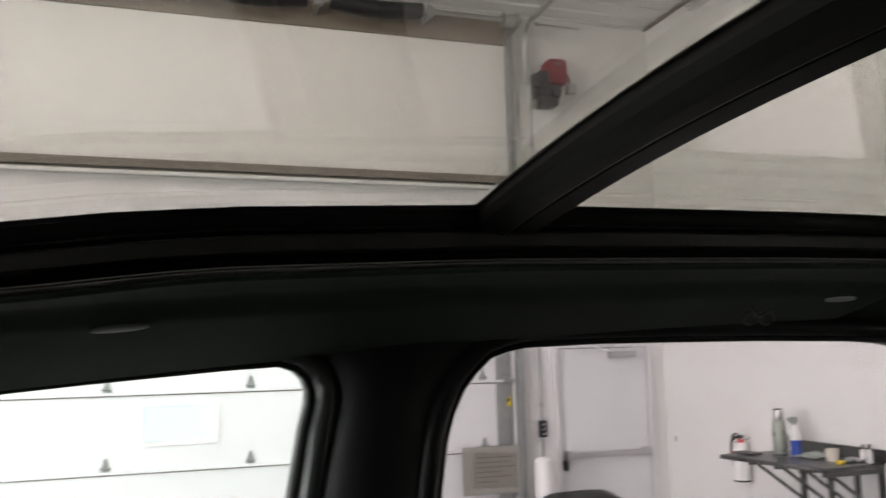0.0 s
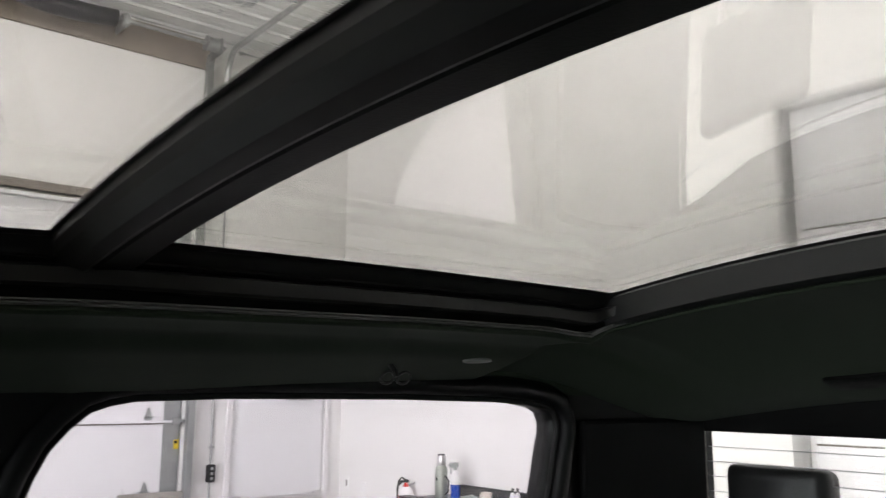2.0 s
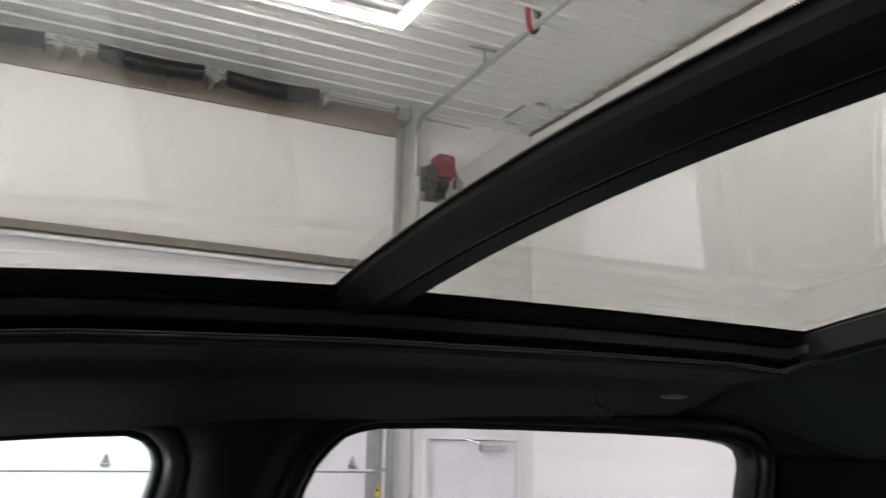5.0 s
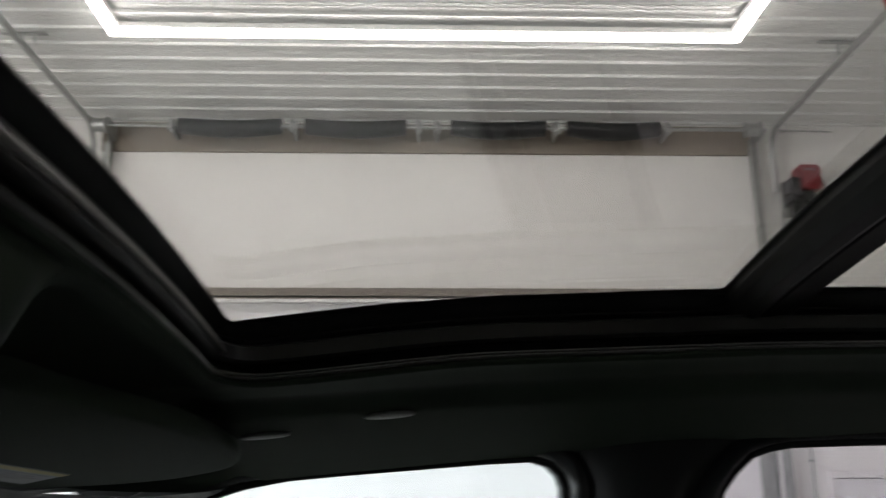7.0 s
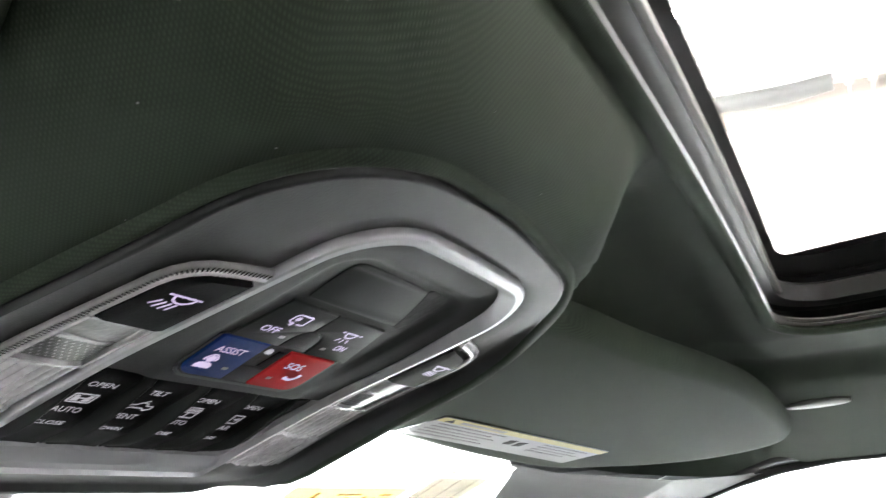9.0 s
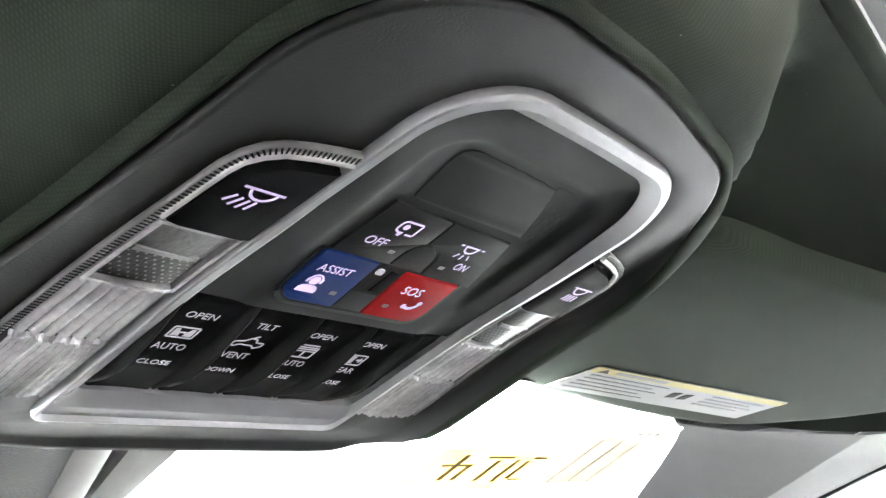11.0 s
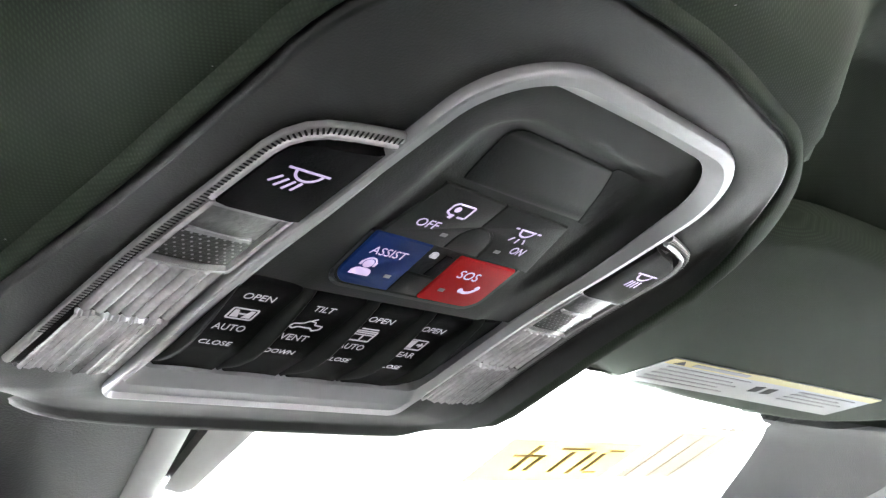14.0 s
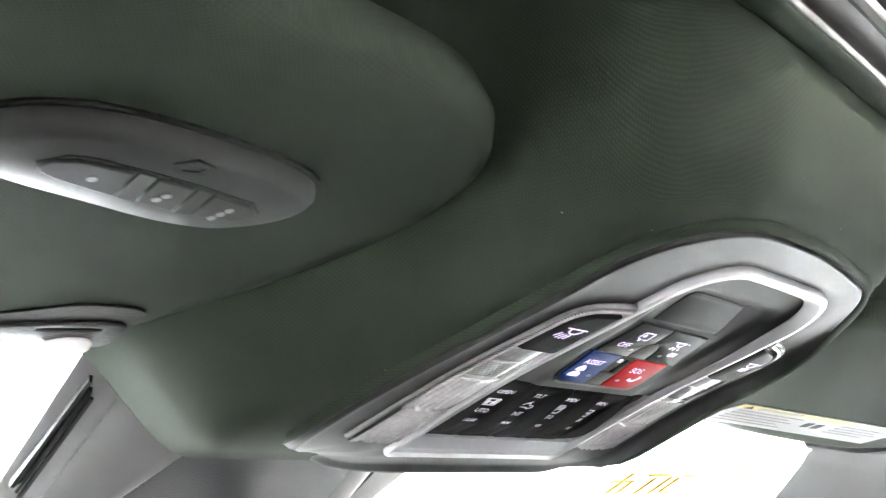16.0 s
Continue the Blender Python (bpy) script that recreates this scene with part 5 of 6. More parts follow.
for s in (1, -1):
    hx, hw = 1.372, 0.690
    hz = liner_z(hx, hw)
    hk = bmesh.new()
    for q in (-1, 1):
        ring = [(hx + q * 0.014 + 0.011 * math.cos(g), s * (hw - 0.016 - 0.005 * math.sin(g)), hz - 0.017 + 0.0085 * math.sin(g)) for g in [2 * math.pi * k / 14 for k in range(14)]]
        tube(ring, 0.0017, 6, hk, True)
    tube([(hx, s * (hw - 0.004), hz + 0.002), (hx, s * (hw - 0.013), hz - 0.008), (hx, s * (hw - 0.016), hz - 0.016)], 0.004, 8, hk)
    part("coat_hook", hk, "hook", truck, "black double coat hook", smooth=50)

# pale lint caught in the cloth of the headliner
rng = random.Random(11)
lint = bmesh.new()
for _ in range(45):
    x, w = rng.uniform(0.16, 0.355), rng.uniform(-0.26, 0.24)
    c, r = Vector((x, w, liner_z(x, w) - 0.0004)), rng.uniform(0.0002, 0.00045)
    lint.faces.new([lint.verts.new(c + Vector((r * math.cos(q), r * math.sin(q), 0.0))) for q in (0.3, 1.9, 3.4, 5.0)])
tagged(part("lint", lint, "label_white", truck), kind="stuff")

# low lamp housing on the rear headliner
lamp_plate = plate(rounded(2.015, 2.075, 0.215, 0.405, 0.012), 0.0, 0.006, (), 0.002)
part("rear_lamp", mapped(lamp_plate, lambda a, b, c: Vector((a, b, liner_z(a, b) - c))), "black_plastic", truck, "black rear cabin lamp housing", smooth=40)

# ---- seats with the head restraints that show ----
def seat(x, w, top, name, label, wide=0.24, deep=0.055, half=0.10):
    e = thing(name, (x, YC + w, 0.52), label, "car seat")
    hb = bmesh.new()
    box(hb, -deep, deep, -half, half, top - 0.52 - 0.19, top - 0.52, min(0.045, 0.8 * deep), 5)
    for v in hb.verts:
        v.co.x += 0.10 * (v.co.y / wide) ** 2 * 2
    part("headrest", hb, "leather", e, "black leather headrest", smooth=60)
    for q in (-0.055, 0.055):
        part("headrest_post", tube([(0.0, q, top - 0.52 - 0.26), (0.0, q, top - 0.52 - 0.18)], 0.006, 8), "brushed", e)
    part("backrest", boxed(-0.08, 0.08, -wide, wide, 0.38, top - 0.52 - 0.25, 0.05, 4), "leather", e, smooth=60)
    part("cushion", boxed(-0.55, 0.06, -wide, wide, 0.20, 0.37, 0.05, 4), "leather", e, smooth=60)
    part("seat_base", boxed(-0.45, 0.0, -wide * 0.8, wide * 0.8, 0.0, 0.198, 0.02), "black_plastic", e)
    return e


seat(0.945, 0.40, 1.872, "front_seat", "black leather front passenger seat with headrest", 0.22, 0.06, 0.12)
seat(2.250, 0.636, 1.898, "rear_seat", "black leather rear seat with headrest", 0.235, 0.032, 0.108)


# ---- sun visors ----
def visor_z(x, w):
    return 2.003 + 0.2 * x - 0.12 * abs(w)


VISOR = [(0.118, 0.215), (0.143, 0.190), (0.177, 0.170), (0.218, 0.152), (0.246, 0.145), (0.274, 0.148), (0.294, 0.160), (0.310, 0.180), (0.318, 0.208), (0.324, 0.270), (0.336, 0.360), (0.348, 0.440), (0.356, 0.560), (0.354, 0.605), (0.345, 0.634), (0.325, 0.645), (0.280, 0.642), (0.225, 0.605), (0.190, 0.565), (0.160, 0.530), (0.140, 0.480), (0.122, 0.380), (0.112, 0.280)]


def smooth_loop(loop, times=2):
    for _ in range(times):
        out = []
        for (xa, wa), (xb, wb) in zip(loop, loop[1:] + loop[:1]):
            out += [(0.75 * xa + 0.25 * xb, 0.75 * wa + 0.25 * wb), (0.25 * xa + 0.75 * xb, 0.25 * wa + 0.75 * wb)]
        loop = out
    return loop


def visor_mesh(s):
    """A padded board: the outline swells to full thickness a little way in."""
    cut = 0.030 if s > 0 else 0.0       # the passenger visor tapers more towards its inner end
    loop = smooth_loop([(x - cut * smooth01(0.20, 0.27, x) * (1 - smooth01(0.19, 0.44, w)), w) for x, w in VISOR])
    cx, cw = sum(p[0] for p in loop) / len(loop), sum(p[1] for p in loop) / len(loop)
    bm, rings = bmesh.new(), []
    for f, dn in ((0.90, 0.020), (0.975, 0.020), (1.0, 0.012), (0.995, 0.005), (0.97, 0.0012), (0.92, 0.0), (0.5, -0.001), (0.02, -0.001)):
        rings.append([(cx + (x - cx) * f, s * (cw + (w - cw) * f), visor_z(cx + (x - cx) * f, cw + (w - cw) * f) + dn) for x, w in loop])
    return loft(rings, True, True, True, bm)


def on_visor(bm, s):
    """Lays a flat mesh given in (x, w) on the visor's face; its third axis points out of the face."""
    return mapped(bm, lambda a, b, c: Vector((a, s * b, visor_z(a, b) - 0.001 - c)))


for s in (1, -1):
    visor = thing("sun_visor", (0, YC, 0), "folded-up dark cloth sun visor with a warning label" if s > 0 else "folded-up dark cloth sun visor with door-opener buttons", "sun visor")
    part("board", visor_mesh(s), "visor", visor, smooth=60)
    if s > 0:
        # the shade on this label is in its colours
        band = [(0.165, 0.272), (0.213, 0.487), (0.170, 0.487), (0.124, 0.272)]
        part("label", on_visor(plate(band, 0.0, 0.0006), s), "label_white", visor, "white warning label, toned down for shade")
        part("label_band", on_visor(plate([(0.165, 0.2725), (0.213, 0.4865), (0.205, 0.4865), (0.157, 0.2725)], 0.0007, 0.001), s), "label_yellow", visor, "yellow label heading, toned down for shade")

        def spot(u, v):
            """A point of the label: u along it, v across it from the yellow edge."""
            return (0.165 + 0.048 * u - 0.0425 * v, 0.272 + 0.215 * u)

        for k in range(5):
            v0 = 0.28 + 0.13 * k
            for u0, u1 in ((0.04, 0.40), (0.64, 0.94)):
                if k == 4 and u0 > 0.5:
                    continue
                q = [spot(u0, v0), spot(u1 - 0.05 * (k % 2), v0), spot(u1 - 0.05 * (k % 2), v0 + 0.035), spot(u0, v0 + 0.035)]
                part("print_bar", on_visor(plate(q, 0.0007, 0.001), s), "label_print", visor)
        for u0 in (0.46, 0.52):
            q = [spot(u0, 0.40), spot(u0 + 0.035, 0.36), spot(u0 + 0.045, 0.58), spot(u0 + 0.012, 0.62)]
            part("symbol", on_visor(plate(q, 0.0007, 0.001), s), "ink", visor)
        part("warning_sign", on_visor(plate([spot(0.03, 0.16), spot(0.075, 0.16), spot(0.05, 0.03)], 0.0011, 0.0013), s), "ink", visor)
        part("heading_bar", on_visor(plate([spot(0.10, 0.05), spot(0.34, 0.05), spot(0.34, 0.14), spot(0.10, 0.14)], 0.0011, 0.0013), s), "label_print", visor)
    else:
        # opener panel with three keys in one strip
        out = smooth_loop([(0.2740, 0.3050), (0.2806, 0.3020), (0.2859, 0.2930), (0.2885, 0.278), (0.2843, 0.250), (0.2776, 0.2255), (0.2710, 0.2125), (0.2640, 0.2105), (0.2560, 0.2150), (0.2495, 0.225), (0.2475, 0.234), (0.2500, 0.253), (0.2572, 0.275), (0.2625, 0.2935), (0.2672, 0.3030)])
        cx, cw = sum(p[0] for p in out) / len(out), sum(p[1] for p in out) / len(out)
        rings = [[(cx + (x - cx) * f, s * (cw + (w - cw) * f), visor_z(cx + (x - cx) * f, cw + (w - cw) * f) - 0.001 - h) for x, w in out] for f, h in ((1.0, 0.0), (1.01, 0.003), (1.0, 0.0052), (0.965, 0.0068), (0.90, 0.0076), (0.4, 0.0078), (0.02, 0.0078))]
        part("panel_gap", on_visor(plate([(cx + (x - cx) * 1.045, cw + (w - cw) * 1.035) for x, w in out], -0.0005, 0.0012), s), "well_black", visor, "dark gap round the opener panel")
        part("opener_panel", loft(rings, True, True, True), "opener", visor, "grey plastic opener panel", smooth=50)
        upper = ((0.2265, 0.2312, 0.249, 0.267, 0.282, 0.2875, 0.290), (0.2634, 0.2680, 0.2734, 0.2774, 0.2798, 0.2783, 0.2745))
        lower = ((0.2265, 0.232, 0.249, 0.272, 0.284, 0.2885, 0.290), (0.2616, 0.2570, 0.2586, 0.2645, 0.2685, 0.2708, 0.2736))

        def strip_piece(w0, w1, inset):
            ws_ = np.linspace(w0, w1, 14)
            return [(float(np.interp(w, *upper)) - inset, float(w)) for w in ws_] + [(float(np.interp(w, *lower)) + inset, float(w)) for w in ws_[::-1]]

        part("key_recess", on_visor(plate(strip_piece(0.2265, 0.290, 0.0), 0.0072, 0.0081), s), "well_black", visor)
        for w0, w1 in ((0.2275, 0.2448), (0.2512, 0.2622), (0.2688, 0.289)):
            part("opener_key", on_visor(plate(strip_piece(w0, w1, 0.0012), 0.0076, 0.0090, (), 0.0004), s), "opener", visor, "grey opener key")
        for w0, w1 in ((0.2455, 0.2505), (0.2629, 0.2681)):
            part("key_bridge", on_visor(plate(strip_piece(w0, w1, 0.0005), 0.0076, 0.0088, (), 0.0003), s), "opener", visor)
        for x, w in ((0.2723, 0.277), (0.2661, 0.2582), (0.2685, 0.2568), (0.2594, 0.2390), (0.2619, 0.2378), (0.2644, 0.2366)):
            part("key_dot", on_visor(plate([(x + 0.0012 * math.cos(q), w + 0.0012 * math.sin(q)) for q in [2 * math.pi * j / 10 for j in range(10)]], 0.0090, 0.0093), s), "label_white", visor)
        hc = Vector((0.2815, 0.2570))
        hs = [(-0.0026, -0.0042), (-0.0034, 0.0036), (0.0006, 0.0052), (0.0036, 0.0004), (0.0012, -0.0052)]
        part("house_symbol", on_visor(plate([(hc.x + p, hc.y + q) for p, q in hs], 0.0074, 0.0082, [[(hc.x + 0.6 * p, hc.y + 0.6 * q) for p, q in hs]]), s), "well_black", visor)
        # centre clip that holds the visor: recess shade as a flat black plate, grey hook with a slot, pale roller
        part("clip", on_visor(plate(smooth_loop([(0.150, 0.300), (0.156, 0.262), (0.162, 0.246), (0.167, 0.236), (0.1665, 0.224), (0.163, 0.211), (0.157, 0.2055), (0.148, 0.209), (0.143, 0.225), (0.143, 0.262), (0.140, 0.300)]), -0.001, 0.0004), s), "well_black", visor, "black plate for the shade in the visor clip recess")
        hook = plate(smooth_loop([(0.144, 0.300), (0.1485, 0.262), (0.1515, 0.240), (0.1525, 0.222), (0.151, 0.2105), (0.144, 0.2075), (0.130, 0.2065), (0.124, 0.2115), (0.130, 0.224), (0.1365, 0.240), (0.137, 0.262), (0.133, 0.300)]), 0.0005, 0.0022, [smooth_loop([(0.1488, 0.2415), (0.1478, 0.2180), (0.1440, 0.2180), (0.1445, 0.2415)], 1)], 0.0007)
        part("hook", on_visor(hook, s), "pillar_grey", visor, "grey visor hook with a slot", smooth=50)
        part("roller", on_visor(plate([(0.1325 + 0.0065 * math.cos(q), 0.2255 + 0.0095 * math.sin(q)) for q in [2 * math.pi * j / 20 for j in range(20)]], 0.001, 0.0062, (), 0.0025), s), "white_plastic", visor, "pale visor roller", smooth=60)

# ---- overhead console (its own axes: x right, y up the slope to the back, z out of its face; millimetres below) ----
TH = math.atan(CON_SLOPE)
CON_M = Matrix(((0, math.cos(TH), math.sin(TH), CON_O.x), (1, 0, 0, YC), (0, math.sin(TH), -math.cos(TH), CON_O.z), (0, 0, 0, 1)))
console = thing("overhead_console", CON_M, "charcoal overhead console with satin chrome ring, lamps and roof switches", "overhead console")
MM = 0.001


def mm(bm):
    return move(bm, Matrix.Scale(MM, 4))


def corner_ring(h_top, h_bot, v1, v0, r_top, r_bot, bow=0.0):
    """Rounded outline whose half width runs from h_bot at v0 to h_top at v1, always with the same number of points; the top edge bows up."""
    n, side = 14, 12
    out = []
    cs = []
    for sx, v, r, a0 in ((1, v1, r_top, 0), (-1, v1, r_top, 90), (-1, v0, r_bot, 180), (1, v0, r_bot, 270)):
        h = h_top if v == v1 else h_bot
        if v == v1:
            r *= 1.35 if sx > 0 else 1.1
        cy = v - r if v == v1 else v + r
        cs.append([(sx * (h - r) + r * math.cos(radians(a0 + 90 * k / n)), cy + r * math.sin(radians(a0 + 90 * k / n))) for k in range(n + 1)])
    for a, b in zip(cs, cs[1:] + cs[:1]):
        out += a
        (xa, ya), (xb, yb) = a[-1], b[0]
        out += [(xa + (xb - xa) * i / side, ya + (yb - ya) * i / side) for i in range(1, side)]
    if bow:
        out = [(x, y + (bow * max(0, 1 - (x / h_top) ** 2) if y > v1 - r_top - 0.01 else 0)) for x, y in out]
    return out


def ring3(args, z):
    """A ring at height z; z may depend on the point."""
    out = []
    for x, y in corner_ring(*args):
        h = (z(x, y) if callable(z) else z) + bow(y)
        out.append((x * (1 - 0.055 * smooth01(30, 100, y)) if x > 0 else x, y, h))
    return out


# base plate: flat inside, rolled over at its rim
def ridge(v):
    """The bezel's raised outer ridge, which dies out towards the back."""
    return 4.5 * (1 - smooth01(40, 108, v))


def ridge_at(u, v):
    """The ridge stands higher along the flanks, most of all on the passenger side."""
    return ridge(v) * (1 + 2.3 * smooth01(74, 110, u) * smooth01(-120, -84, v)) * (1 + 0.25 * smooth01(84, 112, abs(u)) * smooth01(-112, -70, v)) * (1 - 0.6 * smooth01(30, 90, -u))


def spread(args, z, k):
    """A ring whose front corners run out sideways, to die into the cloth."""
    out = []
    for x, y, h in ring3(args, z):
        f = 1 - smooth01(-122, -70, y)
        wide = (7.0 + 5.0 * (1 - smooth01(-60, 20, y))) * smooth01(45, 100, -x)
        deep = 6.0 * smooth01(45, 110, y) * (1 - smooth01(-25, 55, x)) * smooth01(66, 92, math.hypot(x, 0.8 * y))
        drawn = 26.0 * smooth01(60, 118, -x) * (1 - smooth01(-128, -84, y))
        right = 5.0 * smooth01(70, 105, x) * smooth01(-115, -70, y) * (1 - smooth01(50, 100, y))
        out.append((x * (1 + k * f) - wide * (1 - f) + drawn + right, y + deep, h - 90 * k * f * smooth01(88, 122, abs(x)) - 0.18 * drawn))
    return out


def crest(y):
    """The bezel keeps its full ridge along the front only."""
    return 1.0 - 0.5 * smooth01(-126, -96, y)


def roll_at(f, d):
    """Height of the cloth roll round the bezel, which dives under it at the front."""
    def z(x, y):
        g = smooth01(-131, -104, y)
        full = 2.4 * smooth01(80, 115, x) * (1 - smooth01(40, 100, y))      # fuller on the passenger side
        return f * (1 - 0.6 * smooth01(20, 80, -x)) * (0.8 * ridge_at(x, y) + 1.2) * g + d + full * g - 9 * (1 - g)
    return z


bz = [ring3((62, 68, 103, -91, 24, 6, 1.5), -1.5), ring3((64.5, 70, 105.5, -94, 26, 7, 1.5), -0.4), ring3((78, 86, 107, -102, 30, 11, 2), 0.0),
      spread((89, 108.5, 109.5, -117, 34, 16, 3), lambda x, y: 0.08 * ridge_at(x, y), 0.02), spread((93.5, 112, 111, -120, 38, 18, 3), lambda x, y: 0.4 * crest(y) * ridge_at(x, y), 0.025), spread((95.6, 113.8, 112, -123, 40, 19, 3), lambda x, y: 0.85 * crest(y) * ridge_at(x, y), 0.03),
      spread((96.8, 114.8, 112.7, -125.5, 41, 20, 3), lambda x, y: crest(y) * ridge_at(x, y), 0.03), spread((97.5, 115.5, 113.2, -129, 41, 21, 3), lambda x, y: 0.8 * crest(y) * ridge_at(x, y) - 0.5, 0.035), spread((97.9, 115.9, 113.5, -132, 41, 22, 3), lambda x, y: 0.1 * ridge_at(x, y) - 3.0, 0.04),
      spread((98, 116, 113.6, -133, 41, 22, 3), -7.0, 0.04), spread((97, 115, 112.6, -132, 41, 22, 3), -16, 0.04)]
for j, ring in enumerate(bz[7:]):
    # towards the driver's front corner the flank leans out and sinks gently into the cloth
    ring[:] = [(x - (2, 6, 13, 20)[j] * smooth01(70, 108, -x) * (1 - smooth01(-95, 0, y)), y, z) for x, y, z in ring]
part("bezel", mm(loft(bz, True)), "bezel", console, "satin charcoal bezel", smooth=50)
rim = [spread((97.5, 115.5, 113, -131, 41, 22, 3), roll_at(0.2, -2.4), 0.035), spread((100.5, 118.5, 116, -131.5, 43, 22, 3), roll_at(0.2, -2.4), 0.05), spread((100.5, 118.5, 116, -132, 43, 22, 3), -16, 0.05)]
part("rim_seal", mm(loft(rim, True)), "panel", console, "thin dark rim", smooth=60)
roll = [spread((98.9, 116.9, 114.5, -131.2, 42, 21, 3), -8, 0.05), spread((98.9, 116.9, 114.5, -131.2, 42, 21, 3), roll_at(0.25, -1.4), 0.05), spread((99.6, 117.6, 115.0, -131.3, 42, 21, 3), roll_at(0.45, -0.9), 0.055),
        spread((100.8, 119.0, 116.0, -131.5, 43, 22, 3), roll_at(0.5, -0.8), 0.065), spread((102.2, 120.6, 117.2, -131.7, 44, 22, 3), roll_at(0.32, -1.4), 0.075), spread((103.6, 122.2, 118.4, -131.9, 45, 22, 3), roll_at(0.1, -2.6), 0.085),
        spread((104.6, 123.4, 119.4, -132.1, 46, 23, 3), roll_at(0.0, -5.0), 0.095), spread((105.4, 124.2, 120.2, -132.3, 46, 23, 3), -10, 0.1), spread((105, 124, 120, -132.3, 46, 23, 3), -17, 0.1)]
for j, ring in enumerate(roll):
    # the roll is fuller on the passenger's side
    ring[:] = [(x + (0, 0, 1, 4.5, 9, 13.5, 17, 19, 19)[j] * smooth01(60, 100, x) * smooth01(-125, -60, y), y, z) for x, y, z in ring]
part("cloth_edge", mm(loft(roll, True)), "cloth", console, "soft cloth-covered edge", smooth=70)

# satin chrome ring: a raised band, broad along the bottom
ch = [ring3((62.5, 68.5, 103.5, -92.5, 25, 5, 1.5), -2.0), ring3((62.5, 68.5, 103.5, -92.5, 25, 5, 1.5), 1.0), ring3((62.1, 68.1, 103.0, -92.0, 24.7, 4.8, 1.5), 1.9), ring3((61.4, 67.5, 102.3, -91.0, 24, 4.5, 1.5), 2.3),
      ring3((60.8, 67.0, 101.6, -89.8, 23.5, 4.3, 1.5), lambda x, y: 2.3 - 1.9 * (1 - smooth01(-86, -78, y))), ring3((59.4, 65.8, 99.8, -82.2, 22.3, 4.0, 1.5), lambda x, y: 2.4 - 2.2 * (1 - smooth01(-80, -74, y))), ring3((59.0, 65.4, 99.4, -81.2, 22, 3.8, 1.5), lambda x, y: 2.4 - 0.8 * (1 - smooth01(-80, -70, y))),
      ring3((56.5, 63.2, 95.5, -73.6, 19, 3.2, 1.5), lambda x, y: 0.9 - 2.4 * smooth01(20, 95, y) - 1.0 * (1 - smooth01(-74, -66, y))), ring3((55.2, 62.2, 93.6, -72.3, 17.5, 2.8, 1.5), lambda x, y: 0.3 - 3.2 * smooth01(20, 95, y) - 0.9 * (1 - smooth01(-72, -64, y))), ring3((54.8, 61.8, 93.0, -71.8, 17, 2.6, 1.5), -14)]
part("chrome_ring", mm(loft(ch, True)), "chrome", console, "satin chrome ring round the switches", smooth=30)


def sink(v):
    """Depth of the switch field under the console's face."""
    return float(np.interp(v, (-90, -9, -5, 0, 22, 47.4, 49, 71.5, 76, 94), (-2, -1.6, -1.2, -0.4, 2.6, 4.2, 4.6, 6.4, 6.6, 6.8)))


def on_field(bm, extra=0.0):
    """Bends a flat mesh (mm) on to the sunken switch field."""
    return mm(mapped(bm, lambda a, b, c: Vector((a, b, c - sink(b) + extra))))


# field that carries the upper switches
fb = bmesh.new()
nu, nv = 44, 60
grid = []
for j in range(nv + 1):
    v = -10 + 104.5 * j / nv
    hw = 62.3 - 7.0 * (v + 81) / 175
    if v > 71:
        hw = min(hw, 32.4 + math.sqrt(max(0.0, 22.5 ** 2 - (v - 71) ** 2)) + 1.2)
    row = []
    for i in range(nu + 1):
        u = hw * (2 * i / nu - 1)
        # rounded floor, a steep wall, then a gently sloping shoulder up to the ring
        out = math.hypot(max(0.0, abs(u) - 0.66 * hw + 9), max(0.0, v - 68)) - 9
        edge = 0.72 * smooth01(0.0, 6.0, out) + 0.28 * smooth01(4.0, 17.0, out)
        d = sink(v) * (1 - edge) + edge * (0.4 - bow(v) + 3.0 * smooth01(20, 95, v))
        well = smooth01(-34, -30, u) * (1 - smooth01(32, 36, u)) * smooth01(48, 51, v) * (1 - smooth01(74, 78, v))
        row.append(fb.verts.new((u, v, -d - 0.4 * well)))
    grid.append(row)
for a, b in zip(grid, grid[1:]):
    for i in range(nu):
        fb.faces.new((a[i], a[i + 1], b[i + 1], b[i]))
for i in range(nu):
    a, b = grid[0][i], grid[0][i + 1]
    fb.faces.new((a, b, fb.verts.new((b.co.x, b.co.y - 0.6, -12)), fb.verts.new((a.co.x, a.co.y - 0.6, -12))))
part("switch_field", mm(fb), "panel", console, "matt charcoal switch field", smooth=45)
part("holder_lid", on_field(plate(smooth_loop([(-27.6, 51.6), (-20, 51.3), (10, 50.9), (27.6, 50.7), (28.2, 51.6), (24.6, 60), (20.5, 68), (17.6, 73.2), (16.0, 74.2), (5, 74.8), (-18, 75.2), (-26.5, 75.0), (-29.8, 73.2), (-30.6, 69.5), (-29.6, 60), (-28.4, 52.6)], 1), -1.2, 0.1, (), 0.25), 0.0), "panel", console, "blank charcoal lid", smooth=40)
# no slot is cut: its shade is a flat black patch
part("lid_slot", on_field(plate([(29.0, 50.4), (33.4, 49.6), (35.6, 58), (35.4, 66), (33.0, 72.8), (28.6, 75.4), (18.0, 75.8), (16.8, 74.6), (20.9, 68.3), (25.0, 60.2)], 0.0, 0.2), -0.28), "well_black", console, "black patch for the shade in the slot beside the lid")


def button(name, loop, mat, label, lift=1.0, bevel=0.5):
    return part(name, on_field(plate(loop, -1.0, lift, (), bevel)), mat, console, label, smooth=40)


button("assist_button", rounded(-36.2, -12.6, -2.4, 22.4, [0.6, 0.6, 6.5, 0.6]), "key_blue", "blue ASSIST button")
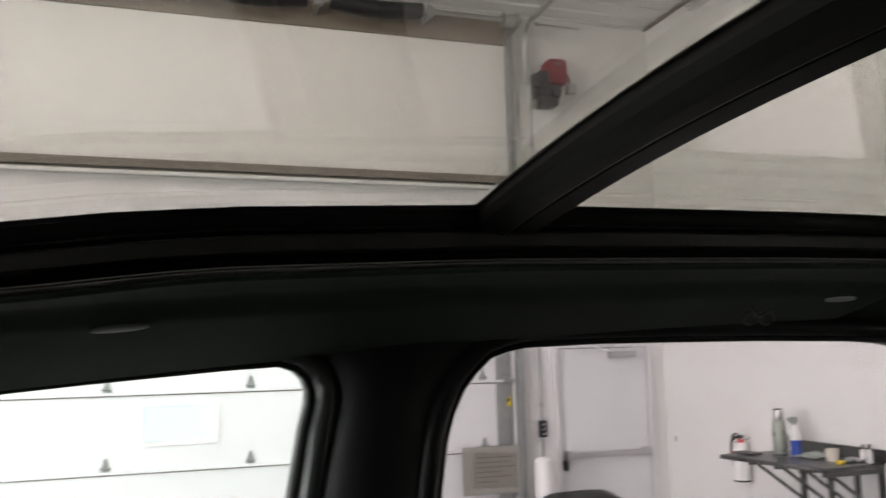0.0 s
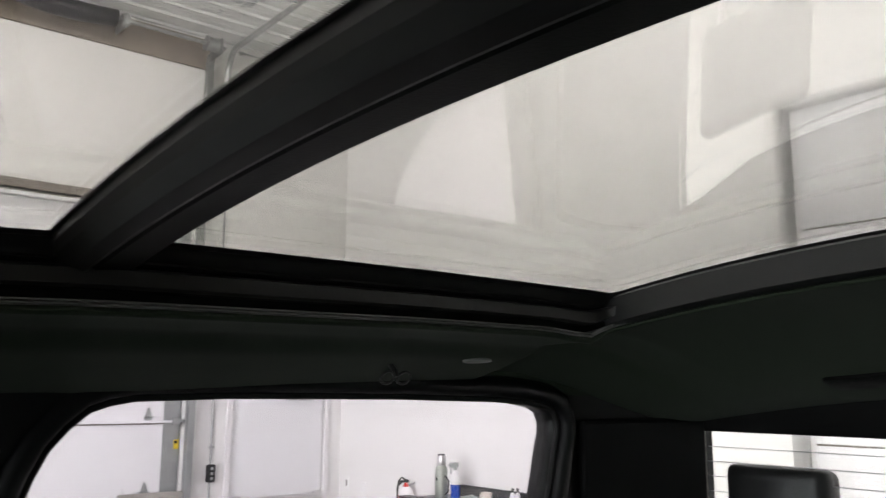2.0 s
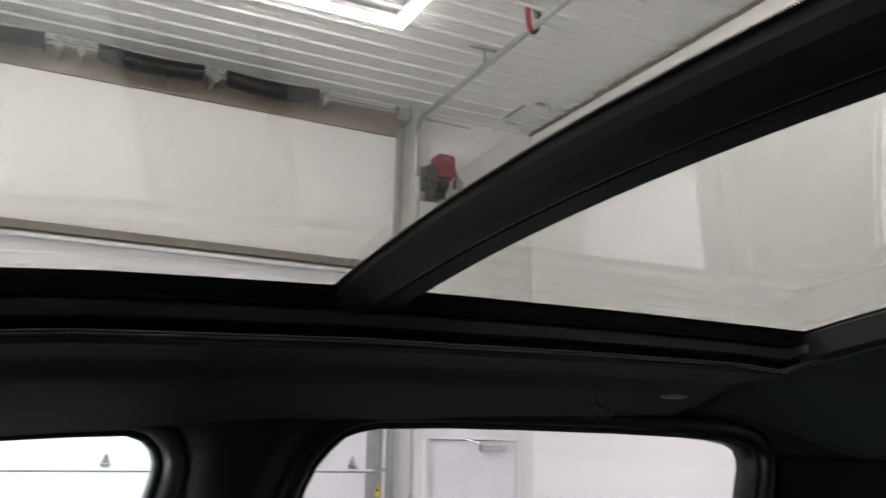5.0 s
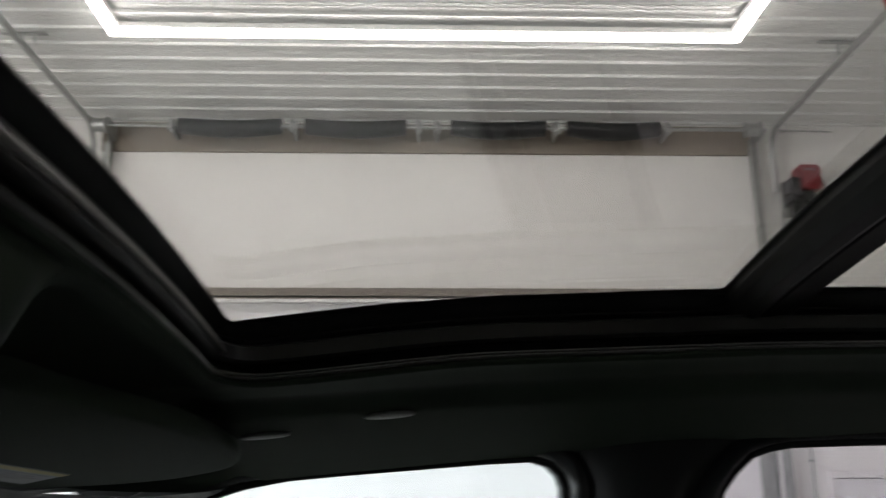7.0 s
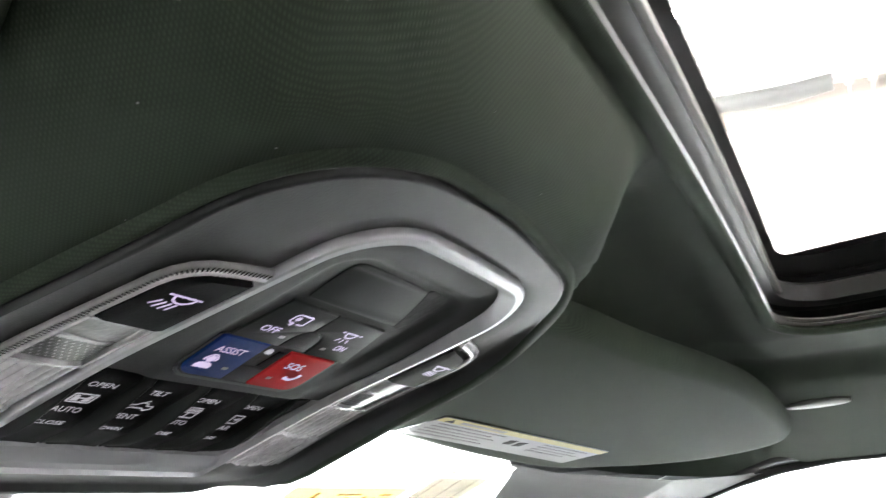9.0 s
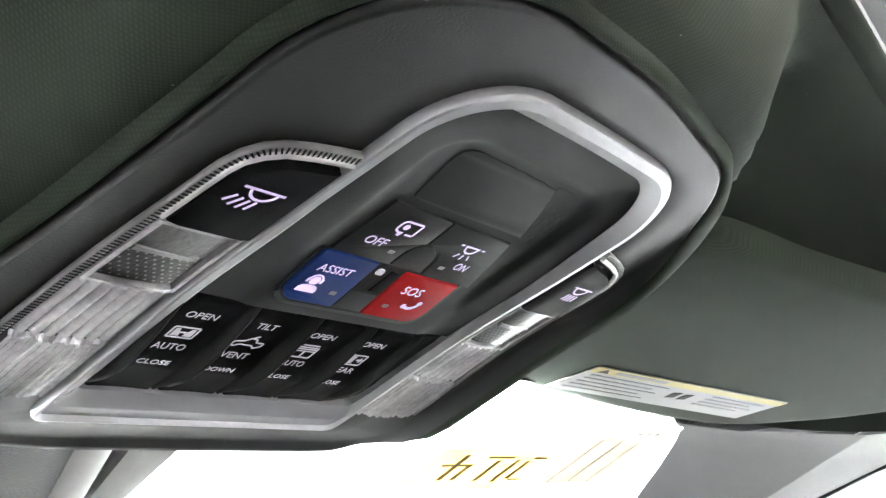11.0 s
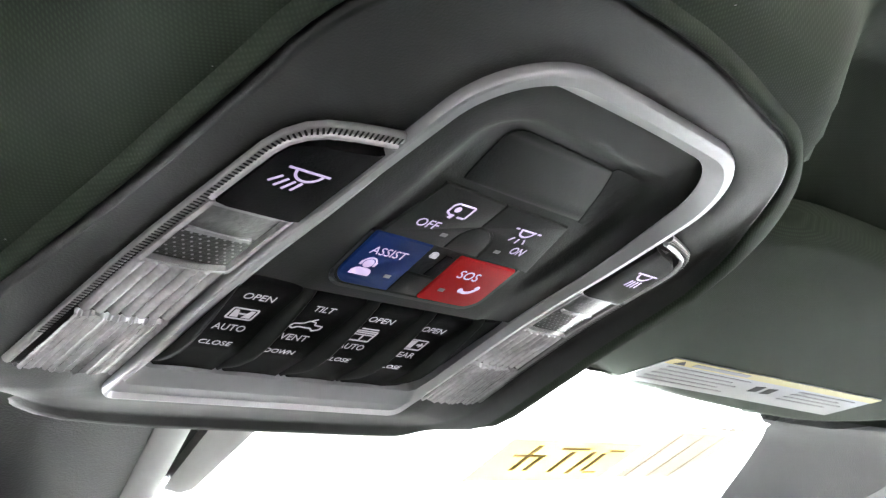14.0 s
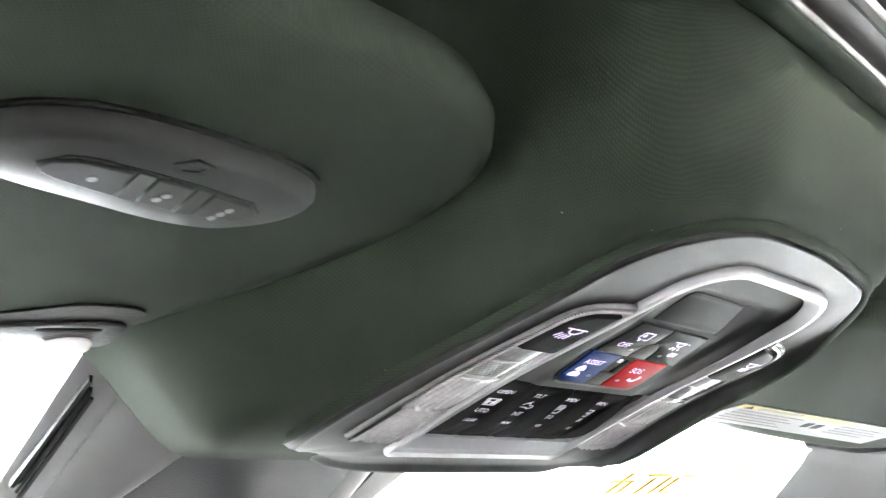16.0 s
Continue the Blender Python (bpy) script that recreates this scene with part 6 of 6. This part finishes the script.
button("sos_button", rounded(1.8, 29.6, -2.9, 20.6, [0.6, 0.6, 0.6, 6.5]), "key_red", "red SOS button")
button("mirror_off_button", [(-35.2, 23.2), (-9.4, 22.6), (-9.6, 28), (-9.4, 31), (-8.2, 33.6), (-6.2, 35.6), (-5.2, 36.2), (-5.5, 48.2), (-32.2, 49.0)], "panel", "charcoal button with a lit rear-window symbol")
button("dome_button", [(-4.6, 36.4), (-2.4, 36.3), (1.0, 35.4), (3.8, 33.6), (5.8, 30.6), (6.8, 27), (7.6, 22.0), (30.4, 21.4), (34.6, 21.0), (30.6, 34), (26.4, 47.6), (-4.8, 48.2)], "panel", "charcoal button with a lit lamp symbol")
button("tab", [(-8.4, 22.6), (6.6, 22.2), (5.9, 26.8), (5.0, 30.0), (3.2, 32.8), (0.6, 34.7), (-2.2, 35.5), (-4.8, 35.4), (-7.2, 33.6), (-8.5, 30.8), (-8.7, 28)], "panel", "rounded charcoal tab", 0.75)
part("sensor_pocket", on_field(plate([(-12.0, 8.0), (1.3, 7.6), (1.2, 21.4), (-12.2, 22.0)], -0.6, 0.1)), "well_black", console, "dark pocket between the call buttons")
button("pocket_front", [(-12.0, -2.4), (1.2, -2.8), (1.3, 7.4), (-12.0, 7.8)], "panel", "charcoal block between the call buttons", 0.6)
part("pocket_wedge", on_field(plate([(-5.0, 8.4), (0.9, 8.2), (-0.6, 19), (-4.0, 19.4)], 0.1, 0.7, (), 0.3)), "key", console, smooth=40)
part("pocket_light", on_field(plate(rounded(-10.4, -7.4, 17.0, 19.8, [1.2, 1.2, 0.5, 0.5]), 0.4, 1.0, (), 0.2)), "legend_white", console, "small lit light guide")
part("button_surround", on_field(plate(rounded(-38.2, 32.0, -5.2, 22.8, [1, 1, 8, 8]), -0.4, 0.3, [rounded(-36.9, 30.4, -3.6, 22.2, [1, 1, 7, 7])])), "bezel", console, "thin satin edge round the call buttons", smooth=40)


def glyph(name, bm, u, v, mat="legend", lift=1.14, turn=0.0):
    """A lit symbol or word on the field, centred at (u, v)."""
    move(bm, Matrix.Translation((u, v, lift)) @ Matrix.Rotation(radians(turn), 4, "Z") @ Matrix.Diagonal((0.84, 0.88, 1, 1)))
    return part(name, on_field(bm), mat, console)


def sized(text, width, height):
    """A word in capitals, stretched to its width and height (mm)."""
    bm = lettering(text, 5.0, 0.05)
    xs, ys = [v.co.x for v in bm.verts], [v.co.y for v in bm.verts]
    kx, ky = width / (max(xs) - min(xs)), height / (max(ys) - min(ys))
    return move(bm, Matrix.Diagonal((kx, ky, 1, 1)) @ Matrix.Translation((-(max(xs) + min(xs)) / 2, -(max(ys) + min(ys)) / 2, 0)))


def stroke(loops):
    """Thin plates from outlines (mm)."""
    return joined(*[plate(lp if not isinstance(lp, tuple) else lp[0], 0, 0.12, [] if not isinstance(lp, tuple) else [lp[1]]) for lp in loops])


def line(xa, ya, xb, yb, t=0.7):
    d = Vector((xb - xa, yb - ya)).normalized()
    n = Vector((-d.y, d.x)) * t / 2
    return [(xa + n.x, ya + n.y), (xb + n.x, yb + n.y), (xb - n.x, yb - n.y), (xa - n.x, ya - n.y)]


def arc(cx, cy, r, a0, a1, t=0.7, n=12):
    o = [(cx + (r + t / 2) * math.cos(radians(a0 + (a1 - a0) * k / n)), cy + (r + t / 2) * math.sin(radians(a0 + (a1 - a0) * k / n))) for k in range(n + 1)]
    i = [(cx + (r - t / 2) * math.cos(radians(a0 + (a1 - a0) * k / n)), cy + (r - t / 2) * math.sin(radians(a0 + (a1 - a0) * k / n))) for k in range(n + 1)]
    return o + i[::-1]


def disc(cx, cy, r, n=14):
    return [(cx + r * math.cos(2 * math.pi * k / n), cy + r * math.sin(2 * math.pi * k / n)) for k in range(n)]


def frame_loop(x0, x1, y0, y1, r, t):
    return (rounded(x0, x1, y0, y1, r, 4), rounded(x0 + t, x1 - t, y0 + t, y1 - t, max(0.1, r - t), 4))


glyph("word", sized("ASSIST", 16.6, 4.0), -25.6, 15.0)
glyph("headset_symbol", stroke([disc(0, 2.0, 2.3), [(-4.6, -4.6), (4.6, -4.6), (4.7, -2.6), (3.6, -1.2), (1.8, -0.6), (-1.8, -0.6), (-3.6, -1.2), (-4.7, -2.6)], arc(0, 2.0, 3.1, -10, 190, 0.7), [(-3.8, 0.8), (-2.7, 0.8), (-2.7, 3.0), (-3.8, 3.0)], [(2.7, 0.8), (3.8, 0.8), (3.8, 3.0), (2.7, 3.0)]]), -29.0, 6.9)
glyph("status_light", stroke([rounded(-1.6, 1.6, -0.9, 0.9, 0.3)]), -18.0, 4.7, "status")
glyph("word", sized("SOS", 11.4, 4.7), 12.4, 13.3)
glyph("phone_symbol", stroke([arc(0, 4.5, 4.6, 215, 330, 1.5), disc(-3.7, 1.5, 1.3), disc(4.2, 2.8, 1.3)]), 18.6, 5.0, turn=14)
glyph("status_light", stroke([rounded(-1.6, 1.6, -0.9, 0.9, 0.3)]), 7.6, 3.8, "status")
glyph("rear_window_symbol", stroke([line(-2.6, 3.3, 4.6, 3.3, 0.8), line(4.9, 3.2, 4.9, -3.0, 0.8), line(4.6, -3.2, 1.2, -3.2, 0.8), arc(-2.8, 1.2, 2.1, 90, 180, 0.8), line(-4.9, 1.2, -4.9, -1.6, 0.8), line(-4.9, -1.8, -2.6, -3.0, 0.8), arc(-1.6, 0.4, 1.0, 0, 360, 0.9), line(-1.6, -0.6, -1.6, 1.4, 1.4), line(-1.8, -4.6, -1.4, -2.4, 1.7)]), -18.8, 40.6)
glyph("word", sized("OFF", 10.4, 4.3), -24.2, 31.8)
glyph("status_light", stroke([rounded(-1.6, 1.6, -0.9, 0.9, 0.3)]), -14.7, 28.9, "status")
glyph("dome_lamp_symbol", stroke([line(-4.4, 2.6, 4.4, 2.6, 0.8), arc(0, 2.6, 3.6, 180, 360, 0.8), line(-2.8, -2.2, -4.4, -4.6, 0.7), line(0, -2.6, 0, -5.2, 0.7), line(2.8, -2.2, 4.4, -4.6, 0.7), line(-7.4, 2.6, -5.6, 2.6, 0.8), line(5.6, 2.6, 7.4, 2.6, 0.8)]), 13.2, 38.8)
glyph("word", sized("ON", 7.2, 4.3), 18.9, 30.6)
glyph("status_light", stroke([rounded(-1.6, 1.6, -0.9, 0.9, 0.3)]), 11.3, 27.9, "status")


# four rocker keys for roof, shade and back window
def key_face(v):
    """Height of a rocker along its length: low at the back, swelling to the front, then a steep drop."""
    return float(np.interp(v, (-71.4, -65, -57.5, -54, -52, -46, -35, -22, -15, -12.5, -11), (3.4, 3.6, 4.0, 4.3, 4.5, 4.0, 2.0, 1.0, 0.5, -0.8, -4)))


def key_mesh(u0, u1):
    vs = [-71.4, -70.5, -66, -62, -58.5, -57, -55.5, -54, -52, -48, -44, -40, -35, -30, -26, -22, -18, -15, -13.5, -12.3, -11.4, -11]
    rings = []
    for v in vs:
        z = key_face(v)
        c = 1.8 if v > -53 else 0.8
        w = (u1 - u0) / 2 - (2.4 * smooth01(-17, -10.5, v) if v > -17 else 0.0)
        m = (u0 + u1) / 2
        prof = [(-w, -14), (-w, z - c), (-w + c * 0.4, z - c * 0.35), (-w + c, z), (-w * 0.5, z - 0.25), (0, z - 0.35), (w * 0.5, z - 0.25), (w - c, z), (w - c * 0.4, z - c * 0.35), (w, z - c), (w, -14)]
        rings.append([(m + a, v, b) for a, b in prof])
    return mm(loft(rings, True, True, True))


def on_key(bm, lift=0.12):
    return mm(mapped(bm, lambda a, b, c: Vector((a, b, c + key_face(b) + lift))))


ROCKERS = [(-47.6, -49.0, ("OPEN", 12.8), ("AUTO", 13.2), ("CLOSE", 13.4)), (-20.6, -23.0, ("TILT", 9.4), ("VENT", 12.8), ("DOWN", 13.6)), (6.8, 3.1, ("OPEN", 12.8), ("AUTO", 13.2), ("CLOSE", 13.4)), (33.4, 29.9, ("OPEN", 12.8), ("REAR", 12.8), ("CLOSE", 13.4))]
SYMBOLS = [
    [frame_loop(-4.6, 4.6, -3.0, 3.0, 0.8, 0.6), [(-3.4, -1.9), (-0.6, -1.9), (-2.0, 1.9), (-3.4, 1.9)], [(0.6, -1.9), (3.4, -1.9), (3.4, 1.9), (2.0, 1.9)], line(-1.2, 0, 1.2, 0, 0.7)],
    [line(-5.6, -1.6, -4.2, -2.4, 0.6), line(-4.2, -2.4, -2.4, -1.2, 0.6), line(-2.4, -1.2, 2.4, -1.4, 0.6), line(2.4, -1.4, 3.6, -2.6, 0.6), line(3.6, -2.6, 5.8, -1.4, 0.6), line(-5.6, -1.6, -5.0, 0.2, 0.6), line(-5.0, 0.2, -1.8, 0.9, 0.6), line(-1.8, 0.9, -0.2, 2.6, 0.6), line(-0.2, 2.6, 2.0, 2.2, 0.6), line(2.0, 2.2, 2.8, 0.6, 0.6), line(2.8, 0.6, 5.8, 0.4, 0.6), line(5.8, 0.4, 5.8, -1.4, 0.6), line(0.2, 2.8, 1.8, 4.0, 0.6)],
    [frame_loop(-4.6, 4.6, -3.4, 3.0, 0.7, 0.6), line(-4.2, 1.6, 4.2, 1.6, 0.6), line(-4.2, 0.4, 4.2, 0.4, 0.5), line(0, -2.6, 0, 0.2, 0.7), line(-3.6, 4.0, 3.6, 4.0, 0.6)],
    [frame_loop(-4.6, 4.6, -3.2, 3.2, 0.8, 0.6), [(-3.6, -2.2), (-0.4, -2.2), (-0.4, 2.2), (-3.6, 2.2)], line(1.0, 0, 3.6, 0, 0.8), line(2.4, 1.2, 3.6, 0, 0.6), line(2.4, -1.2, 3.6, 0, 0.6)],
]
for (u, text_u, top, mid, low), sym in zip(ROCKERS, SYMBOLS):
    key = part("roof_key", key_mesh(u - 11.9, u + 11.9), "key", console, "black rocker key with white words", smooth=42)
    drop = -0.028 * (text_u + 49)
    for (word, wide), v, tall in ((top, -21.2, 3.6), (mid, -39.4, 3.5), (low, -48.4, 2.9)):
        part("word", on_key(move(sized(word, 0.88 * wide, 0.92 * tall), Matrix.Translation((text_u, v + drop, 0)))), "legend_white", key)
    part("symbol", on_key(move(stroke(sym), Matrix.Translation((text_u, -31.4 + 1.4 * drop, 0)) @ Matrix.Diagonal((1.08, 1.12, 1, 1)))), "legend_white", key)
for u in (-61.0, -34.1, -6.9, 20.2, 46.0):
    rings = []
    for v, z in ((-71.6, 3.2), (-70.5, 3.4), (-68, 4.0), (-63, 5.8), (-57, 7.6), (-50, 8.6), (-42, 8.2), (-30, 6.0), (-20, 3.6), (-14, 2.0), (-11.4, 0.8), (-10.2, -1.0)):
        rings.append([(u - 0.8, v, -14), (u - 0.7, v, z - 0.9), (u - 0.4, v, z - 0.2), (u, v, z), (u + 0.4, v, z - 0.2), (u + 0.7, v, z - 0.9), (u + 0.8, v, -14)])
    part("key_rib", mm(loft(rings, True, True, True)), "panel", console, "thin rib between keys", smooth=50)
part("blank", mm(loft([[(47.2, v, -14), (47.4, v, z), (53, v, z - 0.6), (60.6, v, z - 2.6), (61.4, v, -14)] for v, z in ((-71.4, 3.0), (-64, 3.2), (-57, 3.4), (-48, 3.6), (-30, 2.0), (-18, 1.4), (-12, 0.6), (-11, -2.0))], True, True, True)), "key", console, "blank black filler", smooth=40)
part("key_tray", mm(plate(rounded(-62, 62, -72, -9, 3), -14, -11)), "well_black", console)

# ---- reading lamps on both flanks of the console ----
for s in (1, -1):
    def flank(v, f):
        """Across the flank: f from the ring (0) to the outer edge (1)."""
        inner = 63.4 + (61 - v) * 0.040
        outer = 89.5 + (55 - v) * 0.112
        return s * (inner + (outer - inner) * f)

    def flank_z(f, v):
        return 1.6 + 1.0 * smooth01(0.0, 0.35, f) - 0.4 * f ** 3 + bow(v)

    def patch(vs, f0, f1, z0, crown=0.0, nf=8):
        """A slab that follows the flank, between two shares of its width."""
        rings = []
        for v in vs:
            r = []
            ff = [f0 + (f1 - f0) * k / nf for k in range(nf + 1)]
            for f in ff:
                r.append((flank(v, f), v, flank_z(f, v) + z0 + crown * math.sin(math.pi * (f - f0) / (f1 - f0))))
            r += [(flank(v, f), v, -9) for f in ff[::-1]]
            rings.append(r)
        return loft(rings, True, True, True)

    lamp = part("reading_lamp", mm(patch([-76, -70, -55, -40, -25, -10, 0, 30, 50, 56], 0.02, 1.0, -2.6)), "reflector", console, "reading lamp housing with mirror finish", smooth=40)
    # front lens: clear lengthwise prisms over the mirror, broken by slanted facets
    rng = random.Random(7)
    tilt = [rng.uniform(-1, 1) for _ in range(14)]
    prism = []
    for v, lift, cut in ((-75.4, 0.0, -1.6), (-74.6, 0.1, 0.0), (-70, 0.9, 0.0), (-62, 0.2, 0.0), (-54, 1.0, 0.0), (-46.5, 0.3, 0.0), (-44, 1.1, 0.0), (-41.2, 0.2, 0.0), (-40.4, 0.0, -1.6)):
        row = []
        for k in range(41):
            f, c = 0.05 + 0.90 * k / 40, k // 3
            row.append((flank(v, f), v + 1.5 * tilt[(c + 3) % 14] * (cut == 0), flank_z(f, v) - 0.7 + 0.55 * tilt[c % 14] * lift + (0.0, 0.5, 0.25)[k % 3] + cut))
        prism.append(row)
    part("prism_lens", mm(loft(prism, False)), "prism", lamp, "clear moulded lamp prisms", smooth=24)
    # fluted part: close half-round ribs
    flutes = []
    for v in (-39.6, -38.8, -30, -20, -11, -10):
        row = []
        for k in range(7 * 8 + 1):
            f = 0.05 + 0.90 * k / 56
            row.append((flank(v, f), v, flank_z(f, v) - 2.4 + 2.1 * abs(math.sin(math.pi * k / 8)) ** 0.7 - (1.2 if v in (-39.6, -10) else 0)))
        flutes.append(row)
    part("flute_plate", mm(loft(flutes, False)), "prism", lamp, "clear half-round flutes", smooth=40)
    part("lens_cell", mm(patch([-8.5, -7, 0, 10, 20, 21.5], 0.06, 0.95, -0.4, 0.5)), "lens", lamp, "clear square lens cell", smooth=40)
    part("cell_floor", mm(patch([-7.5, 7.2], 0.12, 0.90, -1.6)), "sensor", lamp, "dark dotted floor of the lens cell")
    dots = bmesh.new()
    for i in range(9):
        for j in range(7):
            f, v = 0.15 + 0.085 * i + 0.04 * (j % 2), -6.2 + 1.9 * j
            c = Vector((flank(v, f), v, flank_z(f, v) - 1.52))
            dots.faces.new([dots.verts.new(c + Vector((0.45 * math.cos(q), 0.45 * math.sin(q), 0.0))) for q in [2 * math.pi * n / 6 for n in range(6)]])
    tagged(part("floor_dots", mm(dots), "prism", lamp), kind="stuff")
    part("cell_back", mm(patch([7.4, 12, 16, 20.5], 0.12, 0.90, -1.6, 0.6)), "reflector", lamp, "domed mirror of the lens cell", smooth=50)
    part("cell_bar", mm(patch([7.0, 7.6, 8.6], 0.20, 0.86, -0.5)), "prism", lamp)
    for f0, f1 in ((0.90, 0.96), (0.03, 0.09)):
        part("cell_edge", mm(patch([-9.4, 6, 21.6], f0, f1, -0.2, 0.3, 4)), "prism", lamp, smooth=50)
    for v0, v1 in ((-9.6, -8.4), (20.6, 21.8)):
        part("cell_edge", mm(patch([v0, v1], 0.05, 0.95, -0.2)), "prism", lamp)
    kv = [22.6, 23.5, 36, 46, 50, 53, 55.5, 57.2]
    rings = []
    for v in kv:
        top = 0.92 - (0.30 * ((v - 46) / 12) ** 2 if v > 46 else 0)
        rings.append([(flank(v, 0.03 + (top - 0.03) * k / 8), v + (k / 8 * -4 * smooth01(48, 59, v)), flank_z(0.5, v) + (0.5 if 0 < k < 8 else -0.2)) for k in range(9)] + [(flank(v, 0.03 + (top - 0.03) * k / 8), v, -9) for k in range(8, -1, -1)])
    # passenger button takes the paler panel tone for the haze reflected on that side
    part("lamp_button", mm(loft(rings, True, True, True)), "key" if s < 0 else "panel", lamp, "dark reading-lamp button", smooth=40)

    def on_flank(bm):
        return mm(mapped(bm, lambda a, b, c: Vector((a, b, c + flank_z(0.5, b) + 0.62))))

    um = (flank(40, 0.5))
    part("lamp_symbol", on_flank(move(stroke([line(-7.2, 3.0, 7.2, 3.0, 0.9), arc(0.4, 3.0, 4.6, 180, 360, 0.9), line(-6.2, -1.4, -9.0, -5.2, 0.9), line(-3.8, -2.2, -6.2, -6.6, 0.9), line(-1.2, -2.6, -3.2, -7.2, 0.9), line(1.2, -2.6, -0.2, -7.0, 0.9)] if s < 0 else [line(-7.2, 3.0, 7.2, 3.0, 0.9), arc(-0.4, 3.0, 4.6, 180, 360, 0.9), line(-3.4, -2.8, -4.0, -7.4, 0.9), line(-1.2, -3.0, -1.4, -7.8, 0.9), line(1.0, -3.0, 1.2, -7.8, 0.9), line(3.2, -2.8, 3.8, -7.4, 0.9)]), Matrix.Translation((um, 41.5, 0)) @ Matrix.Diagonal((0.86, 0.86, 1, 1)))), "legend", lamp)
    # clear notched edge light round the lamp
    path = [(flank(v, 1.04), v) for v in np.linspace(-72, 46, 50)] + [(flank(51, 1.0), 51.5), (flank(55, 0.90), 55.8), (flank(58, 0.76), 58.6), (flank(60, 0.5), 60.8), (flank(62, 0.22), 62.4), (flank(63, 0.0), 63.4)]
    part("edge_light", tube([(a * MM, b * MM, 0.0006 + bow(b) * MM) for a, b in path], 0.0016, 8), "knurl", lamp, "clear notched edge strip", smooth=60)
    inner = [(flank(v, 0.985), v) for v in (23.5, 30, 38, 46)] + [(flank(50, 0.95), 50.5), (flank(54, 0.85), 54.2), (flank(57, 0.70), 57.0), (flank(59, 0.45), 59.0), (flank(60, 0.2), 60.3), (flank(61, 0.02), 61.2)]
    part("button_edge", tube([(a * MM, b * MM, 0.0018) for a, b in inner], 0.0011, 8), "prism", lamp, "clear rim of the lamp button", smooth=60)
    nb = bmesh.new()
    run = [0.0]
    for (xa, ya), (xb, yb) in zip(path, path[1:]):
        run.append(run[-1] + math.hypot(xb - xa, yb - ya))
    for q in np.arange(20.0, run[-1] - 1.0, 1.35):
        cx, cy = float(np.interp(q, run, [p[0] for p in path])), float(np.interp(q, run, [p[1] for p in path]))
        ex, ey = float(np.interp(q + 0.6, run, [p[0] for p in path])), float(np.interp(q + 0.6, run, [p[1] for p in path]))
        d = Vector((ex - cx, ey - cy)).normalized() * 0.3
        n = Vector((-d.y, d.x)).normalized() * 1.25
        loop = [(cx + n.x + d.x, cy + n.y + d.y), (cx - n.x + d.x, cy - n.y + d.y), (cx - n.x - d.x, cy - n.y - d.y), (cx + n.x - d.x, cy + n.y - d.y)]
        nb.faces.new([nb.verts.new((a * MM, b * MM, 0.00225 + bow(b) * MM)) for a, b in loop])
    tagged(part("knurling", nb, "well_black", lamp), kind="stuff")
